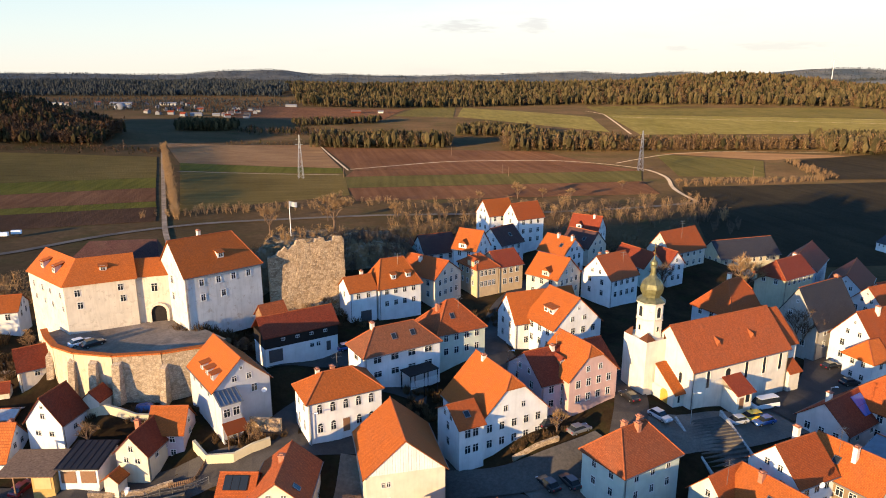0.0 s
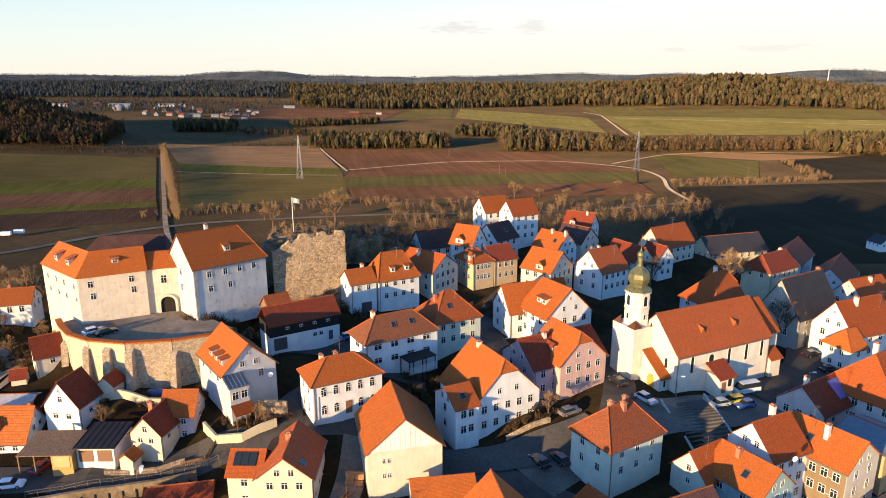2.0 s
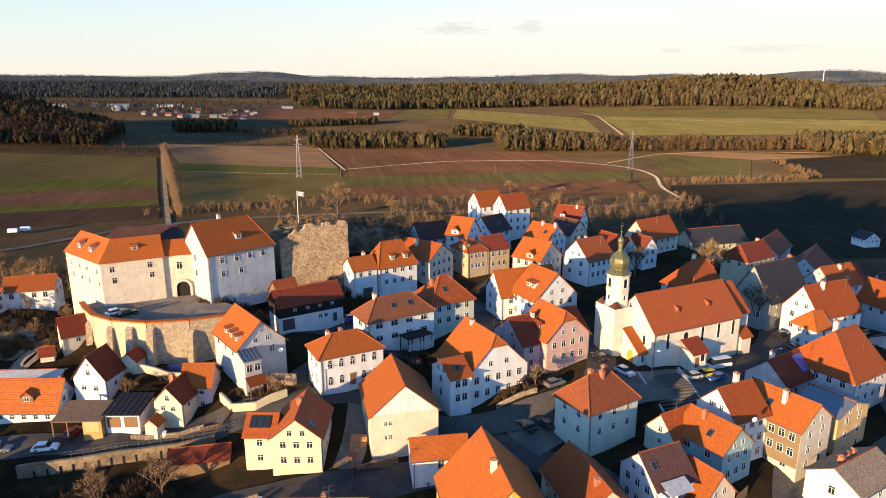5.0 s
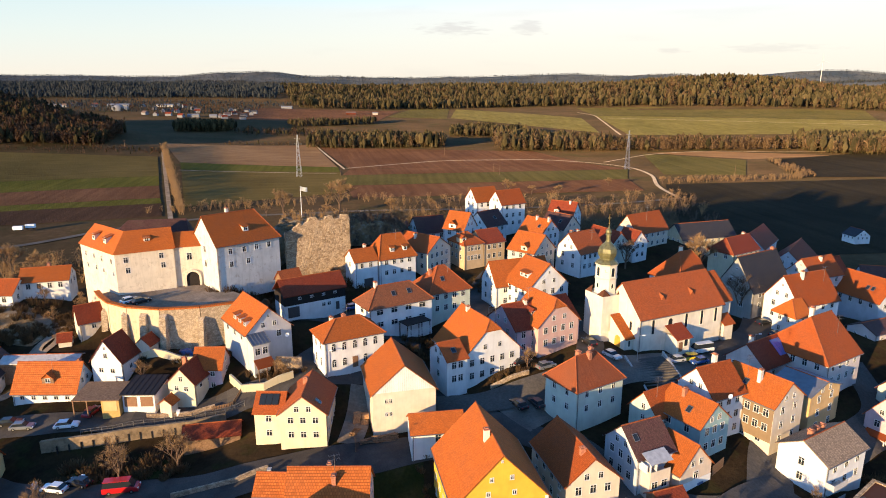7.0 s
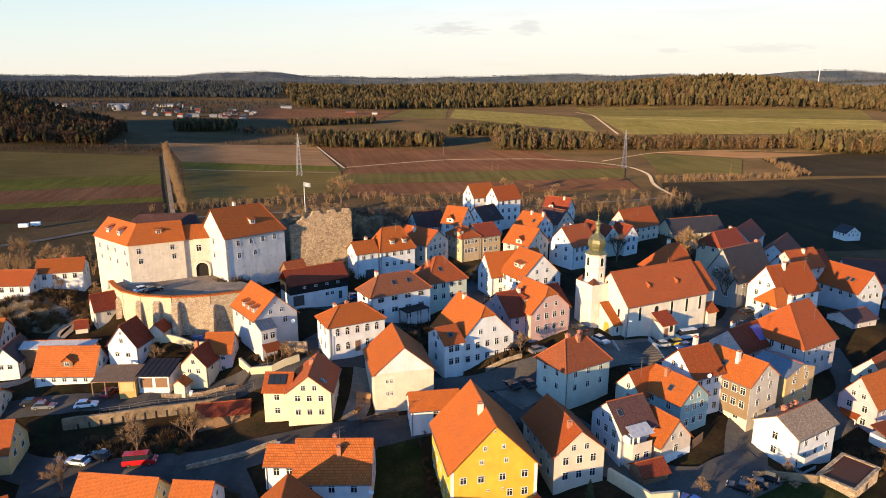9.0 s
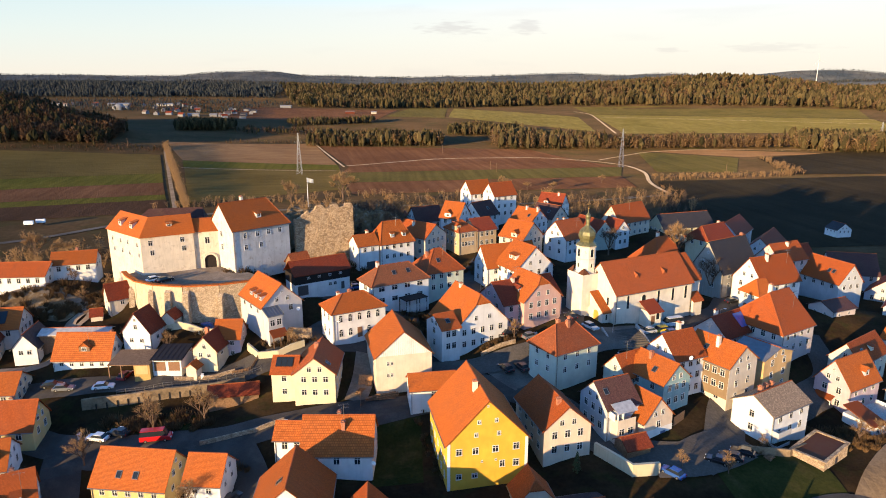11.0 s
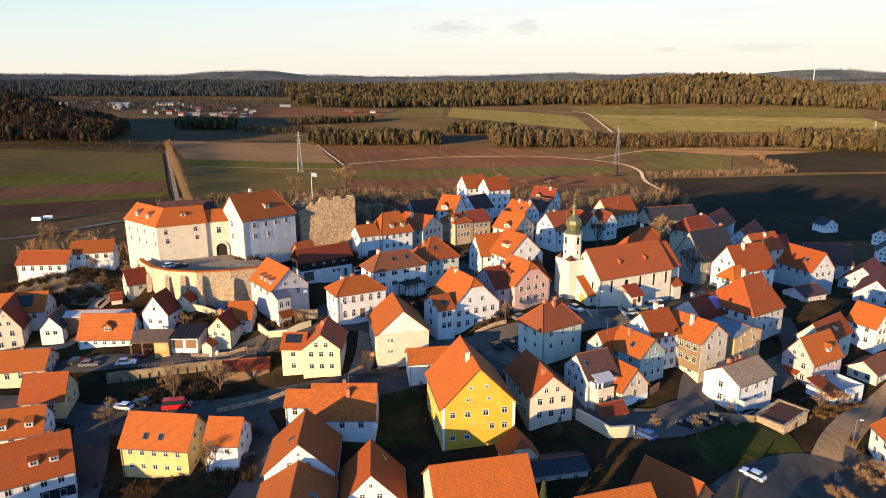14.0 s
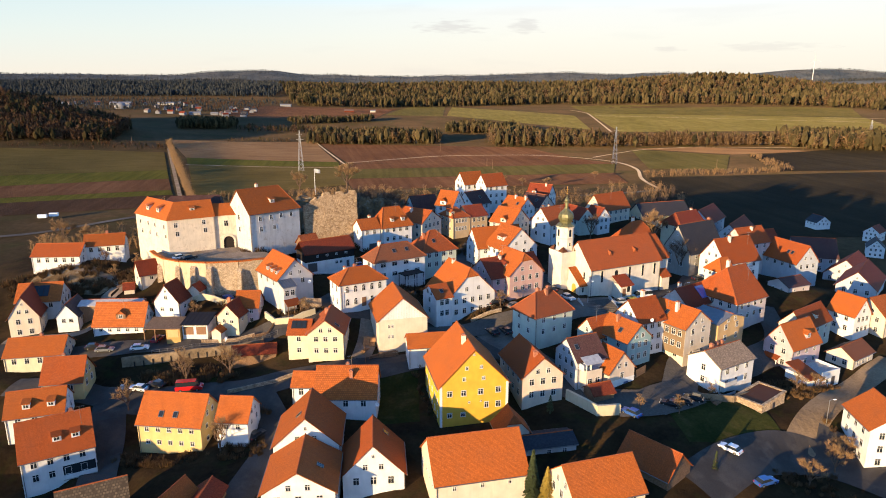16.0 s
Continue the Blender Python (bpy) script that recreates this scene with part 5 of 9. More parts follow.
house("cottage", "small lilac house with an orange roof", (-47.3, 100.9), 2, 5.8, 6.0, 0.0, 3.2, -4.4, "lilac", "tile_orange", cols={"s": 2}, win=(0.8, 1.0), gut=False, floors=2, storey=2.4)
house("outbuilding", "white gate lodge with a dark red roof beside the castle wall", (-80.6, 117.6), 38, 6, 6, 3.8, 7.0, -0.6, "oldplaster", "tile_maroon", floors=1, cols={"w": 1, "s": 1}, win=(0.8, 0.9), attic=False)
house("farm_house", "long white farmhouse with an orange roof", (-103.7, 140.9), 16.7, 11.5, 8.0, 6.5, 9.1, 1.0, "white", "tile_orange", cols={"s": 4}, floors=1, chimneys=[(0.1, 0.1, 0.9, "brick_chim")])
house("farm_house", "low white farmhouse with a terrace and orange roof", (-114.4, 134.6), 4, 14, 8.6, 4.8, 7.6, 1.0, "white", "tile_red", cols={"s": 5}, floors=1)
house("town_house", "yellow house with a big plain orange roof", (-51.1, 60.1), -6.5, 13.3, 8.9, -9.9, -5.3, -17.0, "lemon", "tile_orange",
      cols={"s": 5, "e": 2}, win=(0.8, 0.9), skylights=[(-1, -2.0, 0.35), (-1, 1.0, 0.35)])
house("cottage", "white cottage with an orange roof and bare tree in front", (-38.4, 58.5), -3.7, 6.3, 7.5, -8.7, -5.3, -14.2, "white", "tile_orange", cols={"s": 2, "e": 2}, win=(0.8, 0.9))
house("town_house", "white house with a large orange pantile roof", (-16.8, 64.9), 0.5, 12.5, 9.8, -6.4, -1.6, -11.8, "white", "pantile", cols={"s": 3}, floors=1, chimneys=[(0.15, -0.35, 1.2, "brick_chim"), (0.0, 0.1, 0.8, "metal")])
house("house_annex", "white annexe with an orange pantile roof", (-25.4, 66.4), -2, 6, 5.5, -5.6, -3.6, -11.4, "white", "pantile", cols={"s": 2}, floors=1, attic=False)
house("town_house", "white gabled house with broad orange eaves", (-22.2, 50.1), 94.1, 11.7, 11.9, -7.8, -2.4, -15.4, "white", "tile_orange", cols={"w": 3}, floors=2, skylights=[(1, -2, 0.75)])
house("town_house", "white gabled house with a dark eastern roof slope", (-21.1, 37.3), 94.4, 11.7, 12.0, -8.8, -5.1, -15.6, "white", "tile_orange", cols={"w": 3}, floors=2, skylights=[(-1, -1, 0.5)])
house("town_house", "white gabled house with a lean-to terrace", (-9.5, 43.4), 95.5, 10.3, 10.7, -9.8, -4.3, -14.4, "white", "tile_red", cols={"w": 3}, floors=2, skylights=[(-1, 3, 0.6)])
house("barn", "cream barn with a wide plain orange roof", (8.4, 39.7), 12.6, 16.1, 11.8, -7.8, -2.7, -14.6, "cream", "tile_orange", cols={"s": 3}, floors=1, attic=False, category="barn", win=(0.5, 0.7))
house("barn", "long house with a plain orange roof", (28.2, 32.1), 16.8, 12.4, 9.6, -7.0, -3.1, -13.5, "cream", "tile_orange", floors=1, category="barn")
house("town_house", "white house with a red roof and boxed dormers", (-73.2, 54.0), 30.3, 12.5, 10.0, -12.6, -7.1, -21.6, "white", "tile_red", floors=2,
      cols={"s": 4}, dormers=[(-1, 0.2, 0.35, 1.5, "shed"), (-1, 3.4, 0.35, 1.5, "shed")], chimneys=[(0.5, 0.1, 0.8, "brick_chim")])
house("town_house", "white house with a red roof and dormers", (-81.1, 62.5), 17.5, 10.7, 8.6, -9.2, -5.6, -15.6, "white", "tile_orange", dormers=[(-1, -1.5, 0.3, 1.4, "shed"), (-1, 3, 0.3, 1.4, "shed")])
house("town_house", "yellow house with a red tiled roof", (-81.3, 74.2), 8.9, 8.5, 7.9, -7.8, -3.5, -12.8, "lemon", "tile_red", cols={"s": 2}, floors=1, chimneys=[(-0.1, 0.1, 0.8, "metal")])
house("town_house", "cream house with a long orange roof", (-96.1, 88.7), 10.0, 13.0, 9.0, -7.6, -4.6, -12.0, "paleyellow", "tile_orange", cols={"s": 4}, floors=2, chimneys=[(0.1, 0.1, 0.8, "brick_chim")])
house("town_house", "white gabled house with a dark roof and shaded garden", (-108.0, 105.3), 108.9, 13.1, 7.1, -3.2, 2.2, -10.0, "cream", "tile_maroon", cols={"w": 2})
house("town_house", "house with an orange pantile roof and dark solar panel", (-108, 112), 12, 11, 9, -1.8, 2.0, -7, "greyblue", "pantile", cols={"s": 3})
house("town_house", "white and lilac house with a steep red roof", (91.7, 91.8), 29.2, 11.4, 7.8, -7.0, -1.9, -13.0, "lilac", "tile_orange",
      cols={"w": 2, "s": 3}, dormers=[(-1, 1.5, 0.3, 1.8, "gable")])
house("town_house", "pale green house with a red roof", (100.8, 102.9), 35.6, 14.2, 7.0, -5.9, -2.1, -12.0, "sage", "tile_red", cols={"s": 3}, skylights=[(-1, -3.5, 0.5)], dormers=[(-1, 0.5, 0.35, 1.3, "shed")])
house("town_house", "white house with a balcony and orange roof", (116.7, 109.6), 113.4, 8.0, 6.5, -5.5, -1.1, -12.8, "white", "tile_orange", cols={"w": 3})
house("garage", "low cream garage with a brown roof", (107.3, 92.6), 33.1, 10.1, 6.6, -10.4, -8.2, -14.0, "cream", "tile_brown", floors=1, attic=False, category="garage")
house("town_house", "white house with a long balcony and orange roof", (91.4, 55.4), 84.2, 10.3, 10.5, -8.7, -5.0, -18.6, "white", "tile_orange", cols={"w": 3, "n": 3})
house("town_house", "grey-white gabled house with a red roof", (119.8, 148.9), 109.9, 14.0, 9.4, -0.9, 4.4, -6.4, "greyblue", "tile_red", cols={"w": 3}, skylights=[(1, -3, 0.5), (1, -1.5, 0.5)])
house("barn", "old stone gabled house with a dark slate roof", (85.2, 144.4), 31.8, 16.4, 10.4, 3.9, 12.0, -4.4, "stone_grey", "tile_dark", cols={"w": 2, "s": 3}, category="house", chimneys=[(0.85, 0.05, 0.8, "brick_chim")])
house("town_house", "white chalet in the shaded valley with a dark roof", (271, 392), 100, 11, 11, -40.5, -36.5, -46, "white", "tile_dark")
house("town_house", "white modern house in the shaded valley", (288, 356), 40, 13, 9, -39.5, -36, -46, "white", "tile_maroon")
house("town_house", "white gabled house in the shade of the hill", (264, 318), 60, 13, 9, -40, -35.5, -46, "white", "tile_dark")
# behind the main street
house("town_house", "white house with a steep hipped orange roof", (-13.4, 149.6), 30.3, 10.8, 8.5, 10.7, 16.1, 3.2, "white", "tile_orange", ("hip", "hip"),
      cols={"s": 4, "w": 1}, dormers=[(-1, -1.2, 0.28, 1.2, "shed"), (-1, 2.6, 0.28, 1.2, "shed")], floors=2, win=(0.9, 1.2), inset=0.62)
house("house_wing", "lower white wing with a garage door and orange roof", (-21.0, 144.4), 30.5, 6.5, 6.5, 10.7, 13.2, 3.2, "white", "tile_orange",
      cols={"s": 2, "w": 1}, floors=1, win=(0.8, 1.2), doors=[("s", 0.6, 0, 2.6, 2.5, "door")], chimneys=[(0.4, 0.2, 1.2, "chim_white")], attic=False)
house("town_house", "cream gabled house with an orange roof side", (-5.1, 159.9), 141.6, 12.8, 10.3, 10.1, 13.6, 2.0, "cream", "tile_red", ("gable", "gable"), cols={"w": 4}, chimneys=[(0.2, 0.3, 1.2, "chim_white")])
house("town_house", "tan house with shutters and hipped roof", (7.8, 165.5), 30.0, 6.5, 9.0, 10.3, 13.0, 2.4, "tan", "tile_red", ("hip", "hip"), cols={"s": 4}, win=(0.8, 1.3), dormers=[(-1, -2.5, 0.4, 1.6, "gable")])
house("town_house", "narrow tan house with a dark red roof", (14.1, 169.1), 30.0, 7.5, 9.0, 10.0, 13.0, 2.4, "tan", "tile_maroon", cols={"s": 3})
house("town_house", "white house with an orange roof and a gabled dormer", (6.3, 175.4), -30, 7.2, 8.4, 12.6, 17.1, 3, "white", "tile_orange", cols={"s": 2}, dormers=[(-1, -0.5, 0.1, 2.4, "gable")])
house("town_house", "white house with a plum roof below the crag", (-4.0, 181.0), 25, 10, 9, 10.4, 14.6, 4, "white", "tile_plum", cols={"s": 3})
house("cottage", "small teal gabled house against the rock", (-10.5, 184.0), 100, 7, 5.5, 8.0, 11.8, 4, "teal", "tile_maroon", cols={"w": 1})
house("town_house", "white house on the lane, roof coloured plum for its shade", (16.0, 192.6), 42, 9.5, 9, 10.0, 14.2, 3.2, "white", "tile_plum", cols={"w": 2}, skylights=[(-1, 1, 0.5)])
house("town_house", "cream half-timbered gable with an orange roof", (27.1, 162.8), 137.6, 9.4, 10.5, 8.9, 13.3, 1.8, "cream", "tile_orange", cols={"w": 4, "n": 3}, dormers=[(1, -1, 0.1, 2.2, "gable")])
house("town_house", "white gabled house with a worn red roof", (42.0, 164.3), 35.3, 10.4, 9.8, 8.4, 13.4, 0.8, "white", "tile_worn", cols={"w": 2, "s": 4}, chimneys=[(-0.7, 0.1, 0.9, "metal"), (-0.2, 0.1, 0.9, "chim_white")])
house("town_house", "white house with an orange roof and roof terrace", (32.2, 182.9), 132.7, 9.6, 8.6, 9.7, 13.6, 2.0, "white", "tile_orange", cols={"n": 3, "w": 3}, chimneys=[(0.1, 0.1, 1.0, "chim_white"), (-0.9, 0.1, 1.2, "chim_white")], skylights=[(1, -2, 0.5)])
house("town_house", "house with a maroon roof and a small white dormer", (44.6, 206.6), 150, 9.4, 9.5, 10.2, 14.8, 2.0, "white", "tile_maroon", dormers=[(1, 1.5, 0.25, 1.8, "gable")], chimneys=[(-0.5, 0.1, 0.8, "chim_white")])
house("town_house", "cream gabled house with a plum roof", (41.0, 194.2), 131, 10.4, 8.6, 8.8, 12.9, 2.0, "cream", "tile_plum", cols={"w": 2}, skylights=[(1, -2, 0.5)])
house("town_house", "white tall house on the slope with a red roof", (23.7, 203.8), 30, 10, 7.6, 15.3, 19.4, 5.2, "white", "tile_red", cols={"s": 3, "w": 1}, floors=3)
house("town_house", "white house on the slope with an orange roof", (15.2, 209.5), 28, 9.5, 8, 15.2, 19.4, 5.4, "white", "tile_orange", cols={"s": 3, "w": 2})
house("town_house", "white house with a rust roof and aerial", (69.7, 195.5), 34.2, 16.2, 8.9, 7.3, 12.8, 1.0, "cream", "tile_red", cols={"s": 5, "w": 1})
house("town_house", "pale green house with a maroon roof", (54.4, 182.8), 118, 13, 7.2, 6.4, 10.1, 0.6, "sage", "tile_maroon", cols={"w": 1})
house("town_house", "small white gabled house beside a flat canopy", (62.7, 182.6), 118, 7.4, 6, 6.6, 9.9, 0.6, "white", "tile_maroon", cols={"w": 2})
house("town_house", "house with a dark hipped roof behind the church", (66.0, 148.0), 30, 10.5, 11, 5.0, 11.4, -2.4, "greyblue", "tile_red", ("hip", "half_hip"), cols={"s": 5}, chimneys=[(0.1, 0.1, 1.8, "chim_white")])
house("barn", "long barn with a blue-grey roof in the shade", (95.0, 208.0), 18, 23, 10, 2.4, 6.9, -4, "stone_yellow", "tile_dark", floors=1, attic=False, category="barn")
house("town_house", "long house with a red roof and lit hip", (92.4, 174.0), 33, 13.5, 8.6, 5.8, 9.6, 0.0, "stone_yellow", "tile_maroon", ("hip", "gable"), cols={"s": 5}, inset=0.5, chimneys=[(0.7, 0.1, 0.8, "chim_white")])
house("town_house", "house with a maroon roof on the slope", (109.5, 196.0), 52, 19, 10, 2.6, 7.2, -5, "greyblue", "tile_maroon", cols={"s": 3})
house("town_house", "house with a broad maroon roof", (116.8, 183.8), 53, 22, 10.5, -0.4, 4.5, -7, "greyblue", "tile_maroon", cols={"s": 3})
house("town_house", "house with a red roof and skylight", (108.0, 156.0), 24, 12, 9, 3.4, 7.8, -5, "lightpink", "tile_red", cols={"s": 3}, chimneys=[(0.1, -0.2, 1.0, "chim_white")])
house("town_house", "house with a dark red roof in the shade", (123.5, 176.5), 17, 9.5, 9, -2.4, 2.2, -11, "greyblue", "tile_maroon", cols={"s": 3})
house("town_house", "house lower down the slope, red roof darkened to plum for shade", (142.5, 176.0), -14, 15, 13, -6.6, -0.8, -13, "greyblue", "tile_plum", cols={"s": 4})
house("town_house", "broad house with a maroon roof beside the lane", (149.0, 161.5), 47, 18, 13, -9.4, -3.8, -15, "greyblue", "tile_maroon", cols={"s": 5}, skylights=[(-1, -4, 0.5)])
house("garage", "low garage with a dark roof between the houses", (111.5, 132.6), 24, 9.5, 7.4, -4.6, -2.8, -11, "lightpink", "tile_plum", floors=1, attic=False, category="garage", cols={"s": 2}, win=(0.7, 0.7))
house("town_house", "long house with a dark red roof in the shade", (139.0, 140.0), 50, 20, 11, -6.2, -1.4, -11, "greyblue", "tile_maroon", cols={"s": 4})
house("town_house", "house with an orange roof lit by low sun", (128.0, 112.0), 24, 14, 10, -6.0, -1.8, -12, "cream", "tile_orange", cols={"s": 4})
house("outbuilding", "white outbuilding with an orange roof behind the barn", (-0.4, 79.9), 9.2, 9.3, 6.1, -2.3, -0.3, -9.2, "white", "tile_orange", cols={"s": 1, "w": 1}, attic=False)

# long timber barn with a white ground floor
blk = empty("timber_barn", -31.6, 127.4, 2.2, 32.7, "long barn with black boards over a white ground floor", "barn", "houses of the town")
part("wall", wall_body(15.4, 7.0, -3, 3.0, 3.1, ("hip", "hip")), M["white"], blk)
bm = bmesh.new()
box(bm, -7.75, -3.55, 3.0, 7.75, 3.55, 5.6)
part("boarded_wall", bm, M["wood_black"], blk, "black stained board wall")
bm, caps, g_ = roof_shell(15.6, 7.1, 5.7, 8.6)
part("roof", bm, M["tile_maroon"], blk)
bm = bmesh.new()
cap_bars(bm, caps)
part("ridge_cap", bm, M["ridge"], blk)
for u, w_, h_ in ((-5.6, 2.8, 2.6), (5.6, 0.9, 2.0)):
    bm = bmesh.new()
    box(bm, u - w_ / 2, -3.6, 0, u + w_ / 2, -3.45, h_)
    part("door", bm, M["door"], blk)
for u in (2.0, 3.4):
    add_window(blk, Matrix.Translation((u, -3.5, 1.9)), 0.8, 0.8)
for u in (-4, -1, 2, 5):
    add_window(blk, Matrix.Translation((u, -3.55, 4.5)), 0.7, 0.5, surround=0.05)

# garages
gar = empty("garage", -58.5, 94.4, -5.0, 1, "low double garage with a dark flat roof and brown doors", "garage")
bm = bmesh.new()
box(bm, -3.1, -3.4, -2, 3.1, 3.6, 2.5)
part("wall", bm, M["white"], gar)
bm = bmesh.new()
tv = [bm.verts.new(p) for p in ((-3.5, -3.8, 2.5), (3.5, -3.8, 2.5), (3.5, 3.8, 3.2), (-3.5, 3.8, 3.2), (-3.5, -3.8, 2.7), (3.5, -3.8, 2.7), (3.5, 3.8, 3.4), (-3.5, 3.8, 3.4))]
for f in ((3, 2, 1, 0), (4, 5, 6, 7), (0, 1, 5, 4), (1, 2, 6, 5), (2, 3, 7, 6), (3, 0, 4, 7)):
    bm.faces.new([tv[i] for i in f])
part("roof", bm, M["tile_dark"], gar)
# ochre doors, coloured brown to hold the shade on them
for u in (-1.55, 1.55):
    bm = bmesh.new()
    box(bm, u - 1.2, -3.46, 0, u + 1.2, -3.3, 2.1)
    part("garage_door", bm, M["door_brown"], gar)
for k in range(7):
    bm = bmesh.new()
    x = -3.3 + 1.1 * k
    tube(bm, (x, -3.8, 2.72), (x, 3.8, 3.42), 0.05, None, 4)
    part("roof_batten", bm, M["wood_black"], gar)
cpt = empty("carport", -66.0, 92.6, -5.2, 2, "carport and yellow garage under one brown roof", "carport")
bm = bmesh.new()
box(bm, 0.8, -3.0, -2, 4.2, 3.2, 2.2)
part("wall", bm, M["door_ochre"], cpt)
bm = bmesh.new()
box(bm, 1.2, -3.06, 0, 3.8, -2.9, 2.0)
part("garage_door", bm, M["ochre"], cpt)
bm = bmesh.new()
tv = [bm.verts.new(p) for p in ((-4.6, -3.4, 2.2), (4.4, -3.4, 2.2), (4.4, 3.6, 2.9), (-4.6, 3.6, 2.9), (-4.6, -3.4, 2.36), (4.4, -3.4, 2.36), (4.4, 3.6, 3.06), (-4.6, 3.6, 3.06))]
for f in ((3, 2, 1, 0), (4, 5, 6, 7), (0, 1, 5, 4), (1, 2, 6, 5), (2, 3, 7, 6), (3, 0, 4, 7)):
    bm.faces.new([tv[i] for i in f])
part("roof", bm, M["wood"], cpt)
for x in (-4.4, -1.8):
    for y in (-3.2, 3.3):
        bm = bmesh.new()
        box(bm, x - 0.1, y - 0.1, -1, x + 0.1, y + 0.1, 2.2 if y < 0 else 2.85)
        part("post", bm, M["wood"], cpt)


# ---- church ----
CH = (52.2, 119.3)
church = empty("church", CH[0], CH[1], -1.0, 26, "white baroque church with a red tiled roof and onion tower", "church")
Lc, Wc, ec, rc = 25.0, 12.4, 7.8, 14.1
part("nave_wall", wall_body(Lc, Wc, -5, ec, rc, ("gable", "gable")), M["church"], church)
bm, caps, g_ = roof_shell(Lc, Wc, ec, rc, 0.5)
nave_roof = part("nave_roof", bm, M["tile_worn"], church, "weathered red tiled nave roof")
bm = bmesh.new()
cap_bars(bm, caps)
part("ridge_cap", bm, M["ridge"], church)
# chancel to the east, narrower and hipped
bm = bmesh.new()
prism(bm, [(Lc / 2, -4.6), (Lc / 2 + 4.4, -4.6), (Lc / 2 + 7.4, -1.8), (Lc / 2 + 7.4, 1.8), (Lc / 2 + 4.4, 4.6), (Lc / 2, 4.6)], -5, 7.4)
part("chancel_wall", bm, M["church"], church)
bm = bmesh.new()
uvl = bm.loops.layers.uv.new("UVMap")
ring = [(Lc / 2 - 0.5, -5.1), (Lc / 2 + 4.6, -5.1), (Lc / 2 + 7.9, -2.0), (Lc / 2 + 7.9, 2.0), (Lc / 2 + 4.6, 5.1), (Lc / 2 - 0.5, 5.1)]
lo_ = [bm.verts.new((x, y, 7.1)) for x, y in ring]
r0, r1 = bm.verts.new((Lc / 2 - 0.5, 0, 13.6)), bm.verts.new((Lc / 2 + 3.2, 0, 13.6))
for f in ((0, 1, "b", "a"), (1, 2, "b"), (2, 3, "b"), (3, 4, "b"), (4, 5, "a", "b")):
    bm.faces.new([lo_[i] if isinstance(i, int) else {"a": r0, "b": r1}[i] for i in f])
bm.faces.new(lo_[::-1])
bm.faces.new((lo_[5], lo_[0], r0))
for f in bm.faces:
    for lp in f.loops:
        lp[uvl].uv = (lp.vert.co.x + lp.vert.co.y, lp.vert.co.z * 1.3)
bmesh.ops.recalc_face_normals(bm, faces=bm.faces)
part("chancel_roof", bm, M["tile_red"], church)
for u in (-Lc / 2 + 0.2, Lc / 2 - 0.2):
    bm = bmesh.new()
    tube(bm, (u, -Wc / 2 - 0.1, -3), (u, -Wc / 2 - 0.1, ec - 0.4), 0.09, 0.09, 6)
    part("downpipe", bm, M["gutter"], church)
bm = bmesh.new()
tube(bm, (-Lc / 2 - 0.2, -Wc / 2 - 0.6, ec - 0.55), (Lc / 2 + 0.2, -Wc / 2 - 0.6, ec - 0.55), 0.1, 0.1, 6)
part("gutter", bm, M["gutter"], church)


def tall_window(parent, m, w, h):
    """Round-headed church window with dark leaded glass set into a deep reveal."""
    bm = bmesh.new()
    pts = [(-w / 2, 0), (w / 2, 0)] + [(math.cos(math.pi * i / 8) * w / 2, h - w / 2 + math.sin(math.pi * i / 8) * w / 2) for i in range(9)]
    out = [(x * 1.35, (z if i > 1 else z - 0.25) + (0.12 if i > 1 else 0)) for i, (x, z) in enumerate(pts)]
    a = [bm.verts.new((x, -0.10, z)) for x, z in out]
    b = [bm.verts.new((x, -0.03, z)) for x, z in pts]
    c2 = [bm.verts.new((x, 0.05, z)) for x, z in out]
    n = len(pts)
    for i in range(n):
        j = (i + 1) % n
        bm.faces.new((a[i], a[j], b[j], b[i]))
        bm.faces.new((a[i], c2[i], c2[j], a[j]))
    fr = part("church_window", bm, M["church"], parent)
    fr.matrix_basis = m
    bm = bmesh.new()
    bm.faces.new([bm.verts.new((x, -0.02, z)) for x, z in pts])
    part("pane", bm, M["glass"], fr)


for u, h_ in ((-8.6, 3.3), (1.2, 3.3), (6.0, 3.3), (10.4, 3.3)):
    tall_window(church, wall_pose("s", Lc, Wc, u, 3.5), 0.7, h_)
tall_window(church, wall_pose("s", Lc, Wc, -3.6, 4.9), 1.2, 1.5)
tall_window(church, wall_pose("w", Lc, Wc, 3.4, 4.2), 0.7, 2.0)
for u, v in ((-4.2, 0.42), (4.6, 0.42)):
    y = -g_["hw"] * (1 - v)
    z = g_["zr"] - g_["m"] * abs(y)
    bm = bmesh.new()
    p = [(u - 0.55, y - 0.25, z - 0.1), (u + 0.55, y - 0.25, z - 0.1), (u, y - 0.25, z + 0.85), (u, y + 1.6, z + 1.45)]
    tv = [bm.verts.new(q) for q in p]
    bm.faces.new((tv[0], tv[1], tv[2]))
    bm.faces.new((tv[0], tv[2], tv[3]))
    bm.faces.new((tv[1], tv[3], tv[2]))
    bm.faces.new((tv[0], tv[3], tv[1]))
    part("roof_vent", bm, M["ridge"], church)
# small sacristy at the east end of the nave
bm = bmesh.new()
box(bm, Lc / 2 + 0.4, -Wc / 2 - 0.6, -4, Lc / 2 + 3.4, -4.7, 2.4)
sac = part("sacristy", bm, M["church"], church)
bm = bmesh.new()
uvl = bm.loops.layers.uv.new("UVMap")
p = [(Lc / 2 + 0.1, -Wc / 2 - 1.0, 2.3), (Lc / 2 + 3.8, -Wc / 2 - 1.0, 2.3), (Lc / 2 + 3.8, -4.62, 4.2), (Lc / 2 + 0.1, -4.62, 4.2)]
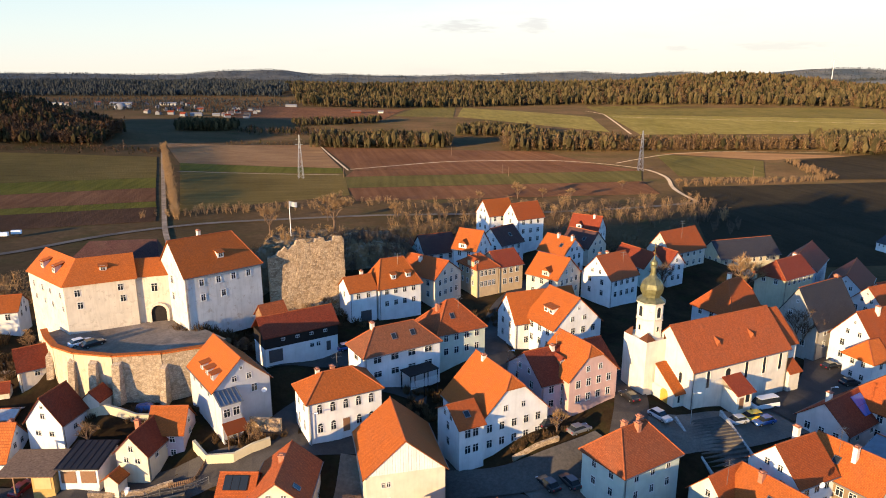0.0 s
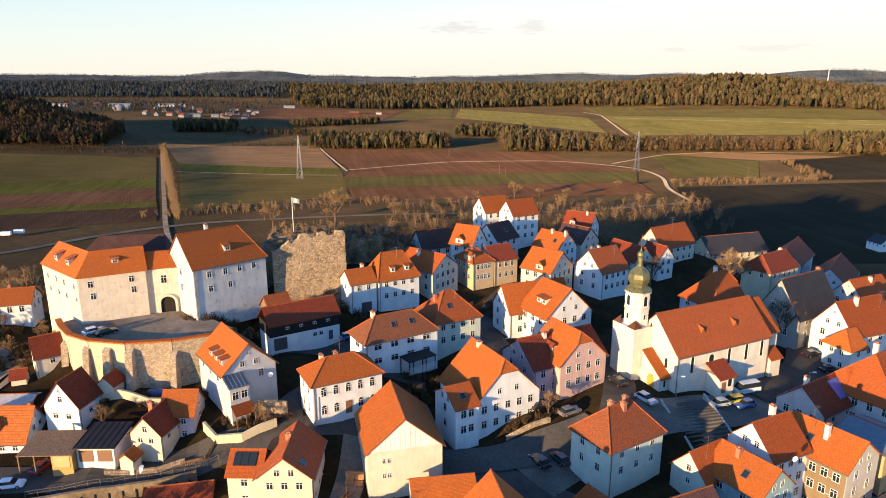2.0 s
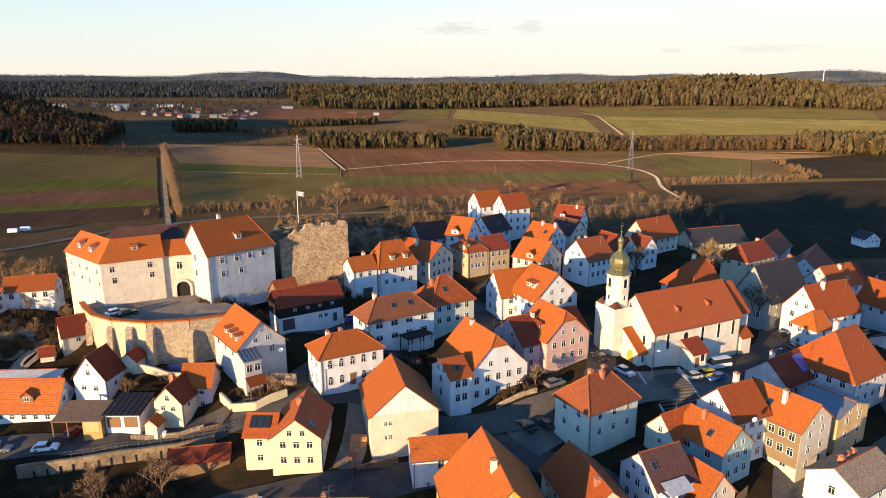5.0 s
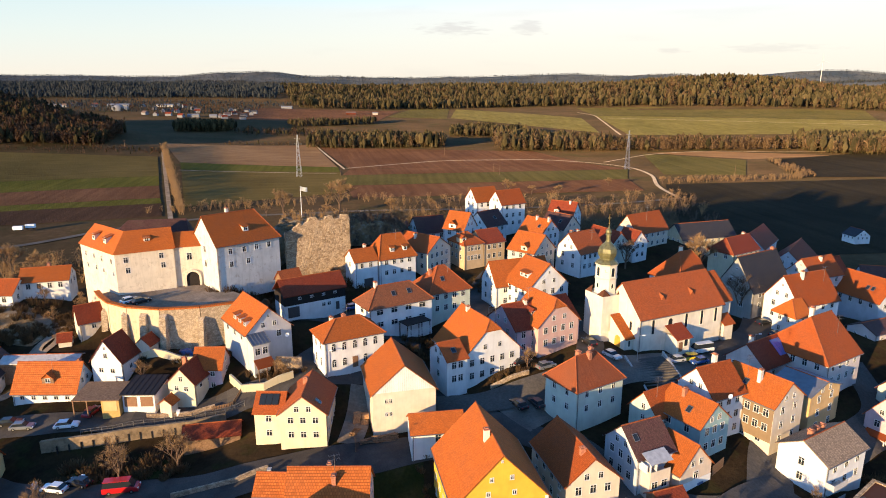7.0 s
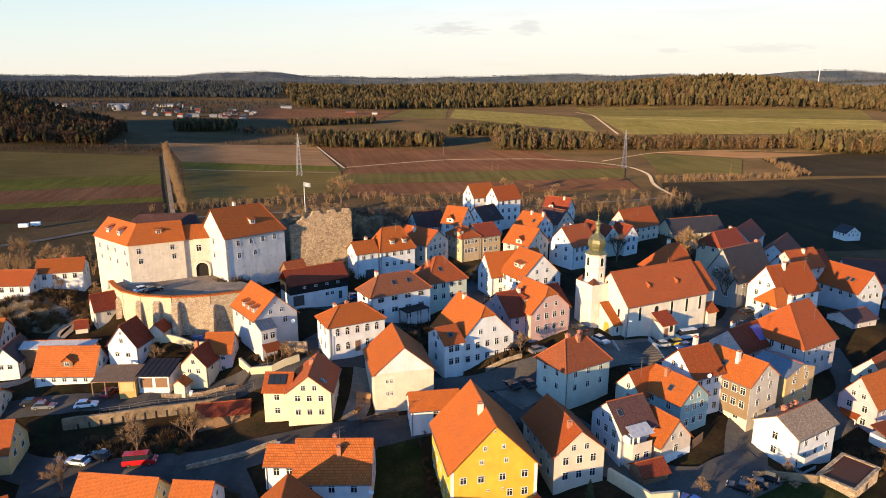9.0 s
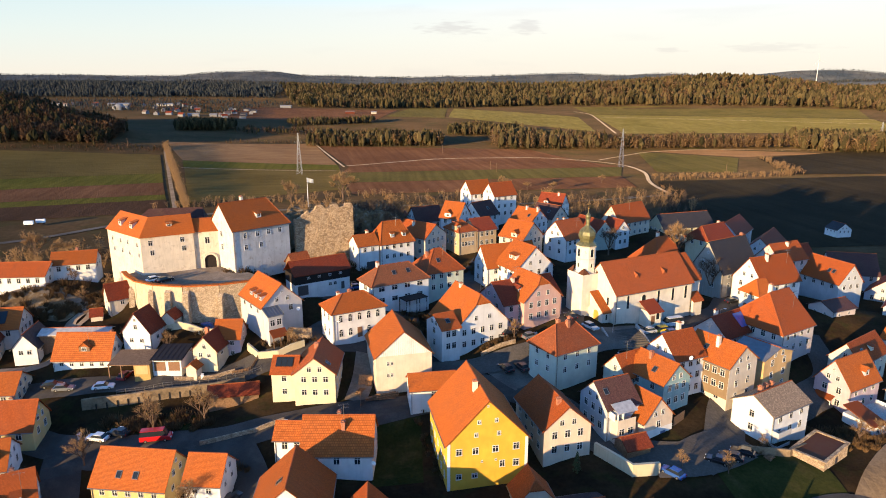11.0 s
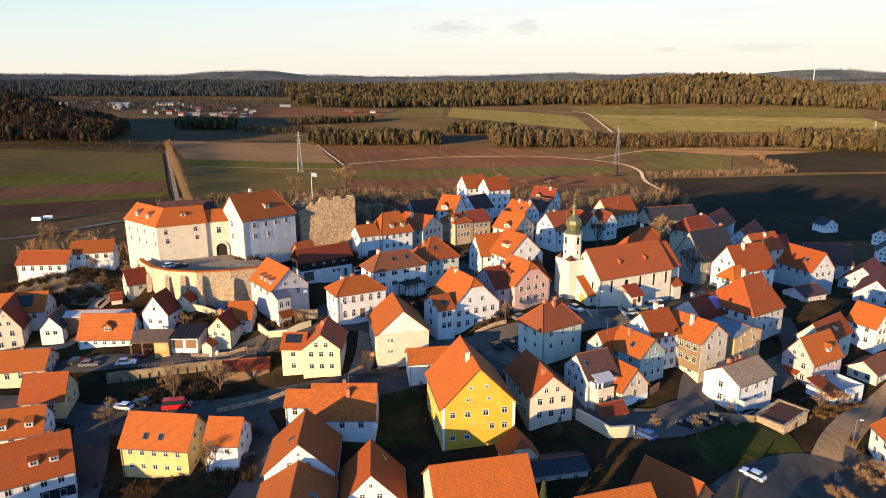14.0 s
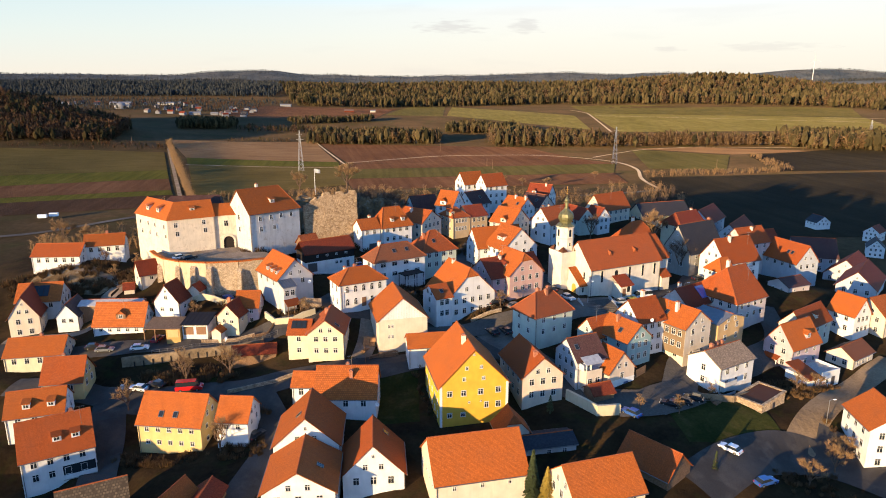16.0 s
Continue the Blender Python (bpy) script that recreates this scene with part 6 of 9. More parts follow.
tv = [bm.verts.new(q) for q in p] + [bm.verts.new((q[0], q[1], q[2] - 0.2)) for q in p]
for q in ((0, 1, 2, 3), (7, 6, 5, 4), (0, 4, 5, 1), (1, 5, 6, 2), (2, 6, 7, 3), (3, 7, 4, 0)):
    bm.faces.new([tv[i] for i in q])
for f in bm.faces:
    for lp in f.loops:
        lp[uvl].uv = (lp.vert.co.x, lp.vert.co.y * 1.2)
bmesh.ops.recalc_face_normals(bm, faces=bm.faces)
part("sacristy_roof", bm, M["tile_red"], sac)
# south porch
bm = bmesh.new()
box(bm, -4.6, -Wc / 2 - 3.4, -4, -0.8, -Wc / 2, 3.0)
porch = part("porch", bm, M["church"], church)
bm = bmesh.new()
uvl = bm.loops.layers.uv.new("UVMap")
yy, zz = -Wc / 2 - 3.9, 3.0
p = [(-5.1, yy, zz - 0.2), (-0.3, yy, zz - 0.2), (-0.3, -Wc / 2, 5.0), (-5.1, -Wc / 2, 5.0)]
tv = [bm.verts.new(q) for q in p] + [bm.verts.new((q[0], q[1], q[2] - 0.2)) for q in p]
for q in ((0, 1, 2, 3), (7, 6, 5, 4), (0, 4, 5, 1), (1, 5, 6, 2), (2, 6, 7, 3), (3, 7, 4, 0)):
    bm.faces.new([tv[i] for i in q])
for f in bm.faces:
    for lp in f.loops:
        lp[uvl].uv = (lp.vert.co.x, lp.vert.co.y * 1.2)
part("porch_roof", bm, M["tile_maroon"], porch)
tall_window(porch, Matrix.Translation((-1.9, -Wc / 2 - 3.4, 0.8)), 1.0, 1.7)
bm = bmesh.new()
box(bm, -4.0, -Wc / 2 - 3.46, -0.3, -2.9, -Wc / 2 - 3.3, 1.9)
part("door", bm, M["door_brown"], porch)
# west annexe with a lean-to roof and ochre door
bm = bmesh.new()
box(bm, -Lc / 2 - 2.5, -4.6, -4, -Lc / 2, 0.8, 3.0)
ann = part("annexe", bm, M["church"], church)
bm = bmesh.new()
uvl = bm.loops.layers.uv.new("UVMap")
p = [(-Lc / 2 - 2.6, -5.1, 2.9), (-Lc / 2 + 0.0, -5.1, 2.9), (-Lc / 2 + 0.0, 0.4, 7.0), (-Lc / 2 - 2.6, 0.4, 7.0)]
tv = [bm.verts.new(q) for q in p] + [bm.verts.new((q[0], q[1], q[2] - 0.25)) for q in p]
for q in ((0, 1, 2, 3), (7, 6, 5, 4), (0, 4, 5, 1), (1, 5, 6, 2), (2, 6, 7, 3), (3, 7, 4, 0)):
    bm.faces.new([tv[i] for i in q])
for f in bm.faces:
    for lp in f.loops:
        lp[uvl].uv = (lp.vert.co.x, lp.vert.co.y * 1.3)
part("annexe_roof", bm, M["tile_orange"], ann)
bm = bmesh.new()
tv = [bm.verts.new(q) for q in ((-Lc / 2 - 2.5, -4.6, 2.9), (-Lc / 2 - 2.5, 0.4, 2.9), (-Lc / 2 - 2.5, 0.4, 6.8), (-Lc / 2 - 0.1, -4.6, 2.9), (-Lc / 2 - 0.1, 0.4, 2.9), (-Lc / 2 - 0.1, 0.4, 6.8))]
for q in ((0, 1, 2), (5, 4, 3), (0, 3, 4, 1), (1, 4, 5, 2), (2, 5, 3, 0)):
    bm.faces.new([tv[i] for i in q])
bmesh.ops.recalc_face_normals(bm, faces=bm.faces)
part("annexe_gable", bm, M["church"], ann)
tall_window(ann, Matrix.Translation((-Lc / 2 - 1.2, -4.6, 0.9)), 0.5, 1.4)
bm = bmesh.new()
pts = [(-0.9, 0), (0.9, 0)] + [(math.cos(math.pi * i / 8) * 0.9, 1.9 + math.sin(math.pi * i / 8) * 0.9) for i in range(9)]
a = [bm.verts.new((x, -0.08, z)) for x, z in pts]
b = [bm.verts.new((x, 0.1, z)) for x, z in pts]
bm.faces.new(a)
for i in range(len(pts)):
    j = (i + 1) % len(pts)
    bm.faces.new((a[i], b[i], b[j], a[j]))
dr = part("door", bm, M["door_yellow"], ann, "ochre yellow arched church door")
dr.matrix_basis = Matrix.Translation((-Lc / 2 - 2.5, -2.3, 0.2)) @ Matrix.Rotation(radians(-90), 4, "Z")
# tower: square below, eight-sided above, onion dome
TX, TY = -Lc / 2 - 1.6, 3.9
bm = bmesh.new()
box(bm, TX - 3.1, TY - 3.1, -4, TX + 3.1, TY + 3.1, 11.2)
tower = part("tower", bm, M["church"], church)
bm = bmesh.new()
lathe(bm, [(2.45, 11.0), (2.45, 18.0)], 8, TX, TY)
upper = part("tower_octagon", bm, M["church"], tower)
bm = bmesh.new()
lathe(bm, [(2.6, 14.6), (2.6, 14.9)], 8, TX, TY)
part("cornice", bm, M["cream"], upper)
bm = bmesh.new()
lathe(bm, [(2.65, 17.8), (2.8, 18.1)], 8, TX, TY)
part("cornice", bm, M["cream"], upper)
for sx in (-1, 1):
    for sy in (-1, 1):
        bm = bmesh.new()
        c0 = (TX + sx * 3.1, TY + sy * 3.1)
        q = [bm.verts.new((c0[0], c0[1], 11.2)), bm.verts.new((c0[0] - sx * 2.2, c0[1], 11.2)), bm.verts.new((c0[0], c0[1] - sy * 2.2, 11.2)), bm.verts.new((TX + sx * 2.0, TY + sy * 2.0, 12.6))]
        bm.faces.new((q[0], q[1], q[3]))
        bm.faces.new((q[0], q[3], q[2]))
        bm.faces.new((q[0], q[2], q[1]))
        bmesh.ops.recalc_face_normals(bm, faces=bm.faces)
        part("corner_roof", bm, M["tile_brown"], tower)
def up(profile, r=0.71, k=0.77):
    return [(a_ * r, 18.1 + (z_ - 18.1) * k) for a_, z_ in profile]


bm = bmesh.new()
lathe(bm, up([(3.9, 18.1), (3.3, 18.6), (2.4, 19.2), (2.45, 19.7), (2.95, 20.5), (3.15, 21.4), (2.85, 22.5), (2.0, 23.4), (1.2, 24.0), (0.85, 24.5), (0.8, 24.7)]), 8, TX, TY)
onion = part("onion_dome", bm, M["copper"], tower, "green-gold weathered copper onion dome")
bm = bmesh.new()
lathe(bm, up([(0.72, 24.6), (0.72, 26.3), (0.95, 26.4)]), 8, TX, TY)
part("lantern", bm, M["copper"], tower)
bm = bmesh.new()
lathe(bm, up([(0.95, 26.4), (0.75, 26.7), (1.0, 27.2), (0.85, 27.8), (0.35, 28.3), (0.12, 28.8), (0.08, 29.4)]), 12, TX, TY)
part("small_onion", bm, M["copper"], tower)
bm = bmesh.new()
lathe(bm, up([(0.07, 29.3), (0.07, 29.6), (0.24, 29.7), (0.24, 29.9), (0.06, 30.0), (0.06, 32.4)]), 8, TX, TY)
box(bm, TX - 0.45, TY - 0.05, 28.2, TX + 0.45, TY + 0.05, 28.35)
part("cross", bm, M["gold"], tower)
for k in range(8):
    ang = 360 / 8 * k
    m8 = Matrix.Translation((TX, TY, 0)) @ Matrix.Rotation(radians(ang), 4, "Z") @ Matrix.Translation((0, -2.45 * math.cos(math.pi / 8), 15.3))
    if k % 2 == 0:
        tall_window(upper, m8, 0.8, 2.0)
    else:
        bm = bmesh.new()
        tube(bm, (0, 0.02, 1.1), (0, -0.08, 1.1), 0.75, 0.75, 16)
        ck = part("clock_face", bm, M["greyblue"], upper)
        ck.matrix_basis = m8
        bm = bmesh.new()
        box(bm, -0.03, -0.12, 1.1, 0.03, -0.09, 1.7)
        box(bm, -0.03, -0.12, 1.07, 0.45, -0.09, 1.13)
        part("clock_pointers", bm, M["gold"], ck)
    m9 = Matrix.Translation((TX, TY, 0)) @ Matrix.Rotation(radians(ang), 4, "Z") @ Matrix.Translation((0, -2.45 * math.cos(math.pi / 8), 12.6))
    if k % 2 == 0:
        tall_window(upper, m9, 0.5, 1.0)

# ---- castle ----
castle = empty("castle", -70, 127, 7.2, 0, "old white castle with weathered plaster and orange tiled roofs", "castle")


def castle_block(name, ring, eave, ridge_pts, mat, roofmat, faces_):
    """Walls over a ring of (x, y), and a roof of planes over the eaves ring plus ridge points. Heights are absolute."""
    bm = bmesh.new()
    prism(bm, [(x + 70, y - 127) for x, y in ring], -12, eave - 7.2)
    w_ = part("wall", bm, mat, castle)
    w_["label"] = name
    cx = sum(p[0] for p in ring) / len(ring)
    cy = sum(p[1] for p in ring) / len(ring)
    bm = bmesh.new()
    uvl = bm.loops.layers.uv.new("UVMap")
    pts = []
    for x, y in ring:
        d = math.hypot(x - cx, y - cy)
        k = 1 + 0.6 / d
        pts.append(bm.verts.new((cx + (x - cx) * k + 70, cy + (y - cy) * k - 127, eave - 7.2 - 0.25)))
    top_ = [bm.verts.new((x + 70, y - 127, z - 7.2)) for x, y, z in ridge_pts]
    allv = pts + top_
    for f in faces_:
        bm.faces.new([allv[i] for i in f])
    bm.faces.new(pts[::-1])
    for f in bm.faces:
        f.normal_update()
        e = (f.verts[1].co - f.verts[0].co)
        e.z = 0
        e = e.normalized() if e.length > 0 else Vector((1, 0, 0))
        for lp in f.loops:
            d = lp.vert.co - f.verts[0].co
            u = d.dot(e)
            lp[uvl].uv = (u, (d - e * u).length)
    bmesh.ops.recalc_face_normals(bm, faces=bm.faces)
    r_ = part("roof", bm, roofmat, castle)
    return w_, r_


# west wing: bent round the courtyard
castle_block("west wing walls of white weathered plaster", [(-89.9, 133.9), (-76.1, 122.8), (-64.6, 128.9), (-68.4, 136.3), (-75.2, 132.6), (-84.7, 140.3)], 17.5,
             [(-87.2, 137.0, 21.8), (-75.6, 127.7, 21.8), (-66.3, 132.7, 21.8)], M["oldplaster"], M["tile_orange"],
             [(0, 1, 7, 6), (1, 2, 8, 7), (2, 3, 8), (3, 4, 7, 8), (4, 5, 6, 7), (5, 0, 6)])
# gate wing, lower
castle_block("gate wing walls", [(-64.9, 129.6), (-57.0, 132.0), (-60.0, 138.4), (-67.4, 136.2)], 17.5,
             [(-66.2, 132.9, 20.4), (-58.5, 135.2, 20.4)], M["oldplaster"], M["tile_orange"],
             [(0, 1, 5, 4), (1, 2, 5), (2, 3, 4, 5), (3, 0, 4)])
# north wing: long roof in plum tiles, the west wing's shade in their colour
castle_block("north wing walls", [(-90, 146), (-69, 149.5), (-71, 159.5), (-93, 157)], 14.2,
             [(-86, 151.8, 19.4), (-71.0, 154.7, 19.4)], M["oldplaster"], M["tile_plum"],
             [(0, 1, 5, 4), (1, 2, 5), (2, 3, 4, 5), (3, 0, 4)])
# keep: tall gabled block
keep = house("castle_keep", "tall gabled castle block with weathered grey plaster and red roof", (-51.3, 135.6), 43.5, 16.7, 13.1, 18.7, 24.9, 7.4, "oldplaster2", "tile_orange", ("gable", "hip"), inset=0.5,
             blank="s", cols={"w": 1}, floors=2, storey=3.6, attic=False, chimneys=[(-0.2, 0.1, 1.6, "chim_white")], dormers=[(-1, 0.5, 0.35, 1.4, "shed")], group="castle blocks", category="castle", win=(1.0, 1.5), top=1.9)


def wall_window(parent, p0, p1, t_, z, w=0.9, h=1.3):
    """A window on a wall that runs from p0 to p1, outside on its right-hand side."""
    x, y = p0[0] + (p1[0] - p0[0]) * t_, p0[1] + (p1[1] - p0[1]) * t_
    ang = math.atan2(p1[1] - p0[1], p1[0] - p0[0])
    add_window(parent, Matrix.Translation((x + 70, y - 127, z - 7.2)) @ Matrix.Rotation(ang, 4, "Z"), w, h)


for t_, z in ((0.18, 15.6), (0.2, 13.0), (0.78, 15.8), (0.8, 13.4)):
    wall_window(castle, (-76.1, 122.8), (-64.6, 128.9), t_, z)
for t_ in (0.15, 0.4, 0.62, 0.9):
    wall_window(castle, (-89.9, 133.9), (-76.1, 122.8), t_, 15.2, 0.7, 1.2)
    wall_window(castle, (-89.9, 133.9), (-76.1, 122.8), t_ + 0.03, 12.4, 0.7, 1.1)
wall_window(castle, (-64.9, 129.6), (-57.0, 132.0), 0.42, 14.8, 1.1, 1.7)
for x, y, a_ in ((-84.6, 131.8, -39), (-80.0, 128.0, -39), (-70.6, 128.3, 28)):
    m_ = Matrix.Translation((x + 70, y - 127, 12.2)) @ Matrix.Rotation(radians(a_), 4, "Z")
    bm = bmesh.new()
    box(bm, -0.7, -0.6, -0.6, 0.7, 1.4, 0.9, m_)
    dm = part("dormer", bm, M["oldplaster"], castle)
    bm = bmesh.new()
    tv = [bm.verts.new(m_ @ Vector(q)) for q in ((-0.9, -0.9, 0.8), (0.9, -0.9, 0.8), (0.9, 2.2, 1.6), (-0.9, 2.2, 1.6))]
    tw = [bm.verts.new(v.co - Vector((0, 0, 0.15))) for v in tv]
    for q in ((0, 1, 2, 3),):
        bm.faces.new([tv[i] for i in q])
        bm.faces.new([tw[i] for i in reversed(q)])
    for i in range(4):
        bm.faces.new((tv[i], tw[i], tw[(i + 1) % 4], tv[(i + 1) % 4]))
    uvl = bm.loops.layers.uv.new("UVMap")
    for f in bm.faces:
        for lp in f.loops:
            lp[uvl].uv = (lp.vert.co.x, lp.vert.co.y)
    part("dormer_roof", bm, M["tile_orange"], dm)
    add_window(dm, m_ @ Matrix.Translation((0, -0.6, 0.25)), 0.8, 0.7, surround=0.08)
kL, kW, kh, _ = DIMS[keep["label"]]
for u, z in ((-4.9, -1.9), (-1.3, -1.9), (2.0, -1.8), (5.4, -1.8), (-4.8, -5.1), (-0.4, -5.0)):
    add_window(keep, wall_pose("s", kL, kW, u, kh + z), 0.85, 1.3, surround=0.16)
# gate: arched surround, and a flat black sheet for the shade in the passage
ga = math.atan2(2.4, 7.9)
gm = Matrix.Translation((-61.2 + 70, 130.75 - 127, 0)) @ Matrix.Rotation(ga, 4, "Z")
bm = bmesh.new()
pts = [(-1.5, 0), (1.5, 0)] + [(math.cos(math.pi * i / 10) * 1.5, 2.2 + math.sin(math.pi * i / 10) * 1.5) for i in range(11)]
out = [(-2.0, 0), (2.0, 0)] + [(math.cos(math.pi * i / 10) * 2.0, 2.2 + math.sin(math.pi * i / 10) * 2.0) for i in range(11)]
a = [bm.verts.new((x, -0.5, z)) for x, z in out]
b = [bm.verts.new((x, -0.5, z)) for x, z in pts]
c2 = [bm.verts.new((x, 0.4, z)) for x, z in pts]
d2 = [bm.verts.new((x, 0.1, z)) for x, z in out]
n = len(pts)
for i in range(1, n):
    j = (i + 1) % n
    bm.faces.new((a[i], a[j], b[j], b[i]))
    bm.faces.new((b[i], b[j], c2[j], c2[i]))
    bm.faces.new((a[i], d2[i], d2[j], a[j]))
gate = part("gate_arch", bm, M["oldplaster"], castle, "arched stone gateway")
gate.matrix_basis = gm
bm = bmesh.new()
bm.faces.new([bm.verts.new((x, -0.08, z)) for x, z in pts])
part("gate_leaf", bm, M["wood_black"], gate)

# terrace before the castle, held by a bent retaining wall with an orange coping and buttresses
rim_pts = [(-81.5, 123.5), (-78.6, 119.6), (-74.5, 115.2), (-69.0, 112.2), (-61.3, 110.8), (-53.0, 112.2), (-45.6, 115.6)]
bm = bmesh.new()
prism(bm, rim_pts + [(-44, 121), (-50, 126), (-58, 134), (-66, 132), (-78, 128)], -3, 7.25)
tagged(obj("pavement", bm, M["yard"]), "grey worn castle forecourt", "pavement", kind="structure")
rw_ = empty("retaining_wall", -62, 112, 0, 0, "curved rubble retaining wall with an orange tiled coping", "wall", kind="structure")
bm = bmesh.new()
bp = bmesh.new()
bc = bmesh.new()
for (x0, y0), (x1, y1) in zip(rim_pts, rim_pts[1:]):
    ln_ = math.hypot(x1 - x0, y1 - y0)
    nx_, ny_ = (y1 - y0) / ln_, -(x1 - x0) / ln_
    q = [(x0 - nx_ * 0.3, y0 - ny_ * 0.3), (x0 + nx_ * 0.5, y0 + ny_ * 0.5), (x1 + nx_ * 0.5, y1 + ny_ * 0.5), (x1 - nx_ * 0.3, y1 - ny_ * 0.3)]
    prism(bp if x0 + x1 < -122 else bm, [(x + 62, y - 112) for x, y in q], -6, 8.0)
    q = [(x0 - nx_ * 0.5, y0 - ny_ * 0.5), (x0 + nx_ * 0.75, y0 + ny_ * 0.75), (x1 + nx_ * 0.75, y1 + ny_ * 0.75), (x1 - nx_ * 0.5, y1 - ny_ * 0.5)]
    prism(bc, [(x + 62, y - 112) for x, y in q], 8.0, 8.3)
bmesh.ops.recalc_face_normals(bm, faces=bm.faces)
part("wall", bm, M["stone_pale"], rw_)
bmesh.ops.recalc_face_normals(bp, faces=bp.faces)
part("plastered_wall", bp, M["lime_render"], rw_, "cream lime render, patched and stained")
uvl = bc.loops.layers.uv.new("UVMap")
for f in bc.faces:
    for lp in f.loops:
        lp[uvl].uv = (lp.vert.co.x, lp.vert.co.y)
part("coping", bc, M["tile_orange"], rw_, "orange tiled coping")
for x, y, w_, hgt in ((-76.4, 116.6, 1.4, 5.6), (-69.6, 112.0, 1.2, 6.4), (-65.0, 110.8, 1.4, 6.6), (-60.4, 110.2, 1.4, 6.6), (-52.6, 111.6, 1.2, 5.4)):
    bm = bmesh.new()
    tv = [bm.verts.new(q) for q in ((-w_ / 2, -2.6, -6), (w_ / 2, -2.6, -6), (w_ / 2, 0.5, -6), (-w_ / 2, 0.5, -6), (-w_ / 2, -0.8, hgt), (w_ / 2, -0.8, hgt), (w_ / 2, 0.5, hgt + 0.6), (-w_ / 2, 0.5, hgt + 0.6))]
    for f in ((3, 2, 1, 0), (4, 5, 6, 7), (0, 1, 5, 4), (1, 2, 6, 5), (2, 3, 7, 6), (3, 0, 4, 7)):
        bm.faces.new([tv[i] for i in f])
    bt = part("buttress", bm, M["stone_pale"], rw_)
    bt.location = (x + 62, y - 112, 0)

# ruined curtain wall with a broken top
ruin = empty("ruin_wall", -32.4, 144.2, 8.0, 25, "tall ruined castle wall of pale rubble with a broken top", "ruin")
bm = bmesh.new()
rng = random.Random(5)
N, K = 40, 34
front, back = [], []
for i in range(N + 1):
    u = -8.6 + 17.2 * i / N
    top_ = 13.7 - 2.9 * smooth((-u - 1) / 8) + (0.4 if (i // 5) % 2 else -0.5) * (1 if i > 8 else 0.4) + rng.uniform(-0.12, 0.12)
    col = []
    for k in range(K + 1):
        z = -6 + (top_ + 6) * k / K
        col.append(bm.verts.new((u + (rng.uniform(-0.1, 0.1) if k < K else 0), -0.9 - 0.9 * (1 - k / K) + rng.uniform(-0.03, 0.03) - 0.14 * noise.noise(Vector((u / 2.2, z / 1.6, 4))), z + (rng.uniform(-0.12, 0.12) if 0 < k < K else 0))))
    front.append(col)
    back.append([bm.verts.new((u, 0.9, -6 + (top_ - 0.3 + 6) * k / K)) for k in range(K + 1)])
for i in range(N):
    for k in range(K):
        bm.faces.new((front[i][k], front[i + 1][k], front[i + 1][k + 1], front[i][k + 1]))
        bm.faces.new((back[i][k], back[i][k + 1], back[i + 1][k + 1], back[i + 1][k]))
    bm.faces.new((front[i][K], front[i + 1][K], back[i + 1][K], back[i][K]))
for i in (0, N):
    for k in range(K):
        bm.faces.new((front[i][k], front[i][k + 1], back[i][k + 1], back[i][k]))
bmesh.ops.recalc_face_normals(bm, faces=bm.faces)
part("masonry", bm, M["stone"], ruin)

# crag behind the ruin: steep towards the town, grassy on top
def crag_z(x, y):
    u, v = (x + 52) / 56, (y - 151 - 0.26 * (x + 52)) / 40
    g0 = ground_at(x, y) - 0.8
    if not (0 < u < 1 and 0 < v < 1):
        return g0
    prof = smooth(u / 0.1) * smooth((0.92 - u) / 0.34) * smooth(v / 0.10) * smooth((1 - v) / 0.55)
    rough_ = 0.9 * noise.noise(Vector((x / 6, y / 6, 0))) + 0.6 * noise.noise(Vector((x / 1.8, y / 1.8, 3)))
    return g0 + prof * (17.2 - 2.0 * u + rough_ - g0)


bm = bmesh.new()
nu, nv = 84, 50
grid = []
for j in range(nv + 1):
    row = []
    for i in range(nu + 1):
        x = -52 + 56 * i / nu
        y = 151 + 0.26 * (x + 52) + 40 * j / nv
        row.append(bm.verts.new((x, y, crag_z(x, y))))
    grid.append(row)
for j in range(nv):
    for i in range(nu):
        bm.faces.new((grid[j][i], grid[j][i + 1], grid[j + 1][i + 1], grid[j + 1][i]))
tagged(obj("rock", bm, M["crag"]), "dark limestone crag with dry grass behind the ruin", "rock", kind="structure")


# ---- trees and shrubs ----
def grow(bm, p, d, length, r, depth, rng, tips):
    """Limbs that fork and thin out; the last ones are noted as tips."""
    q = p + d * length
    tube(bm, p, q, r, r * 0.62, 5 if depth > 1 else 4)
    if depth == 0:
        tips.append((q, d))
        return
    for _ in range(3 if depth > 1 else 3):
        side = Vector((rng.uniform(-1, 1), rng.uniform(-1, 1), rng.uniform(-0.15, 0.75)))
        nd = (d * 0.9 + side * 0.75).normalized()
        grow(bm, p + d * length * rng.uniform(0.6, 1.0), nd, length * rng.uniform(0.6, 0.82), r * 0.55, depth - 1, rng, tips)


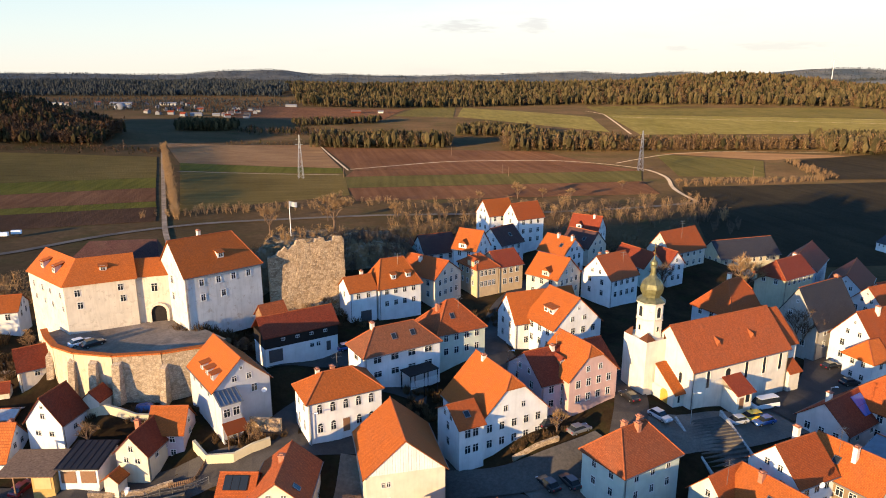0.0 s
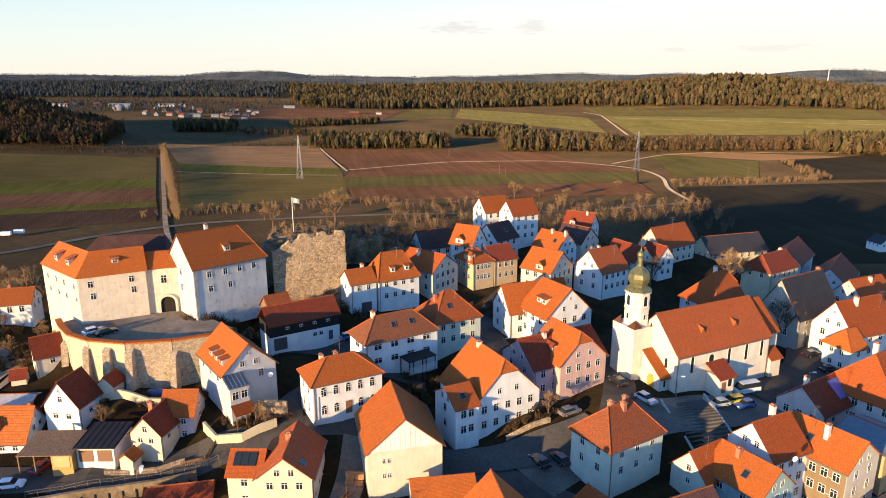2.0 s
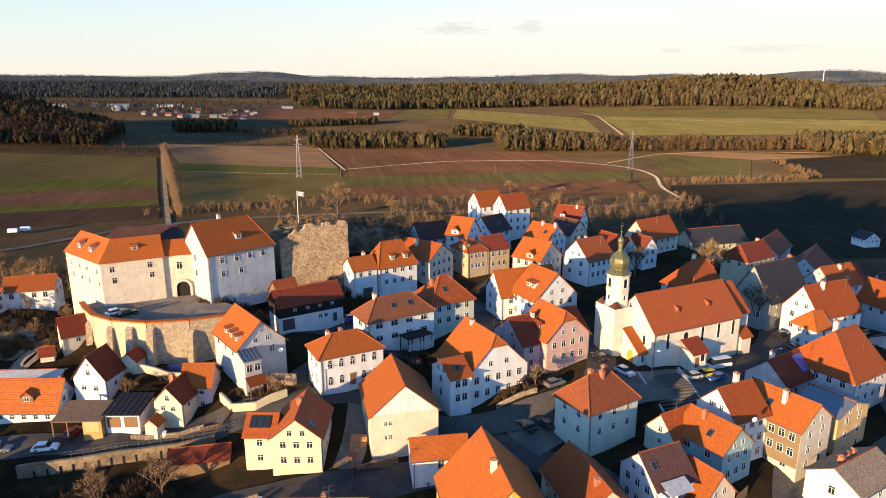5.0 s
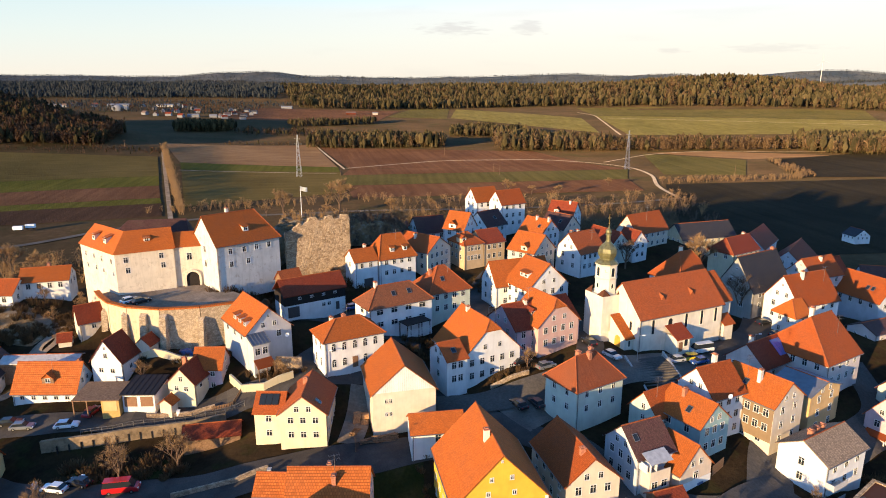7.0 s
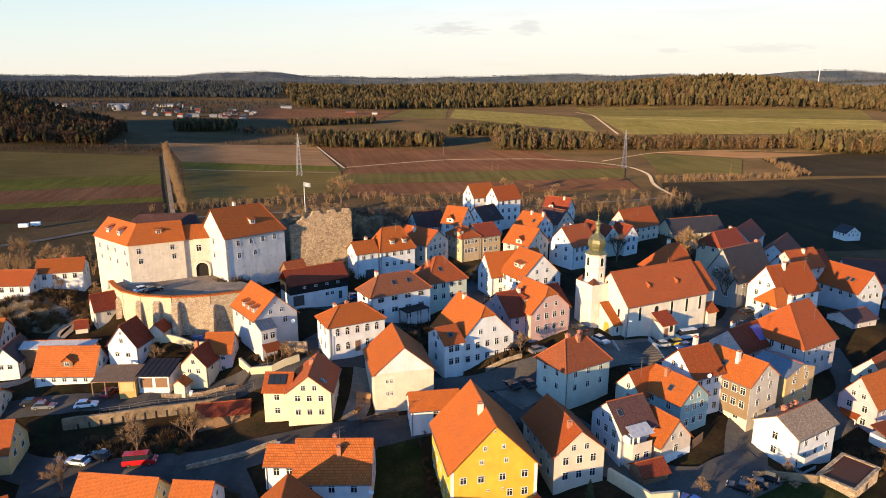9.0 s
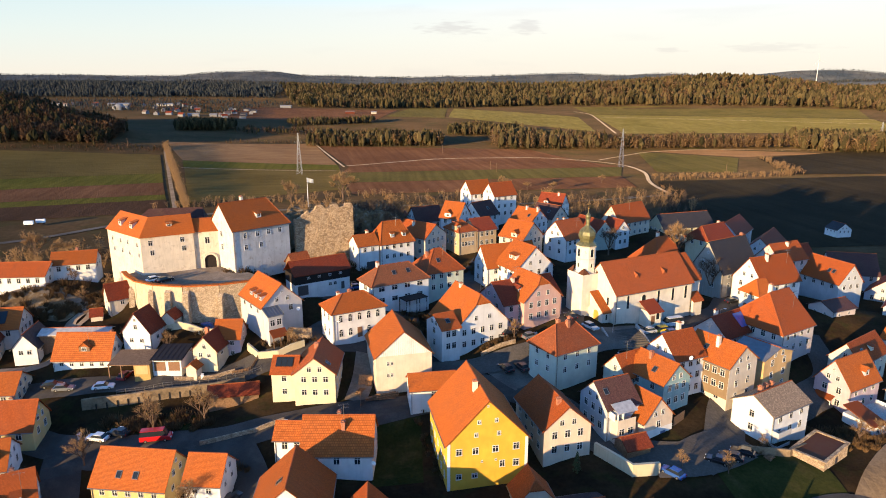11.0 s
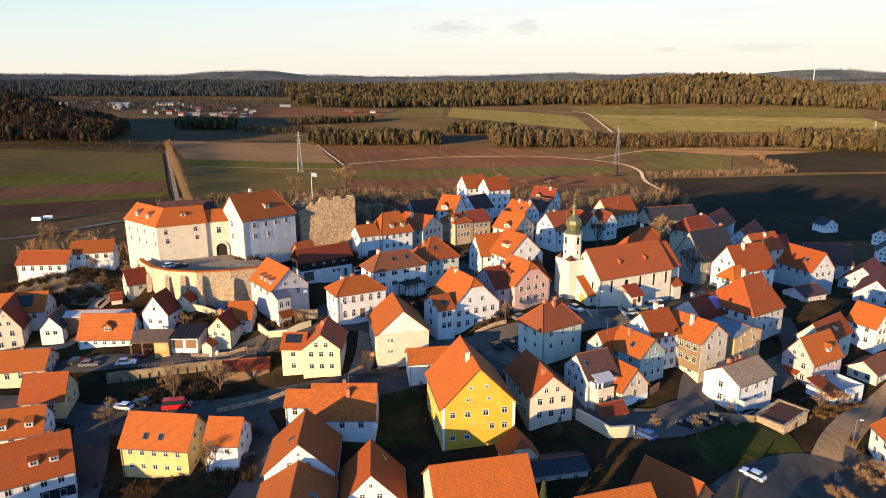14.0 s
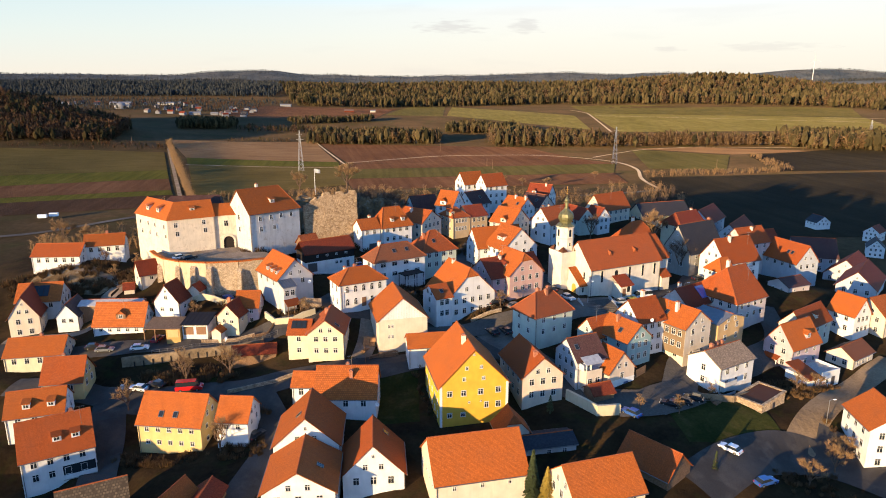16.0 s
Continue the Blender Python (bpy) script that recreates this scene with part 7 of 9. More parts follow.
def bare_tree(h, seed, twig="twig", label="bare winter tree with fine brown twigs", dense=10):
    rng = random.Random(seed)
    root = empty("tree", 0, 0, 0, 0, label, "tree", "bare trees")
    bm = bmesh.new()
    tips = []
    r = h * 0.022
    tube(bm, (0, 0, -0.8), (0, 0, h * 0.22), r * 1.3, r, 7)
    top_ = Vector((0, 0, h * 0.2))
    for k in range(4):
        a_ = 2 * math.pi * k / 4 + rng.uniform(-0.5, 0.5)
        d = Vector((math.cos(a_) * 0.55, math.sin(a_) * 0.55, 1)).normalized()
        grow(bm, top_, d, h * 0.27, r * 0.7, 3, rng, tips)
    grow(bm, top_, Vector((0.05, 0, 1)).normalized(), h * 0.32, r * 0.8, 3, rng, tips)
    part("trunk", bm, M["bark"], root)
    vs, fs = [], []
    for q, d in tips:
        for _ in range(dense):
            e = (d + Vector((rng.uniform(-1, 1), rng.uniform(-1, 1), rng.uniform(-0.4, 0.9))) * 0.95).normalized()
            s = q - d * rng.uniform(0, h * 0.08)
            t_ = s + e * h * rng.uniform(0.06, 0.14)
            w_ = e.cross(Vector((rng.uniform(-1, 1), rng.uniform(-1, 1), rng.uniform(-1, 1)))).normalized() * h * 0.0035
            b = len(vs)
            vs += [tuple(s - w_), tuple(s + w_), tuple(t_)]
            fs.append((b, b + 1, b + 2))
    me = bpy.data.meshes.new("crown")
    me.from_pydata(vs, [], fs)
    me.materials.append(M[twig])
    share("crown", me, root)
    return root


def plant(proto, x, y, scale=1.0, turn=0.0, dz=0.0):
    return copy_thing(proto, Matrix.Translation((x, y, ground_at(x, y) + dz)) @ Matrix.Rotation(turn, 4, "Z") @ Matrix.Scale(scale, 4))


def set_down(ob, x, y, turn=0.0, dz=0.0):
    ob.matrix_world = Matrix.Translation((x, y, ground_at(x, y) + dz)) @ Matrix.Rotation(turn, 4, "Z")
    return ob


t_gold = set_down(bare_tree(11, 2, "twig", "bare tree with golden brown twigs", 16), -31, 174, 0, 17.6 - ground_at(-31, 174))
t_dark = set_down(bare_tree(13, 3, "twig_dark", "dark bare tree beside the church chancel", 8), 79.5, 139)
t_small = set_down(bare_tree(7, 4, "twig", "small bare garden tree", 9), -64.6, 66.1)
for x, y, sc, tn in ((-54.5, 73.4, 1.25, 1), (-45.6, 76.5, 1.2, 2), (18.5, 100.6, 0.75, 3), (-40.9, 53.6, 1.1, 4), (-33, 98.5, 0.6, 5), (51.9, 59.7, 0.6, 0.5),
                     (-96, 160, 1.5, 2.2), (-101, 134, 0.7, 1.7), (62, 68, 0.5, 0.3), (-62, 100.6, 0.7, 2.9), (-31.5, 97.2, 0.55, 1.1), (84, 74, 0.75, 2.1), (-88, 128, 0.8, 0.9), (-94, 125, 0.7, 0.2), (44, 60.5, 0.5, 1.0)):
    plant(t_small, x, y, sc, tn)
for x, y, sc, tn, dz in ((-47, 168, 0.75, 2, 8), (-14, 182, 0.8, 3, 2), (-6, 192, 0.85, 4, 0), (10, 205, 0.8, 5, 0), (24, 222, 0.9, 2.5, 0), (44, 214, 0.7, 0.6, 0), (79.5, 50.0, 0.62, 1, 0), (71.5, 44.6, 0.6, 2, 0),
                          (82.9, 53.4, 0.55, 3, 0), (-50, 156, 0.6, 0.1, 0), (-36, 140, 0.5, 1.9, 0), (-28, 145, 0.55, 0.7, 0), (-32, 142, 0.45, 2.7, 0), (-120, 165, 0.8, 0.4, 0)):
    plant(t_gold, x, y, sc, tn, dz)
plant(t_dark, 58, 172, 0.8, 1.2)
plant(t_gold, 82.5, 175, 1.2, 0.4)
plant(t_gold, 89.5, 75.5, 0.42, 1.4)
plant(t_gold, -141, 182, 1.1, 2.0)
plant(t_gold, -128, 176, 0.8, 1.2)
for x, y, sc, tn in ((-90, 479, 1.0, 0), (61, 575, 1.5, 1), (-8, 494, 1.1, 2), (167, 629, 0.9, 3), (108, 576, 1.0, 4), (-41, 494, 1.2, 5), (-137, 478, 1.0, 0.6), (27, 559, 1.0, 1.6), (84, 581, 0.9, 2.6), (227, 646, 0.8, 3.6)):
    plant(t_gold, x, y, sc, tn)


def conifer(h, seed, mat, label, wide=0.17):
    rng = random.Random(seed)
    root = empty("conifer", 0, 0, 0, 0, label, "tree", "conifers")
    bm = bmesh.new()
    tube(bm, (0, 0, -0.5), (0, 0, h * 0.9), h * 0.02, 0.02, 6)
    part("trunk", bm, M["bark"], root)
    vs, fs = [], []
    for k in range(int(h * 60)):
        f = rng.random() ** 0.8
        z = h * (0.06 + 0.94 * f)
        rad = h * wide * (1 - f) ** 0.8 * rng.uniform(0.55, 1.1) + 0.05
        a_ = rng.uniform(0, 2 * math.pi)
        o = Vector((math.cos(a_), math.sin(a_), 0))
        p, q = o * rad * 0.25 + Vector((0, 0, z + 0.1)), o * rad + Vector((0, 0, z - h * 0.03))
        w_ = o.cross(Vector((0, 0, 1))) * h * 0.028
        b = len(vs)
        vs += [tuple(p), tuple(q - w_), tuple(q + w_ + Vector((0, 0, 0.05)))]
        fs.append((b, b + 1, b + 2))
    me = bpy.data.meshes.new("needles")
    me.from_pydata(vs, [], fs)
    me.materials.append(M[mat])
    share("crown", me, root)
    return root


set_down(conifer(10.0, 1, "needle", "slim dark spruce in a garden"), 18.2, 34.8)
set_down(conifer(7.4, 2, "hedge_gold", "golden pruned conifer beside a roof", 0.24), 20.5, 33.6)
set_down(conifer(4.2, 3, "needle", "small dark conifer before the peach house", 0.24), 25.2, 59.5)
set_down(conifer(4.0, 4, "needle", "small dark conifer beside the lawn", 0.16), 53.0, 43.6)


def shrubs(name, spots, seed, label, size=(0.8, 1.8), mat="bush", n_leaf=70):
    """Low winter shrubs: tufts of thin twigs."""
    rng = random.Random(seed)
    vs, fs = [], []
    for x, y in spots:
        z = ground_at(x, y)
        s = rng.uniform(*size)
        for _ in range(n_leaf):
            a_ = rng.uniform(0, 2 * math.pi)
            rr = s * math.sqrt(rng.random()) * 0.8
            p = Vector((x + math.cos(a_) * rr * 0.4, y + math.sin(a_) * rr * 0.4, z - 0.1))
            q = Vector((x + math.cos(a_) * rr, y + math.sin(a_) * rr, z + s * rng.uniform(0.5, 1.1)))
            w_ = Vector((rng.uniform(-1, 1), rng.uniform(-1, 1), 0)).normalized() * (0.02 + s * 0.018)
            b = len(vs)
            vs += [tuple(p - w_), tuple(q - w_ * 0.6), tuple(q + w_), tuple(p + w_)]
            fs.append((b, b + 1, b + 2, b + 3))
    me = bpy.data.meshes.new(name)
    me.from_pydata(vs, [], fs)
    me.materials.append(M[mat])
    return tagged(new(name, me), label, "shrub", kind="stuff")


def strew(x0, y0, x1, y1, n, seed):
    rng = random.Random(seed)
    return [(rng.uniform(x0, x1), rng.uniform(y0, y1)) for _ in range(n)]


def along(pts, gap, jitter, seed):
    rng = random.Random(seed)
    out = []
    for (x0, y0), (x1, y1) in zip(pts, pts[1:]):
        n = max(1, int(math.hypot(x1 - x0, y1 - y0) / gap))
        out += [(x0 + (x1 - x0) * i / n + rng.uniform(-jitter, jitter), y0 + (y1 - y0) * i / n + rng.uniform(-jitter, jitter)) for i in range(n + 1)]
    return out


shrubs("shrubs", strew(-44, 138, -18, 150, 60, 1) + strew(-50, 128, -42, 140, 22, 2), 1, "brown shrubs below the castle ruin", (0.8, 2.2), "bush")
shrubs("shrubs", strew(-66, 73, -44, 79, 70, 3), 2, "brown shrubs on the bank below the retaining wall", (0.8, 2.0), "bush")
shrubs("shrubs", along([(-92, 124), (-84, 124), (-82, 119)], 1.0, 1.2, 4) + strew(-104, 118, -86, 130, 60, 5), 3, "brown shrubs on the castle slope", (0.7, 1.8), "bush")
shrubs("shrubs", along([(-40, 99), (-34, 97), (-28, 99.5)], 0.9, 0.8, 6) + strew(-37, 97.5, -30, 101, 20, 7), 4, "garden shrubs behind the garden wall", (0.5, 1.2), "bush")
shrubs("shrubs", along([(84, 62), (90, 52)], 1.4, 1.2, 9) + along([(79, 74), (83, 73), (87, 77)], 0.8, 1, 10), 5, "brown hedge beside the road", (0.6, 1.5), "bush")
shrubs("shrubs", along([(11, 97.4), (16, 99.6), (22, 102)], 0.7, 0.6, 11) + along([(2, 59), (-3, 76)], 1.2, 1, 12), 6, "low shrubs along a garden", (0.5, 1.1), "bush")
shrubs("shrubs", along([(-45, 66), (-38, 64), (-33, 62)], 1.0, 0.8, 13) + along([(-62, 54), (-56, 53), (-44, 53)], 0.9, 0.9, 14), 7, "brown garden hedge", (0.6, 1.3), "bush")
shrubs("shrubs", strew(-22, 168, 0, 186, 70, 15) + strew(-48, 158, -30, 170, 60, 16), 8, "bare brush on the crag", (0.8, 2.0), "bush")
shrubs("shrubs", strew(58, 66, 66, 70, 26, 18), 9, "dry shrubs beside the car park", (0.4, 0.9), "bush")
shrubs("shrubs", along([(-57.2, 128.6), (-55.6, 126.6), (-53.4, 125.6)], 0.5, 0.7, 31), 21, "brown brush between the castle gate and keep", (0.8, 2.0), "bush")
shrubs("shrubs", along([(-50.8, 126.2), (-46.5, 129.4), (-41.5, 134.4), (-38.6, 137.6)], 0.45, 0.6, 32) + strew(-45, 130, -39, 135, 16, 33), 22, "ivy and brush at the foot of the castle keep", (0.9, 2.4), "bush")
rng = random.Random(12)
for x, y, r_ in ((-43.6, 129.6, 1.3), (-41.8, 130.4, 1.1), (-46.2, 127.2, 0.9), (-33, 139.4, 1.0), (-44.6, 128.4, 0.7)):
    bm = bmesh.new()
    bmesh.ops.create_icosphere(bm, subdivisions=3, radius=r_)
    for v in bm.verts:
        n_ = noise.noise(v.co * 0.9 / r_ + Vector((x, y, 0))) + 0.4 * noise.noise(v.co * 2.6 / r_ + Vector((x, 0, y)))
        v.co *= 1 + 0.34 * n_
        v.co.z *= 1.15
    bo_ = tagged(obj("boulder", bm, M["crag"]), "pale limestone boulder at the foot of the keep", "boulder", "boulders")
    bo_.matrix_world = Matrix.Translation((x, y, ground_at(x, y) + r_ * 0.5)) @ Matrix.Rotation(rng.uniform(0, 6), 4, "Z")
shrubs("shrubs", strew(-60, 104, -44, 109, 26, 19) + strew(-76, 104, -62, 109, 34, 20), 10, "shrubs at the foot of the castle wall", (0.6, 1.4), "bush")


def thicket(name, area, count, seed, label, tall=(5, 9), mat="twig", slivers=110, rise=None):
    """Bare trees and tall brush, each a few stems and a cloud of fine twigs, joined into one."""
    rng = random.Random(seed)
    a, b, c, d = [Vector(p) for p in area]
    vs, fs = [], []
    for _ in range(count):
        u, v = rng.random(), rng.random()
        p = (a * (1 - u) + b * u) * (1 - v) + (d * (1 - u) + c * u) * v
        z = (rise or ground_at)(p.x, p.y)
        h = rng.uniform(*tall)
        r = h * rng.uniform(0.28, 0.42)
        top_ = Vector((p.x, p.y, z + h * 0.3))
        stems = [Vector((rng.uniform(-1, 1) * 0.35, rng.uniform(-1, 1) * 0.35, 1)).normalized() for _ in range(4)]
        for st_ in stems:
            w_ = Vector((1, 0.4, 0)).normalized() * h * 0.012
            q = Vector((p.x, p.y, z - 0.3))
            e = q + st_ * h * 0.9
            k = len(vs)
            vs += [tuple(q - w_), tuple(q + w_), tuple(e)]
            fs.append((k, k + 1, k + 2))
        for _ in range(slivers):
            st_ = stems[rng.randrange(4)]
            s = Vector((p.x, p.y, z)) + st_ * h * rng.uniform(0.18, 0.85)
            o = Vector((rng.gauss(0, 1), rng.gauss(0, 1), rng.gauss(0.35, 0.7))).normalized()
            e = s + o * r * rng.uniform(0.35, 1.0)
            w_ = o.cross(Vector((rng.uniform(-1, 1), rng.uniform(-1, 1), rng.uniform(-1, 1)))).normalized() * (0.03 + h * 0.004)
            k = len(vs)
            vs += [tuple(s - w_), tuple(s + w_), tuple(e)]
            fs.append((k, k + 1, k + 2))
    me = bpy.data.meshes.new(name)
    me.from_pydata(vs, [], fs)
    me.materials.append(M[mat])
    return tagged(new(name, me), label, "thicket", kind="stuff")


thicket("thicket", [(-235, 480), (-50, 545), (-40, 570), (-230, 500)], 80, 28, "bare scrub below the fields", (5, 9))
thicket("thicket", [(-40, 420), (215, 480), (215, 560), (-50, 540)], 150, 29, "bare golden-brown trees below the town", (6, 12), "twig")
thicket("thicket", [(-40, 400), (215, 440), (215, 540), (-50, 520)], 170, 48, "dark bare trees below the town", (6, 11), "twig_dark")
thicket("thicket", [(-60, 215), (60, 235), (110, 290), (-70, 290)], 190, 30, "bare thicket on the slope behind the houses", (4, 8), "twig_mid")
thicket("thicket", [(-60, 178), (10, 196), (10, 206), (-60, 192)], 60, 33, "bare trees behind the crag", (5, 9), "twig_mid")
thicket("thicket", [(228, 640), (390, 676), (395, 696), (228, 668)], 150, 25, "brown scrub along the field", (4, 7))
thicket("thicket", [(390, 690), (425, 840), (440, 840), (412, 690)], 90, 26, "brown scrub hedge", (4, 8))
thicket("thicket", [(-399, 915), (-206, 480), (-202, 480), (-393, 916)], 420, 27, "row of bare golden trees along the lane", (7, 11), "twig", 90)

# ---- parked cars ----
def car(paint, label, kind="car"):
    L_, W_, H_ = {"car": (4.3, 1.75, 1.45), "van": (5.7, 2.0, 2.3), "estate": (4.6, 1.8, 1.5)}[kind]
    root = empty("parked_car" if kind != "van" else "parked_van", 0, 0, 0, 0, label, "car" if kind != "van" else "van", "parked cars")
    belt = H_ * (0.60 if kind != "van" else 0.52)
    prof = {"car": [(-0.5, 0.35), (-0.5, 0.8), (-0.47, 0.95), (0.2, 1.0), (0.42, 0.92), (0.5, 0.72), (0.5, 0.35)],
            "estate": [(-0.5, 0.35), (-0.5, 0.85), (-0.48, 1.0), (0.22, 1.0), (0.43, 0.92), (0.5, 0.72), (0.5, 0.35)],
            "van": [(-0.5, 0.28), (-0.5, 0.9), (-0.49, 1.0), (0.30, 1.0), (0.46, 0.85), (0.5, 0.68), (0.5, 0.28)]}[kind]
    bm = bmesh.new()
    ys = ((-0.5, 1.0), (-0.46, 1.05), (0.46, 1.05), (0.5, 1.0))
    rings = [[bm.verts.new((px * L_, yy * W_, pz * belt * (k if pz > 0.5 else 1))) for px, pz in prof] for yy, k in ys]
    for a_, b_ in zip(rings, rings[1:]):
        for i in range(len(prof)):
            j = (i + 1) % len(prof)
            bm.faces.new((a_[i], b_[i], b_[j], a_[j]))
    bm.faces.new(rings[0])
    bm.faces.new(rings[-1][::-1])
    bmesh.ops.recalc_face_normals(bm, faces=bm.faces)
    body = part("body", bm, PAINT[paint], root)
    x0, x1, x2, x3 = {"car": (-0.42, -0.30, 0.06, 0.24), "estate": (-0.49, -0.43, 0.06, 0.24), "van": (-0.49, -0.46, 0.26, 0.40)}[kind]
    zt = H_
    lo_ = [(x0 * L_, -0.45 * W_), (x3 * L_, -0.45 * W_), (x3 * L_, 0.45 * W_), (x0 * L_, 0.45 * W_)]
    hi_ = [(x1 * L_, -0.37 * W_), (x2 * L_, -0.37 * W_), (x2 * L_, 0.37 * W_), (x1 * L_, 0.37 * W_)]
    for i, wname in enumerate(("side_window", "windscreen", "side_window", "rear_window")):
        j = (i + 1) % 4
        bm = bmesh.new()
        inner = [(lo_[i], belt), (lo_[j], belt), (hi_[j], zt - 0.06), (hi_[i], zt - 0.06)]
        a_ = [bm.verts.new((p[0], p[1], z)) for p, z in inner]
        b_ = [bm.verts.new((p[0] * 0.96, p[1] * 0.94, z)) for p, z in inner]
        bm.faces.new(a_)
        bm.faces.new(b_[::-1])
        for k in range(4):
            bm.faces.new((a_[k], b_[k], b_[(k + 1) % 4], a_[(k + 1) % 4]))
        part(wname, bm, M["glass"], root)
    bm = bmesh.new()
    box(bm, x1 * L_ - 0.05, -0.385 * W_, zt - 0.07, x2 * L_ + 0.05, 0.385 * W_, zt)
    part("roof", bm, PAINT[paint], body)
    for sx in (-0.31, 0.31):
        for sy in (-1, 1):
            bm = bmesh.new()
            tube(bm, (sx * L_, sy * (W_ / 2 - 0.2), 0.32), (sx * L_, sy * (W_ / 2 + 0.02), 0.32), 0.32, 0.32, 12)
            wh = part("wheel", bm, M["tyre"], root)
            bm = bmesh.new()
            tube(bm, (sx * L_, sy * (W_ / 2 + 0.0), 0.32), (sx * L_, sy * (W_ / 2 + 0.035), 0.32), 0.2, 0.18, 10)
            part("rim", bm, M["metal"], wh)
    for sy in (-1, 1):
        bm = bmesh.new()
        box(bm, 0.485 * L_, sy * 0.36 * W_ - 0.2, belt * 0.62, 0.508 * L_, sy * 0.36 * W_ + 0.2, belt * 0.8)
        part("headlight", bm, M["white_metal"], root)
        bm = bmesh.new()
        box(bm, -0.508 * L_, sy * 0.38 * W_ - 0.14, belt * 0.68, -0.485 * L_, sy * 0.38 * W_ + 0.14, belt * 0.92)
        part("tail_light", bm, M["lamp_red"], root)
    return root


CARS = {
    ("white", "van"): ("white van parked beside the church", [(59.6, 113.2, 198)]),
    ("red", "van"): ("bright red van parked beside a bank", [(-53.0, 71.0, 10)]),
    ("yellow", "estate"): ("yellow estate car parked beside the church", [(54.8, 108.4, 196)]),
    ("silver", "car"): ("silver car parked on the paved square", [(36.8, 103.6, -60), (51.0, 105.4, 200)]),
    ("black", "car"): ("black car parked at the roadside", [(15.6, 89.9, 120), (19.0, 90.6, 118), (33.4, 110.6, 110), (83.2, 132.6, 20), (83.6, 126.0, 10), (-61.1, 72.9, 165), (51.1, 62.5, 150), (54.3, 64.3, 150), (57.4, 66.4, 150), (87.4, 54.4, -35), (-34.5, 57.0, 60), (-83.2, 89.6, 10), (17.6, 103.2, 30)]),
    ("blue", "car"): ("dark blue car parked at the roadside", [(57.0, 107.6, 200), (41.6, 58.4, 130), (61.8, 42.0, 20), (-21.5, 129.5, 30)]),
    ("white", "car"): ("white car parked at the roadside", [(-70.8, 87.2, 12), (-64.7, 71.6, 170), (58.1, 49.1, 129), (120, 156, 40)]),
    ("darkred", "car"): ("dark red car parked under a carport", [(-68.2, 91.6, 85)]),
    ("grey", "car"): ("grey car parked at the roadside", [(-79.8, 87.9, 8), (22.5, 101.6, 30)]),
}
for (paint, kind), (lab, spots) in CARS.items():
    proto = None
    for x, y, tn in spots:
        m = Matrix.Translation((x, y, ground_at(x, y) + 0.2)) @ Matrix.Rotation(radians(tn), 4, "Z")
        if proto is None:
            proto = car(paint, lab, kind)
            proto.matrix_world = m
        else:
            copy_thing(proto, m)
c_ = car("white", "white car parked in the castle forecourt", "car")
c_.matrix_world = pose(-71.0, 117.6, 7.26, 0, 0, 48)
c_ = car("black", "black car parked in the castle forecourt", "car")
c_.matrix_world = pose(-68.4, 117.2, 7.26, 0, 0, 50)


# ---- walls, fences, steps ----
def wall_line(name, pts, height, thick, mat, label, depth=3.0, cap=None, group=""):
    root = empty(name, pts[0][0], pts[0][1], ground_at(*pts[0]), 0, label, "wall", group)
    ox, oy, oz = pts[0][0], pts[0][1], ground_at(*pts[0])
    fine = []
    for (x0, y0), (x1, y1) in zip(pts, pts[1:]):
        n = max(1, int(math.hypot(x1 - x0, y1 - y0) / 2.5))
        fine += [(x0 + (x1 - x0) * i / n, y0 + (y1 - y0) * i / n) for i in range(n)]
    fine.append(pts[-1])
    bm = bmesh.new()
    prev = None
    for i, (x, y) in enumerate(fine):
        a_, b_ = fine[max(0, i - 1)], fine[min(len(fine) - 1, i + 1)]
        d = math.hypot(b_[0] - a_[0], b_[1] - a_[1])
        nx_, ny_ = -(b_[1] - a_[1]) / d * thick / 2, (b_[0] - a_[0]) / d * thick / 2
        z = ground_at(x, y)
        ring = [bm.verts.new((x + s * nx_ - ox, y + s * ny_ - oy, zz - oz)) for s, zz in ((-1, z - depth), (1, z - depth), (1, z + height), (-1, z + height))]
        if prev:
            for k in range(4):
                bm.faces.new((prev[k], prev[(k + 1) % 4], ring[(k + 1) % 4], ring[k]))
        else:
            bm.faces.new(ring)
        prev = ring
    bm.faces.new(prev[::-1])
    bmesh.ops.recalc_face_normals(bm, faces=bm.faces)
    part("wall", bm, M[mat], root)
    return root


rt = wall_line("retaining_wall", [(-73, 82.2), (-65, 83.5), (-53, 86.2), (-41, 89)], 2.2, 0.6, "wall_concrete", "long stained retaining wall with dark posts below the street", 6)
for i in range(15):
    u = i / 14
    x = -70 + 28 * u
    y = 83.5 + 0.228 * (x + 65) - 0.35
    bm = bmesh.new()
    box(bm, -0.10, -0.12, -6, 0.10, 0.12, 1.5)
    pb = part("post", bm, M["wood_black"], rt)
    pb.location = (x + 73, y - 82.2, ground_at(x, y) - ground_at(-73, 82.2))
wall_line("garden_wall", [(-42.5, 97.8), (-39.4, 95.0), (-34.8, 94.6), (-29.5, 97.2)], 1.6, 0.5, "stone_yellow", "curved sandy garden wall below the grey house", 3)
wall_line("garden_wall", [(-34.0, 101.6), (-28.4, 100.4)], 2.6, 0.5, "stone", "stone garden wall beside the villa", 3)
wall_line("garden_wall", [(-56.5, 89.6), (-48.0, 90.4), (-44, 92)], 0.9, 0.5, "stone", "low stone wall along the street", 2)
wall_line("garden_wall", [(29.6, 65.0), (34.6, 58.2), (39.4, 58.8)], 2.3, 0.6, "stone_yellow", "old rendered yard wall with a broken top", 2)
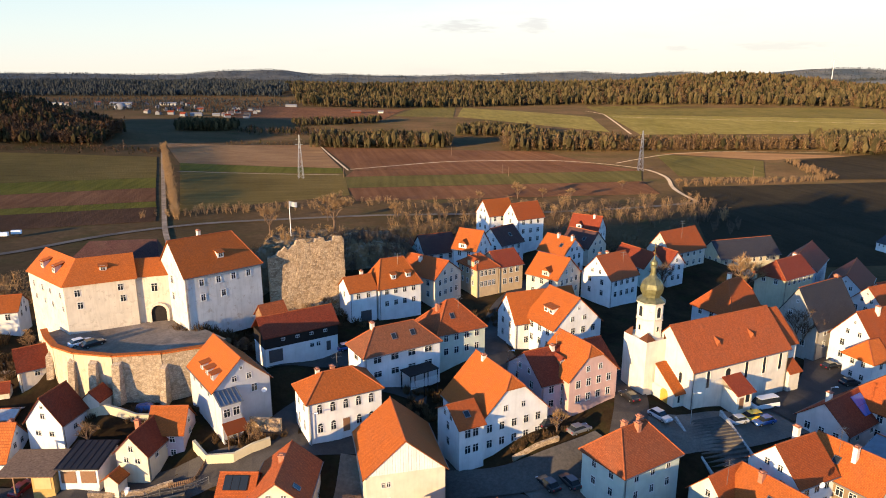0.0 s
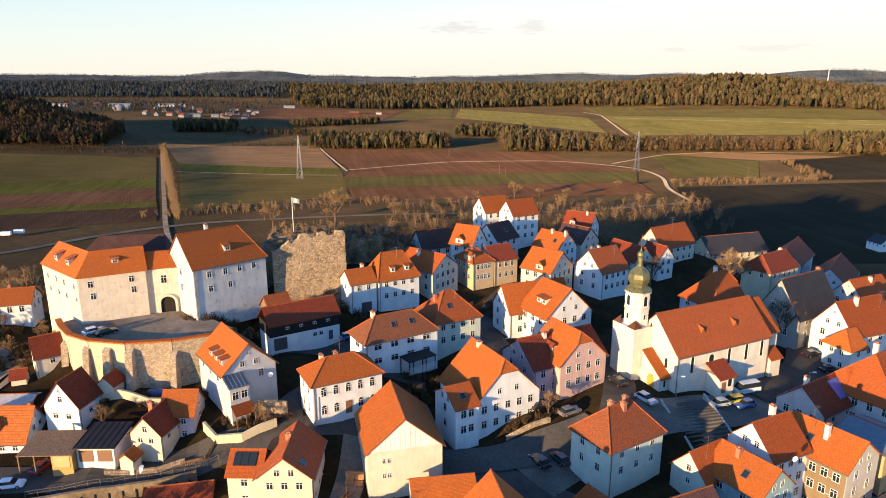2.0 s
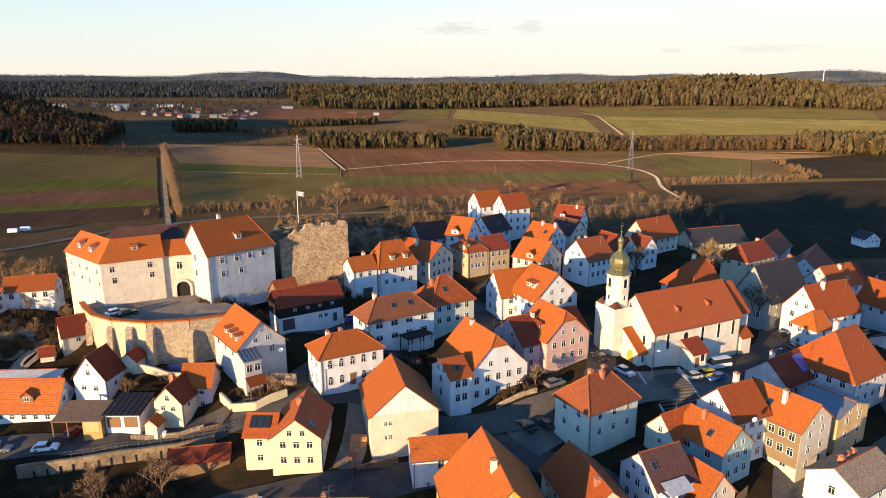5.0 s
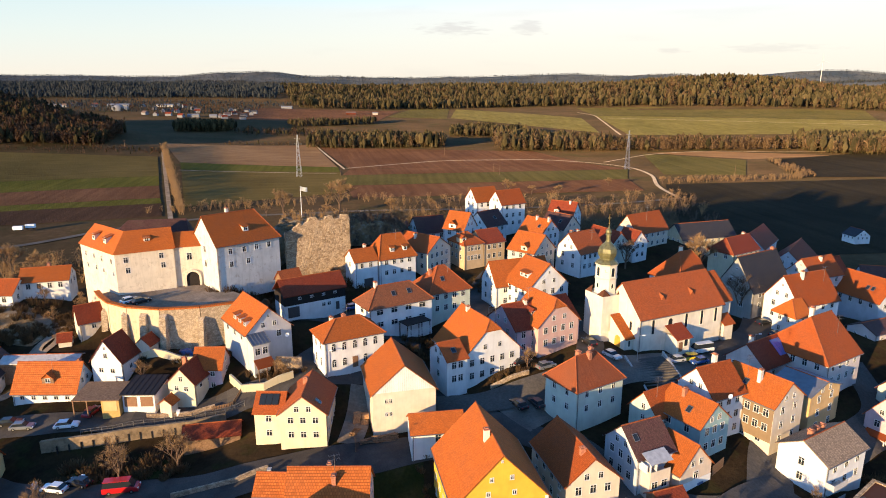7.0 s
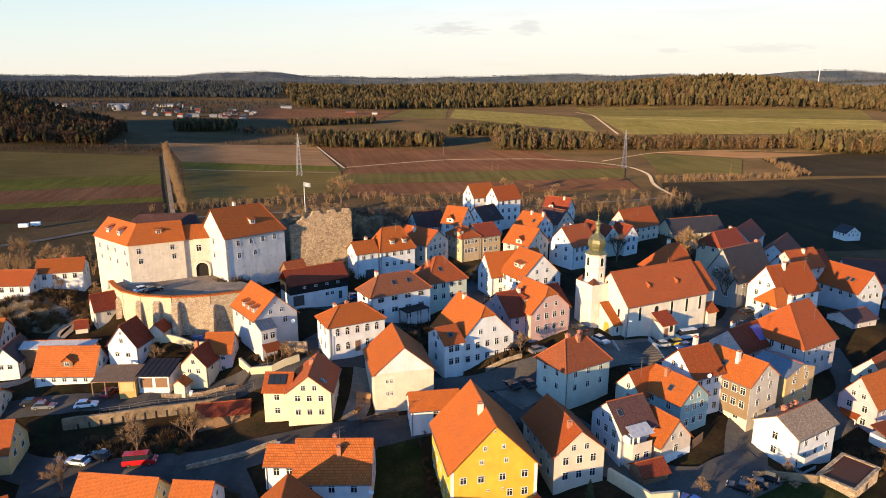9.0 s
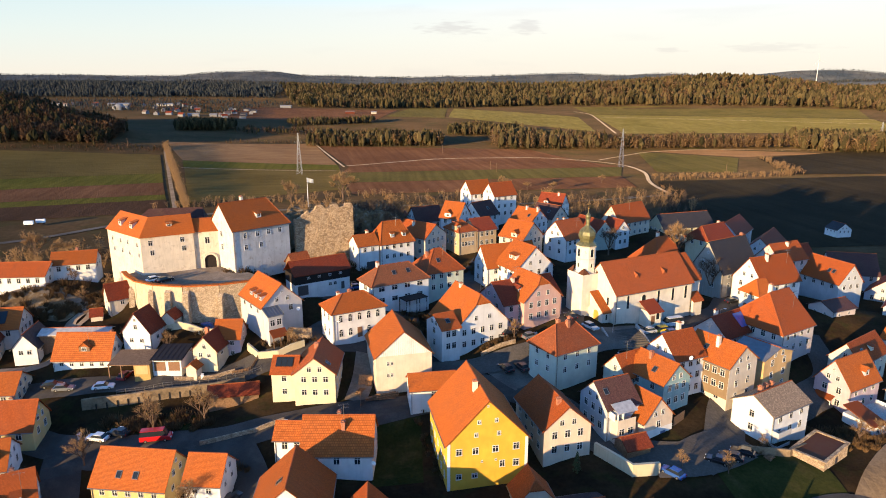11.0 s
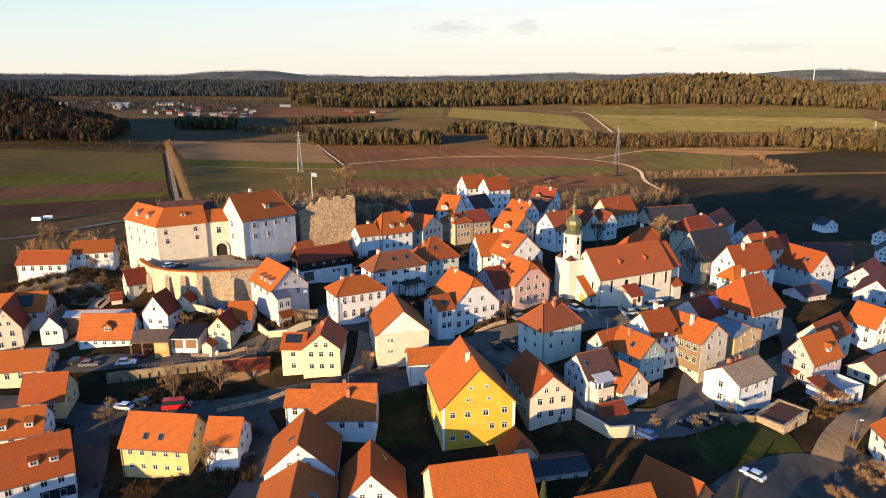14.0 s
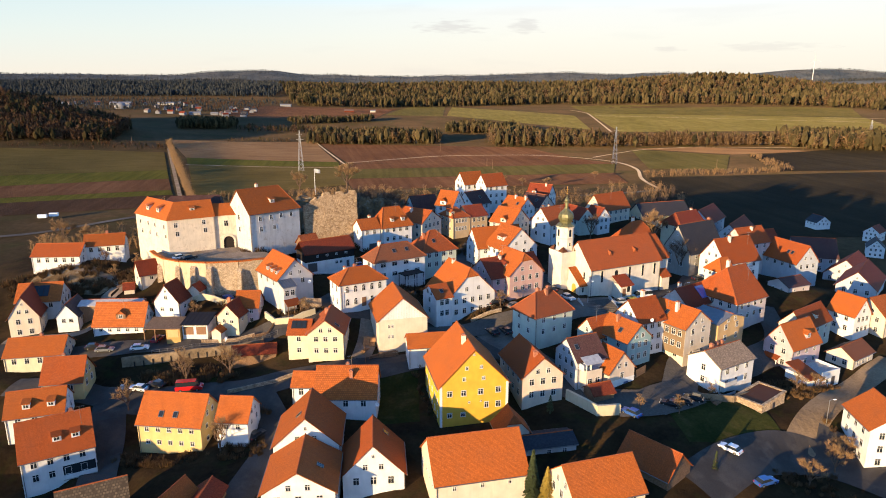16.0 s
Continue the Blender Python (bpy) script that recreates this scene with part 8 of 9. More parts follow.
wall_line("garden_wall", [(57.6, 67.4), (66.0, 66.2), (73, 70.5)], 1.6, 0.4, "wall_concrete", "concrete wall below the apartment house", 3)
sb_ = empty("shed", 72.5, 67.8, -12.8, 38.7, "low flat-roofed stone shed below the apartment house", "shed", "sheds")
bm = bmesh.new()
box(bm, -5.3, -3.0, -3, 5.3, 3.0, 2.9)
part("wall", bm, M["stone_dark"], sb_)
bm = bmesh.new()
box(bm, -4.9, -2.6, 2.9, 4.9, 2.6, 3.0)
part("roof", bm, M["tile_brown"], sb_, "dark flat roof")
for q in ((-5.5, -3.2, 5.5, -2.6), (-5.5, 2.6, 5.5, 3.2), (-5.5, -2.6, -4.9, 2.6), (4.9, -2.6, 5.5, 2.6)):
    bm = bmesh.new()
    box(bm, q[0], q[1], 2.9, q[2], q[3], 3.25)
    part("coping", bm, M["stone_dark"], sb_)
bm = bmesh.new()
box(bm, -0.5, -3.06, 0.6, 0.5, -2.95, 2.2)
part("door", bm, M["door"], sb_)
wall_line("garden_wall", [(-64, 106.2), (-58, 105), (-50, 105.6)], 1.6, 0.5, "stone_yellow", "sandy wall below the castle terrace", 2)
wall_line("garden_wall", [(-44, 69), (-34, 71), (-29, 73.6)], 1.0, 0.4, "stone_dark", "low stone wall beside the street", 2)
wall_line("garden_wall", [(10.6, 95.6), (15, 97.6), (18.6, 99.2)], 0.8, 0.5, "stone_dark", "rough stone steps and wall before the white house", 2)
house("shed", "long low shed with a maroon roof", (-42.0, 84.6), 12, 10, 4.6, -6.4, -5.0, -10.4, "wood", "tile_maroon", floors=0, attic=False, category="shed", gut=False, group="sheds")
house("shed", "small brick-roofed shed beside the castle keep", (-37.5, 131.0), 40, 5.2, 4.4, 9.0, 11.2, 5.6, "wood", "tile_worn", floors=0, attic=False, category="shed", gut=False, group="sheds")
house("shed", "small porch with an orange roof", (-52.6, 90.9), 80, 2.2, 2.4, -3.7, -2.8, -5.2, "cream", "tile_orange", floors=1, attic=False, category="shed", gut=False, group="sheds", win=(0.7, 0.7))
house("shed", "small hut with a maroon roof against the castle wall", (-63.4, 107.6), 80, 3.4, 3.2, 1.8, 3.2, -1.0, "oldplaster", "tile_maroon", floors=0, attic=False, category="shed", gut=False, group="sheds")
house("shed", "low shed with a grey corrugated roof", (-86.6, 107.8), 4, 16, 4.5, -2.2, -1.4, -5.4, "wood", "corrugated", floors=0, attic=False, category="shed", gut=False, group="sheds")
# guard rail along the street
rl = empty("guard_rail", -67, 84.9, ground_at(-67, 84.9), 0, "grey steel guard rail along the street", "railing")
for i in range(17):
    x, y = -67 + 29 * i / 16, 84.9 + 6.6 * i / 16
    z = ground_at(x, y) - ground_at(-67, 84.9)
    x2, y2 = -67 + 29 * (i + 1) / 16, 84.9 + 6.6 * (i + 1) / 16
    z2 = ground_at(x2, y2) - ground_at(-67, 84.9)
    bm = bmesh.new()
    tube(bm, (x + 67, y - 84.9, z - 0.5), (x + 67, y - 84.9, z + 1.3), 0.06, None, 6)
    part("post", bm, M["rail_grey"], rl)
    if i < 16:
        for hh in (0.75, 1.25):
            bm = bmesh.new()
            tube(bm, (x + 67, y - 84.9, z + hh), (x2 + 67, y2 - 84.9, z2 + hh), 0.03, None, 5)
            part("rail", bm, M["rail_grey"], rl)
house("shed", "low flat-roofed outbuilding with two windows", (22.6, 50.4), 12, 11, 5.5, -10.2, -9.2, -13, "grey", "tile_dark", floors=1, attic=False, category="shed", group="sheds", win=(0.8, 1.0))
house("shed", "small annexe with an orange half-hipped roof", (16.4, 52.8), 100, 5, 6, -8.8, -5.6, -12, "cream", "tile_red", ("half_hip", "gable"), floors=0, attic=False, category="shed", group="sheds")
house("shed", "lean-to with a dark maroon roof", (36.6, 65.6), 20, 5, 4, -7.4, -6.0, -9.6, "wood", "tile_maroon", floors=0, attic=False, category="shed", gut=False, group="sheds")
house("barn", "old shed with a red roof in deep shade", (41.6, 43.6), -49.5, 10.4, 7.4, -10.5, -7.0, -15, "wood", "tile_red", floors=0, attic=False, category="barn")
house("shed", "small red-roofed hut in the garden", (-84, 112.4), 20, 2.6, 2.4, 0.6, 1.8, -1.6, "oldplaster", "tile_maroon", floors=0, attic=False, category="shed", gut=False, group="sheds")

# church steps
st = empty("stairs", 45.4, 99.4, 0, 15, "wide grey stone stairs down from the church", "stairs", kind="structure")
rs = Matrix.Rotation(radians(15), 2)
for i in range(16):
    y0 = -5.2 + 0.66 * i
    q = rs @ Vector((0, y0 + 0.33)) + Vector((45.4, 99.4))
    zt = max(-4.9 + 0.27 * i, ground_at(q.x, q.y) + 0.2)
    bm = bmesh.new()
    box(bm, -4.3, y0, zt - 3, 4.3, y0 + 0.66, zt)
    part("step", bm, M["road_pale"], st)
for sx in (-4.55, 4.55):
    bm = bmesh.new()
    tv = [bm.verts.new(q) for q in ((sx - 0.22, -5.4, -7), (sx + 0.22, -5.4, -7), (sx + 0.22, 5.6, -4), (sx - 0.22, 5.6, -4), (sx - 0.22, -5.4, -4.2), (sx + 0.22, -5.4, -4.2), (sx + 0.22, 5.6, 0.2), (sx - 0.22, 5.6, 0.2))]
    for f in ((3, 2, 1, 0), (4, 5, 6, 7), (0, 1, 5, 4), (1, 2, 6, 5), (2, 3, 7, 6), (3, 0, 4, 7)):
        bm.faces.new([tv[k] for k in f])
    part("side_wall", bm, M["concrete"], st)

# ---- poles, masts, aerials, flag ----
def pole(name, x, y, h, r, label, mat="metal", dz=0.0, category="pole", group=""):
    root = empty(name, x, y, ground_at(x, y) + dz, 0, label, category, group)
    bm = bmesh.new()
    tube(bm, (0, 0, -1), (0, 0, h), r, r * 0.7, 8)
    part("shaft", bm, M[mat], root)
    return root


fl = pole("flagpole", -41.5, 168.0, 8.5, 0.10, "white flagpole with a pale flag on the crag", "white_metal", 17.8 - ground_at(-41.5, 168.0), "flagpole")
bm = bmesh.new()
vs2 = []
for k in range(7):
    for zz in (7.1, 8.4):
        vs2.append(bm.verts.new((0.1 + k * 0.32, 0.18 * math.sin(k * 1.1), zz - 0.05 * k)))
for k in range(6):
    bm.faces.new((vs2[2 * k], vs2[2 * k + 2], vs2[2 * k + 3], vs2[2 * k + 1]))
bmesh.ops.solidify(bm, geom=bm.faces[:], thickness=0.02)
part("flag", bm, M["frame"], fl, "pale cloth flag")
for x, y in ((42.0, 103.0), (11.6, 118.4), (71, 112), (-22.5, 96.6), (83.5, 61)):
    lp_ = pole("street_lamp", x, y, 6.0, 0.07, "slim grey street lamp beside the road", "metal", 0, "street lamp", "street lamps")
    bm = bmesh.new()
    tube(bm, (0, 0, 5.9), (0.9, 0, 6.1), 0.05, 0.04, 6)
    part("arm", bm, M["metal"], lp_)
    bm = bmesh.new()
    box(bm, 0.7, -0.12, 5.98, 1.3, 0.12, 6.14)
    part("lamp_head", bm, M["white_metal"], lp_)


def lattice(x, y, h, w, label):
    root = empty("power_pylon", x, y, ground_at(x, y), 0, label, "pylon", "power pylons")
    bm = bmesh.new()
    r = 0.16
    for sx in (-1, 1):
        for sy in (-1, 1):
            tube(bm, (sx * w, sy * w, -1), (sx * 0.3, sy * 0.3, h), r, r * 0.8, 4)
    n = 9
    for i in range(n):
        z0, z1 = h * i / n, h * (i + 1) / n
        w0, w1 = w + (0.3 - w) * i / n, w + (0.3 - w) * (i + 1) / n
        for s in (-1, 1):
            tube(bm, (-w0, s * w0, z0), (w1, s * w1, z1), r * 0.55, None, 3)
            tube(bm, (w0, s * w0, z0), (-w1, s * w1, z1), r * 0.55, None, 3)
            tube(bm, (s * w0, -w0, z0), (s * w1, w1, z1), r * 0.55, None, 3)
    part("lattice", bm, M["metal"], root)
    for z, a_ in ((0.78, 4.2), (0.9, 3.2)):
        bm = bmesh.new()
        tube(bm, (-a_, 0, h * z), (a_, 0, h * z), 0.14, None, 4)
        part("cross_arm", bm, M["metal"], root)
    return root


lattice(-156.7, 692.7, 46, 2.8, "grey lattice power pylon in the fields")
lattice(220.8, 757.8, 46, 2.8, "grey lattice power pylon beside the lane")
lattice(700, 1010, 38, 3.0, "grey lattice power pylon before the wood")
for x, y, h in ((-113, 702, 11), (3.6, 913, 12), (65, 711, 11), (-432, 875, 13), (330, 712, 11), (560, 940, 11), (60, 735, 10)):
    pole("power_pole", x, y, h, 0.22, "wooden power pole in the fields", "wood", 0, "pole", "power poles")

# wind turbine on the horizon
wt = empty("wind_turbine", 2032, 3620, ground_at(2032, 3620) + hills(2032, 3620), 0, "white wind turbine standing on a wooded hill", "wind turbine")
bm = bmesh.new()
tube(bm, (0, 0, -5), (0, 0, 148), 2.5, 1.3, 12)
part("tower", bm, M["frame"], wt)
bm = bmesh.new()
box(bm, -1.8, -4, 146.8, 1.8, 4, 150.4)
part("nacelle", bm, M["frame"], wt)
for k in range(3):
    a_ = radians(90 + 12 + 120 * k)
    bm = bmesh.new()
    tip = (math.cos(a_) * 42, -5, 148.5 + math.sin(a_) * 42)
    tube(bm, (0, -5, 148.5), tip, 0.9, 0.2, 4)
    part("blade", bm, M["frame"], wt)

# works and houses on the plain
for x, y, l_, w_, h_, mt, lab, tn in (
        (-830, 1700, 90, 40, 12, "far_wall", "long white factory hall on the plain", 4), (-720, 1720, 70, 30, 10, "concrete", "grey-white factory hall on the plain", 4),
        (-780, 1600, 60, 26, 9, "concrete", "grey factory hall on the plain", 3), (-545, 1440, 40, 22, 9, "far_wall", "pale hall beside the wood", 12), (-505, 1450, 26, 16, 8, "far_wall", "small pale hall beside the wood", 12),
        (-430, 1830, 50, 20, 9, "far_wall", "far white hall before dark woods", 0), (-1010, 1720, 60, 24, 9, "concrete", "far grey hall on the plain", 0), (-230, 1660, 40, 14, 9, "tile_maroon", "far farm building with a red roof", 8), (-170, 1670, 22, 12, 8, "cream", "far cream farm building", 8)):
    l_, w_, h_ = l_ * 0.6, w_ * 0.5, h_ * 0.5
    r_ = empty("factory_hall", x, y, ground_at(x, y), tn, lab, "hall", "halls on the plain")
    bm = bmesh.new()
    box(bm, -l_ / 2, -w_ / 2, -3, l_ / 2, w_ / 2, h_)
    part("wall", bm, M[mt], r_)
    bm, _, _ = roof_shell(l_, w_, h_, h_ + 2.5, 0.5, 0.5, 0.4)
    part("roof", bm, M["far_wall"] if mt != "tile_maroon" else M["far_roof"], r_)
tk = empty("storage_tank", -765, 1560, ground_at(-765, 1560), 0, "round white storage tank with a domed top", "tank")
bm = bmesh.new()
lathe(bm, [(13, -2), (13, 4), (12, 8), (9, 11.5), (5, 13.6), (0.5, 14.4)], 24)
part("shell", bm, M["far_wall"], tk)
for x, y in ((-293, 418), (-288, 424)):
    r_ = empty("box_trailer", x, y, ground_at(x, y) + 1.2, 10, "white box trailer parked beside the country road", "trailer", "trailers")
    bm = bmesh.new()
    box(bm, -3.0, -1.25, 1.0, 3.0, 1.25, 3.4)
    part("box_body", bm, M["white_metal"], r_)
    for sx in (-1.8, 2.0):
        bm = bmesh.new()
        tube(bm, (sx, -1.25, 0.5), (sx, 1.25, 0.5), 0.5, None, 10)
        part("wheel_pair", bm, M["tyre"], r_)


# ---- extras on houses ----
def roof_panel(c, rot, L, W, eave, ridge, side, u0, u1, v0, v1, mat, label, rows=2, cols=2):
    """Panels lying on a roof slope; u along the ridge, v up the slope from 0 to 1."""
    root = empty("solar_panel", c[0], c[1], eave, rot, label, "solar panel", "solar panels")
    m = (ridge - eave) / (W / 2)
    for i in range(cols):
        for j in range(rows):
            a0, a1 = u0 + (u1 - u0) * i / cols + 0.03, u0 + (u1 - u0) * (i + 1) / cols - 0.03
            b0, b1 = v0 + (v1 - v0) * j / rows + 0.004, v0 + (v1 - v0) * (j + 1) / rows - 0.004
            bm = bmesh.new()
            p = []
            for u, v in ((a0, b0), (a1, b0), (a1, b1), (a0, b1)):
                y = side * W / 2 * (1 - v)
                p.append(Vector((u, y, m * (W / 2 - abs(y)) + 0.18)))
            n = (p[1] - p[0]).cross(p[3] - p[0]).normalized()
            n = n if n.z > 0 else -n
            lo_ = [bm.verts.new(q) for q in p]
            hi_ = [bm.verts.new(q + n * 0.1) for q in p]
            bm.faces.new(hi_)
            bm.faces.new(lo_[::-1])
            for k in range(4):
                bm.faces.new((lo_[k], lo_[(k + 1) % 4], hi_[(k + 1) % 4], hi_[k]))
            bmesh.ops.recalc_face_normals(bm, faces=bm.faces)
            part("panel", bm, M[mat], root)
    return root


roof_panel((70.4, 107.5), 32.9, 11.4, 9.0, -1.5, 2.4, -1, 1.2, 4.6, 0.2, 0.85, "solar", "blue solar panels on a maroon roof", 2, 3)
roof_panel((-30.4, 84.2), -0.6, 5.1, 6.4, -0.8, 1.5, -1, -1.9, 1.6, 0.3, 0.85, "glass", "dark solar heating panel on a red roof", 1, 3)
roof_panel((-108, 112), 12, 11, 9, -1.8, 2.0, -1, -1.5, 2.5, 0.2, 0.8, "glass", "dark solar panel on an orange roof", 1, 3)

# barn front: boarded gable and small windows
bf = [o for o in bpy.data.objects if o.get("label", "").startswith("tall cream barn")][0]
bL, bW, bh, br = DIMS[bf["label"]]
bx = -bL / 2
for i in range(30):
    y0 = -bW / 2 + bW * i / 30
    y1 = y0 + bW / 30 - 0.05
    z0, z1 = bh + 0.05, [bh + (br - bh) * (1 - abs(y) / (bW / 2)) for y in (y0, y1)]
    bm = bmesh.new()
    tv = [(bx - 0.10, y0, z0), (bx - 0.10, y1, z0), (bx - 0.10, y1, max(z0 + 0.05, z1[1])), (bx - 0.10, y0, max(z0 + 0.05, z1[0]))]
    a_ = [bm.verts.new(q) for q in tv]
    b_ = [bm.verts.new((bx - 0.04, q[1], q[2])) for q in tv]
    bm.faces.new(a_)
    for k in range(4):
        bm.faces.new((a_[k], b_[k], b_[(k + 1) % 4], a_[(k + 1) % 4]))
    bmesh.ops.recalc_face_normals(bm, faces=bm.faces)
    part("board", bm, M["white"], bf)
bm = bmesh.new()
tv = [(bx - 0.03, -bW / 2, bh), (bx - 0.03, bW / 2, bh), (bx - 0.03, 0, br - 0.1)]
a_ = [bm.verts.new(q) for q in tv]
b_ = [bm.verts.new((bx + 0.05, q[1], q[2])) for q in tv]
bm.faces.new(a_)
bm.faces.new(b_[::-1])
for k in range(3):
    bm.faces.new((a_[k], b_[k], b_[(k + 1) % 3], a_[(k + 1) % 3]))
bmesh.ops.recalc_face_normals(bm, faces=bm.faces)
part("board_backing", bm, M["boards_grey"], bf)
for u, z in ((-3.4, 7.0), (-2.6, 7.0), (-3.4, 4.4), (-2.6, 4.4)):
    add_window(bf, wall_pose("w", bL, bW, u, z), 0.45, 0.75, surround=0.06)

# balconies of the apartment house
ap = [o for o in bpy.data.objects if o.get("label", "").startswith("white apartment house")][0]
for z in (0.4, 3.2):
    bm = bmesh.new()
    box(bm, -5.9, -5.8, z - 0.18, -1.8, -4.25, z)
    bl_ = part("balcony", bm, M["concrete"], ap)
    bm = bmesh.new()
    box(bm, -5.9, -5.8, z, -1.8, -5.72, z + 1.0)
    box(bm, -5.9, -5.72, z, -5.82, -4.25, z + 1.0)
    part("parapet", bm, M["grey"], bl_)


def slab(bm, ring, z0, z1):
    """A solid over four (x, y) corners whose top heights may differ."""
    lo = [bm.verts.new((x, y, z0 if not isinstance(z0, tuple) else z0[i])) for i, (x, y) in enumerate(ring)]
    hi = [bm.verts.new((x, y, z1[i])) for i, (x, y) in enumerate(ring)]
    n = len(ring)
    bm.faces.new(lo[::-1])
    bm.faces.new(hi)
    for i in range(n):
        bm.faces.new((lo[i], lo[(i + 1) % n], hi[(i + 1) % n], hi[i]))
    bmesh.ops.recalc_face_normals(bm, faces=bm.faces)


def by_label(start):
    return [o for o in bpy.data.objects if o.get("label", "").startswith(start)][0]


# grey house: two-storey annexe with a sheet-metal roof and a red lean-to at its foot
gh_ = by_label("grey gabled house")
bm = bmesh.new()
slab(bm, [(-9.75, 1.5), (-6.65, 1.5), (-6.65, 4.9), (-9.75, 4.9)], -3, [6.0, 7.1, 7.1, 6.0])
an_ = part("annexe", bm, M["grey"], gh_)
bm = bmesh.new()
slab(bm, [(-10.15, 1.2), (-6.67, 1.2), (-6.67, 5.2), (-10.15, 5.2)], (5.95, 7.15, 7.15, 5.95), [6.1, 7.3, 7.3, 6.1])
part("annexe_roof", bm, M["metalroof"], an_)
for k in range(6):
    bm = bmesh.new()
    y = 1.3 + 0.74 * k
    slab(bm, [(-10.13, y - 0.04), (-6.70, y - 0.04), (-6.70, y + 0.04), (-10.13, y + 0.04)], (6.1, 7.3, 7.3, 6.1), [6.2, 7.4, 7.4, 6.2])
    part("standing_seam", bm, M["gutter"], an_)
for y in (2.4, 4.0):
    add_window(an_, Matrix.Translation((-9.75, y, 4.4)) @ Matrix.Rotation(radians(-90), 4, "Z"), 1.0, 1.4)
bm = bmesh.new()
slab(bm, [(-11.95, 1.2), (-9.75, 1.2), (-9.75, 5.0), (-11.95, 5.0)], (1.5, 2.6, 2.6, 1.5), [1.7, 2.8, 2.8, 1.7])
part("lean_to_roof", bm, M["tile_red"], an_)
for y in (1.4, 3.1, 4.8):
    bm = bmesh.new()
    box(bm, -11.85, y - 0.08, -2, -11.69, y + 0.08, 1.6)
    part("lean_to_post", bm, M["wood"], an_)

# cream gable with a white ground floor and dark door
cg_ = by_label("cream gabled house with a white")
bm = bmesh.new()
cL, cW, ch_, _ = DIMS[cg_["label"]]
box(bm, -cL / 2 - 0.06, -cW / 2 - 0.04, -3, -cL / 2 + 0.05, cW / 2 + 0.04, 3.4)
part("ground_floor_render", bm, M["white"], cg_)
bm = bmesh.new()
box(bm, -cL / 2 - 0.11, -2.0, 0.2, -cL / 2 - 0.03, -0.6, 2.5)
part("door", bm, M["door_blue"], cg_)

# cream and ochre house: ochre side wall
co_ = by_label("cream and ochre house")
cL, cW, ch_, _ = DIMS[co_["label"]]
bm = bmesh.new()
box(bm, -cL / 2 + 0.05, cW / 2 + 0.03, 3.0, cL / 2 - 4.0, cW / 2 + 0.11, ch_ - 0.4)
part("ochre_wall", bm, M["ochre_brown"], co_)
for z in (ch_ - 1.6, ch_ - 4.4):
    for u in (-4.2, -2.4, -0.6):
        add_window(co_, Matrix.Translation((u, cW / 2 + 0.11, z)) @ Matrix.Rotation(radians(180), 4, "Z"), 0.95, 1.35)

# gable windows and pale corner strips of the yellow house
yh_ = by_label("large yellow gabled house")
yL, yW, yh, _ = DIMS[yh_["label"]]
for u, z, w_, h_ in ((-5.05, -1.75, 0.9, 1.1), (-2.2, -1.8, 0.9, 1.1), (1.3, -1.75, 0.95, 1.1), (4.95, -1.6, 0.95, 1.15), (-5.05, -6.4, 0.85, 0.9), (-2.3, -6.45, 0.8, 0.8), (2.55, -4.7, 0.8, 1.15), (5.0, -4.75, 0.95, 1.2),
                     (-2.1, 1.2, 0.5, 0.65), (1.85, 1.15, 0.5, 0.65), (-1.6, 3.5, 0.45, 0.6), (1.4, 3.6, 0.45, 0.6), (-1.05, -3.9, 0.3, 0.3), (1.4, -3.8, 0.3, 0.3), (-0.1, 6.3, 0.3, 0.3)):
    add_window(yh_, wall_pose("w", yL, yW, u, yh + z), w_, h_, surround=0.1 if w_ > 0.4 else 0.04)
for u in (-yW / 2 + 0.24, yW / 2 - 0.24):
    bm = bmesh.new()
    box(bm, u - 0.26, -0.05, -3, u + 0.26, 0.02, yh - 0.05)
    pl_ = part("corner_strip", bm, M["white"], yh_, "white painted corner strip")
    pl_.matrix_basis = wall_pose("w", yL, yW, 0, 0)

# glazed loggia of the grey-blue house
lg_ = by_label("grey-blue house with a dark roof")
bm = bmesh.new()
box(bm, -2.8, -6.1, -3, 1.4, -4.05, 4.4)
lo_b = part("loggia", bm, M["cream"], lg_)
bm = bmesh.new()
box(bm, -2.8, -6.1, 4.4, 1.4, -6.0, 5.3)
box(bm, -2.8, -6.0, 4.4, -2.7, -4.12, 5.3)
part("parapet", bm, M["cream"], lo_b)
# opaque pale sheet for the glass, sky reflection in its colour
bm = bmesh.new()
slab(bm, [(-3.0, -6.3), (1.6, -6.3), (1.6, -4.0), (-3.0, -4.0)], (6.7, 6.7, 7.7, 7.7), [6.78, 6.78, 7.78, 7.78])
part("glazed_roof", bm, M["corrugated"], lo_b, "pale translucent loggia roof")
for x in (-2.7, -3.5, -1.5):
    bm = bmesh.new()
    box(bm, x - 0.05, -6.08, 5.3, x + 0.05, -2.88, 6.75)
    part("loggia_post", bm, M["frame"], lo_b)
for x in (-1.8, 0.2):
    add_window(lo_b, Matrix.Translation((x, -6.1, 2.8)), 1.1, 1.2)

# balcony strip of the red-roofed house
rb_ = by_label("white house with a red roof and boxed dormers")
bm = bmesh.new()
box(bm, 0.4, -6.3, 3.5, 6.2, -4.95, 3.7)
bl_ = part("balcony", bm, M["concrete"], rb_)
bm = bmesh.new()
box(bm, 0.4, -6.3, 3.7, 6.2, -6.22, 4.6)
part("parapet", bm, M["white"], bl_)
bm = bmesh.new()
box(bm, 0.5, -5.06, 3.72, 6.1, -4.98, 5.9)
part("balcony_glazing", bm, M["glass"], bl_)

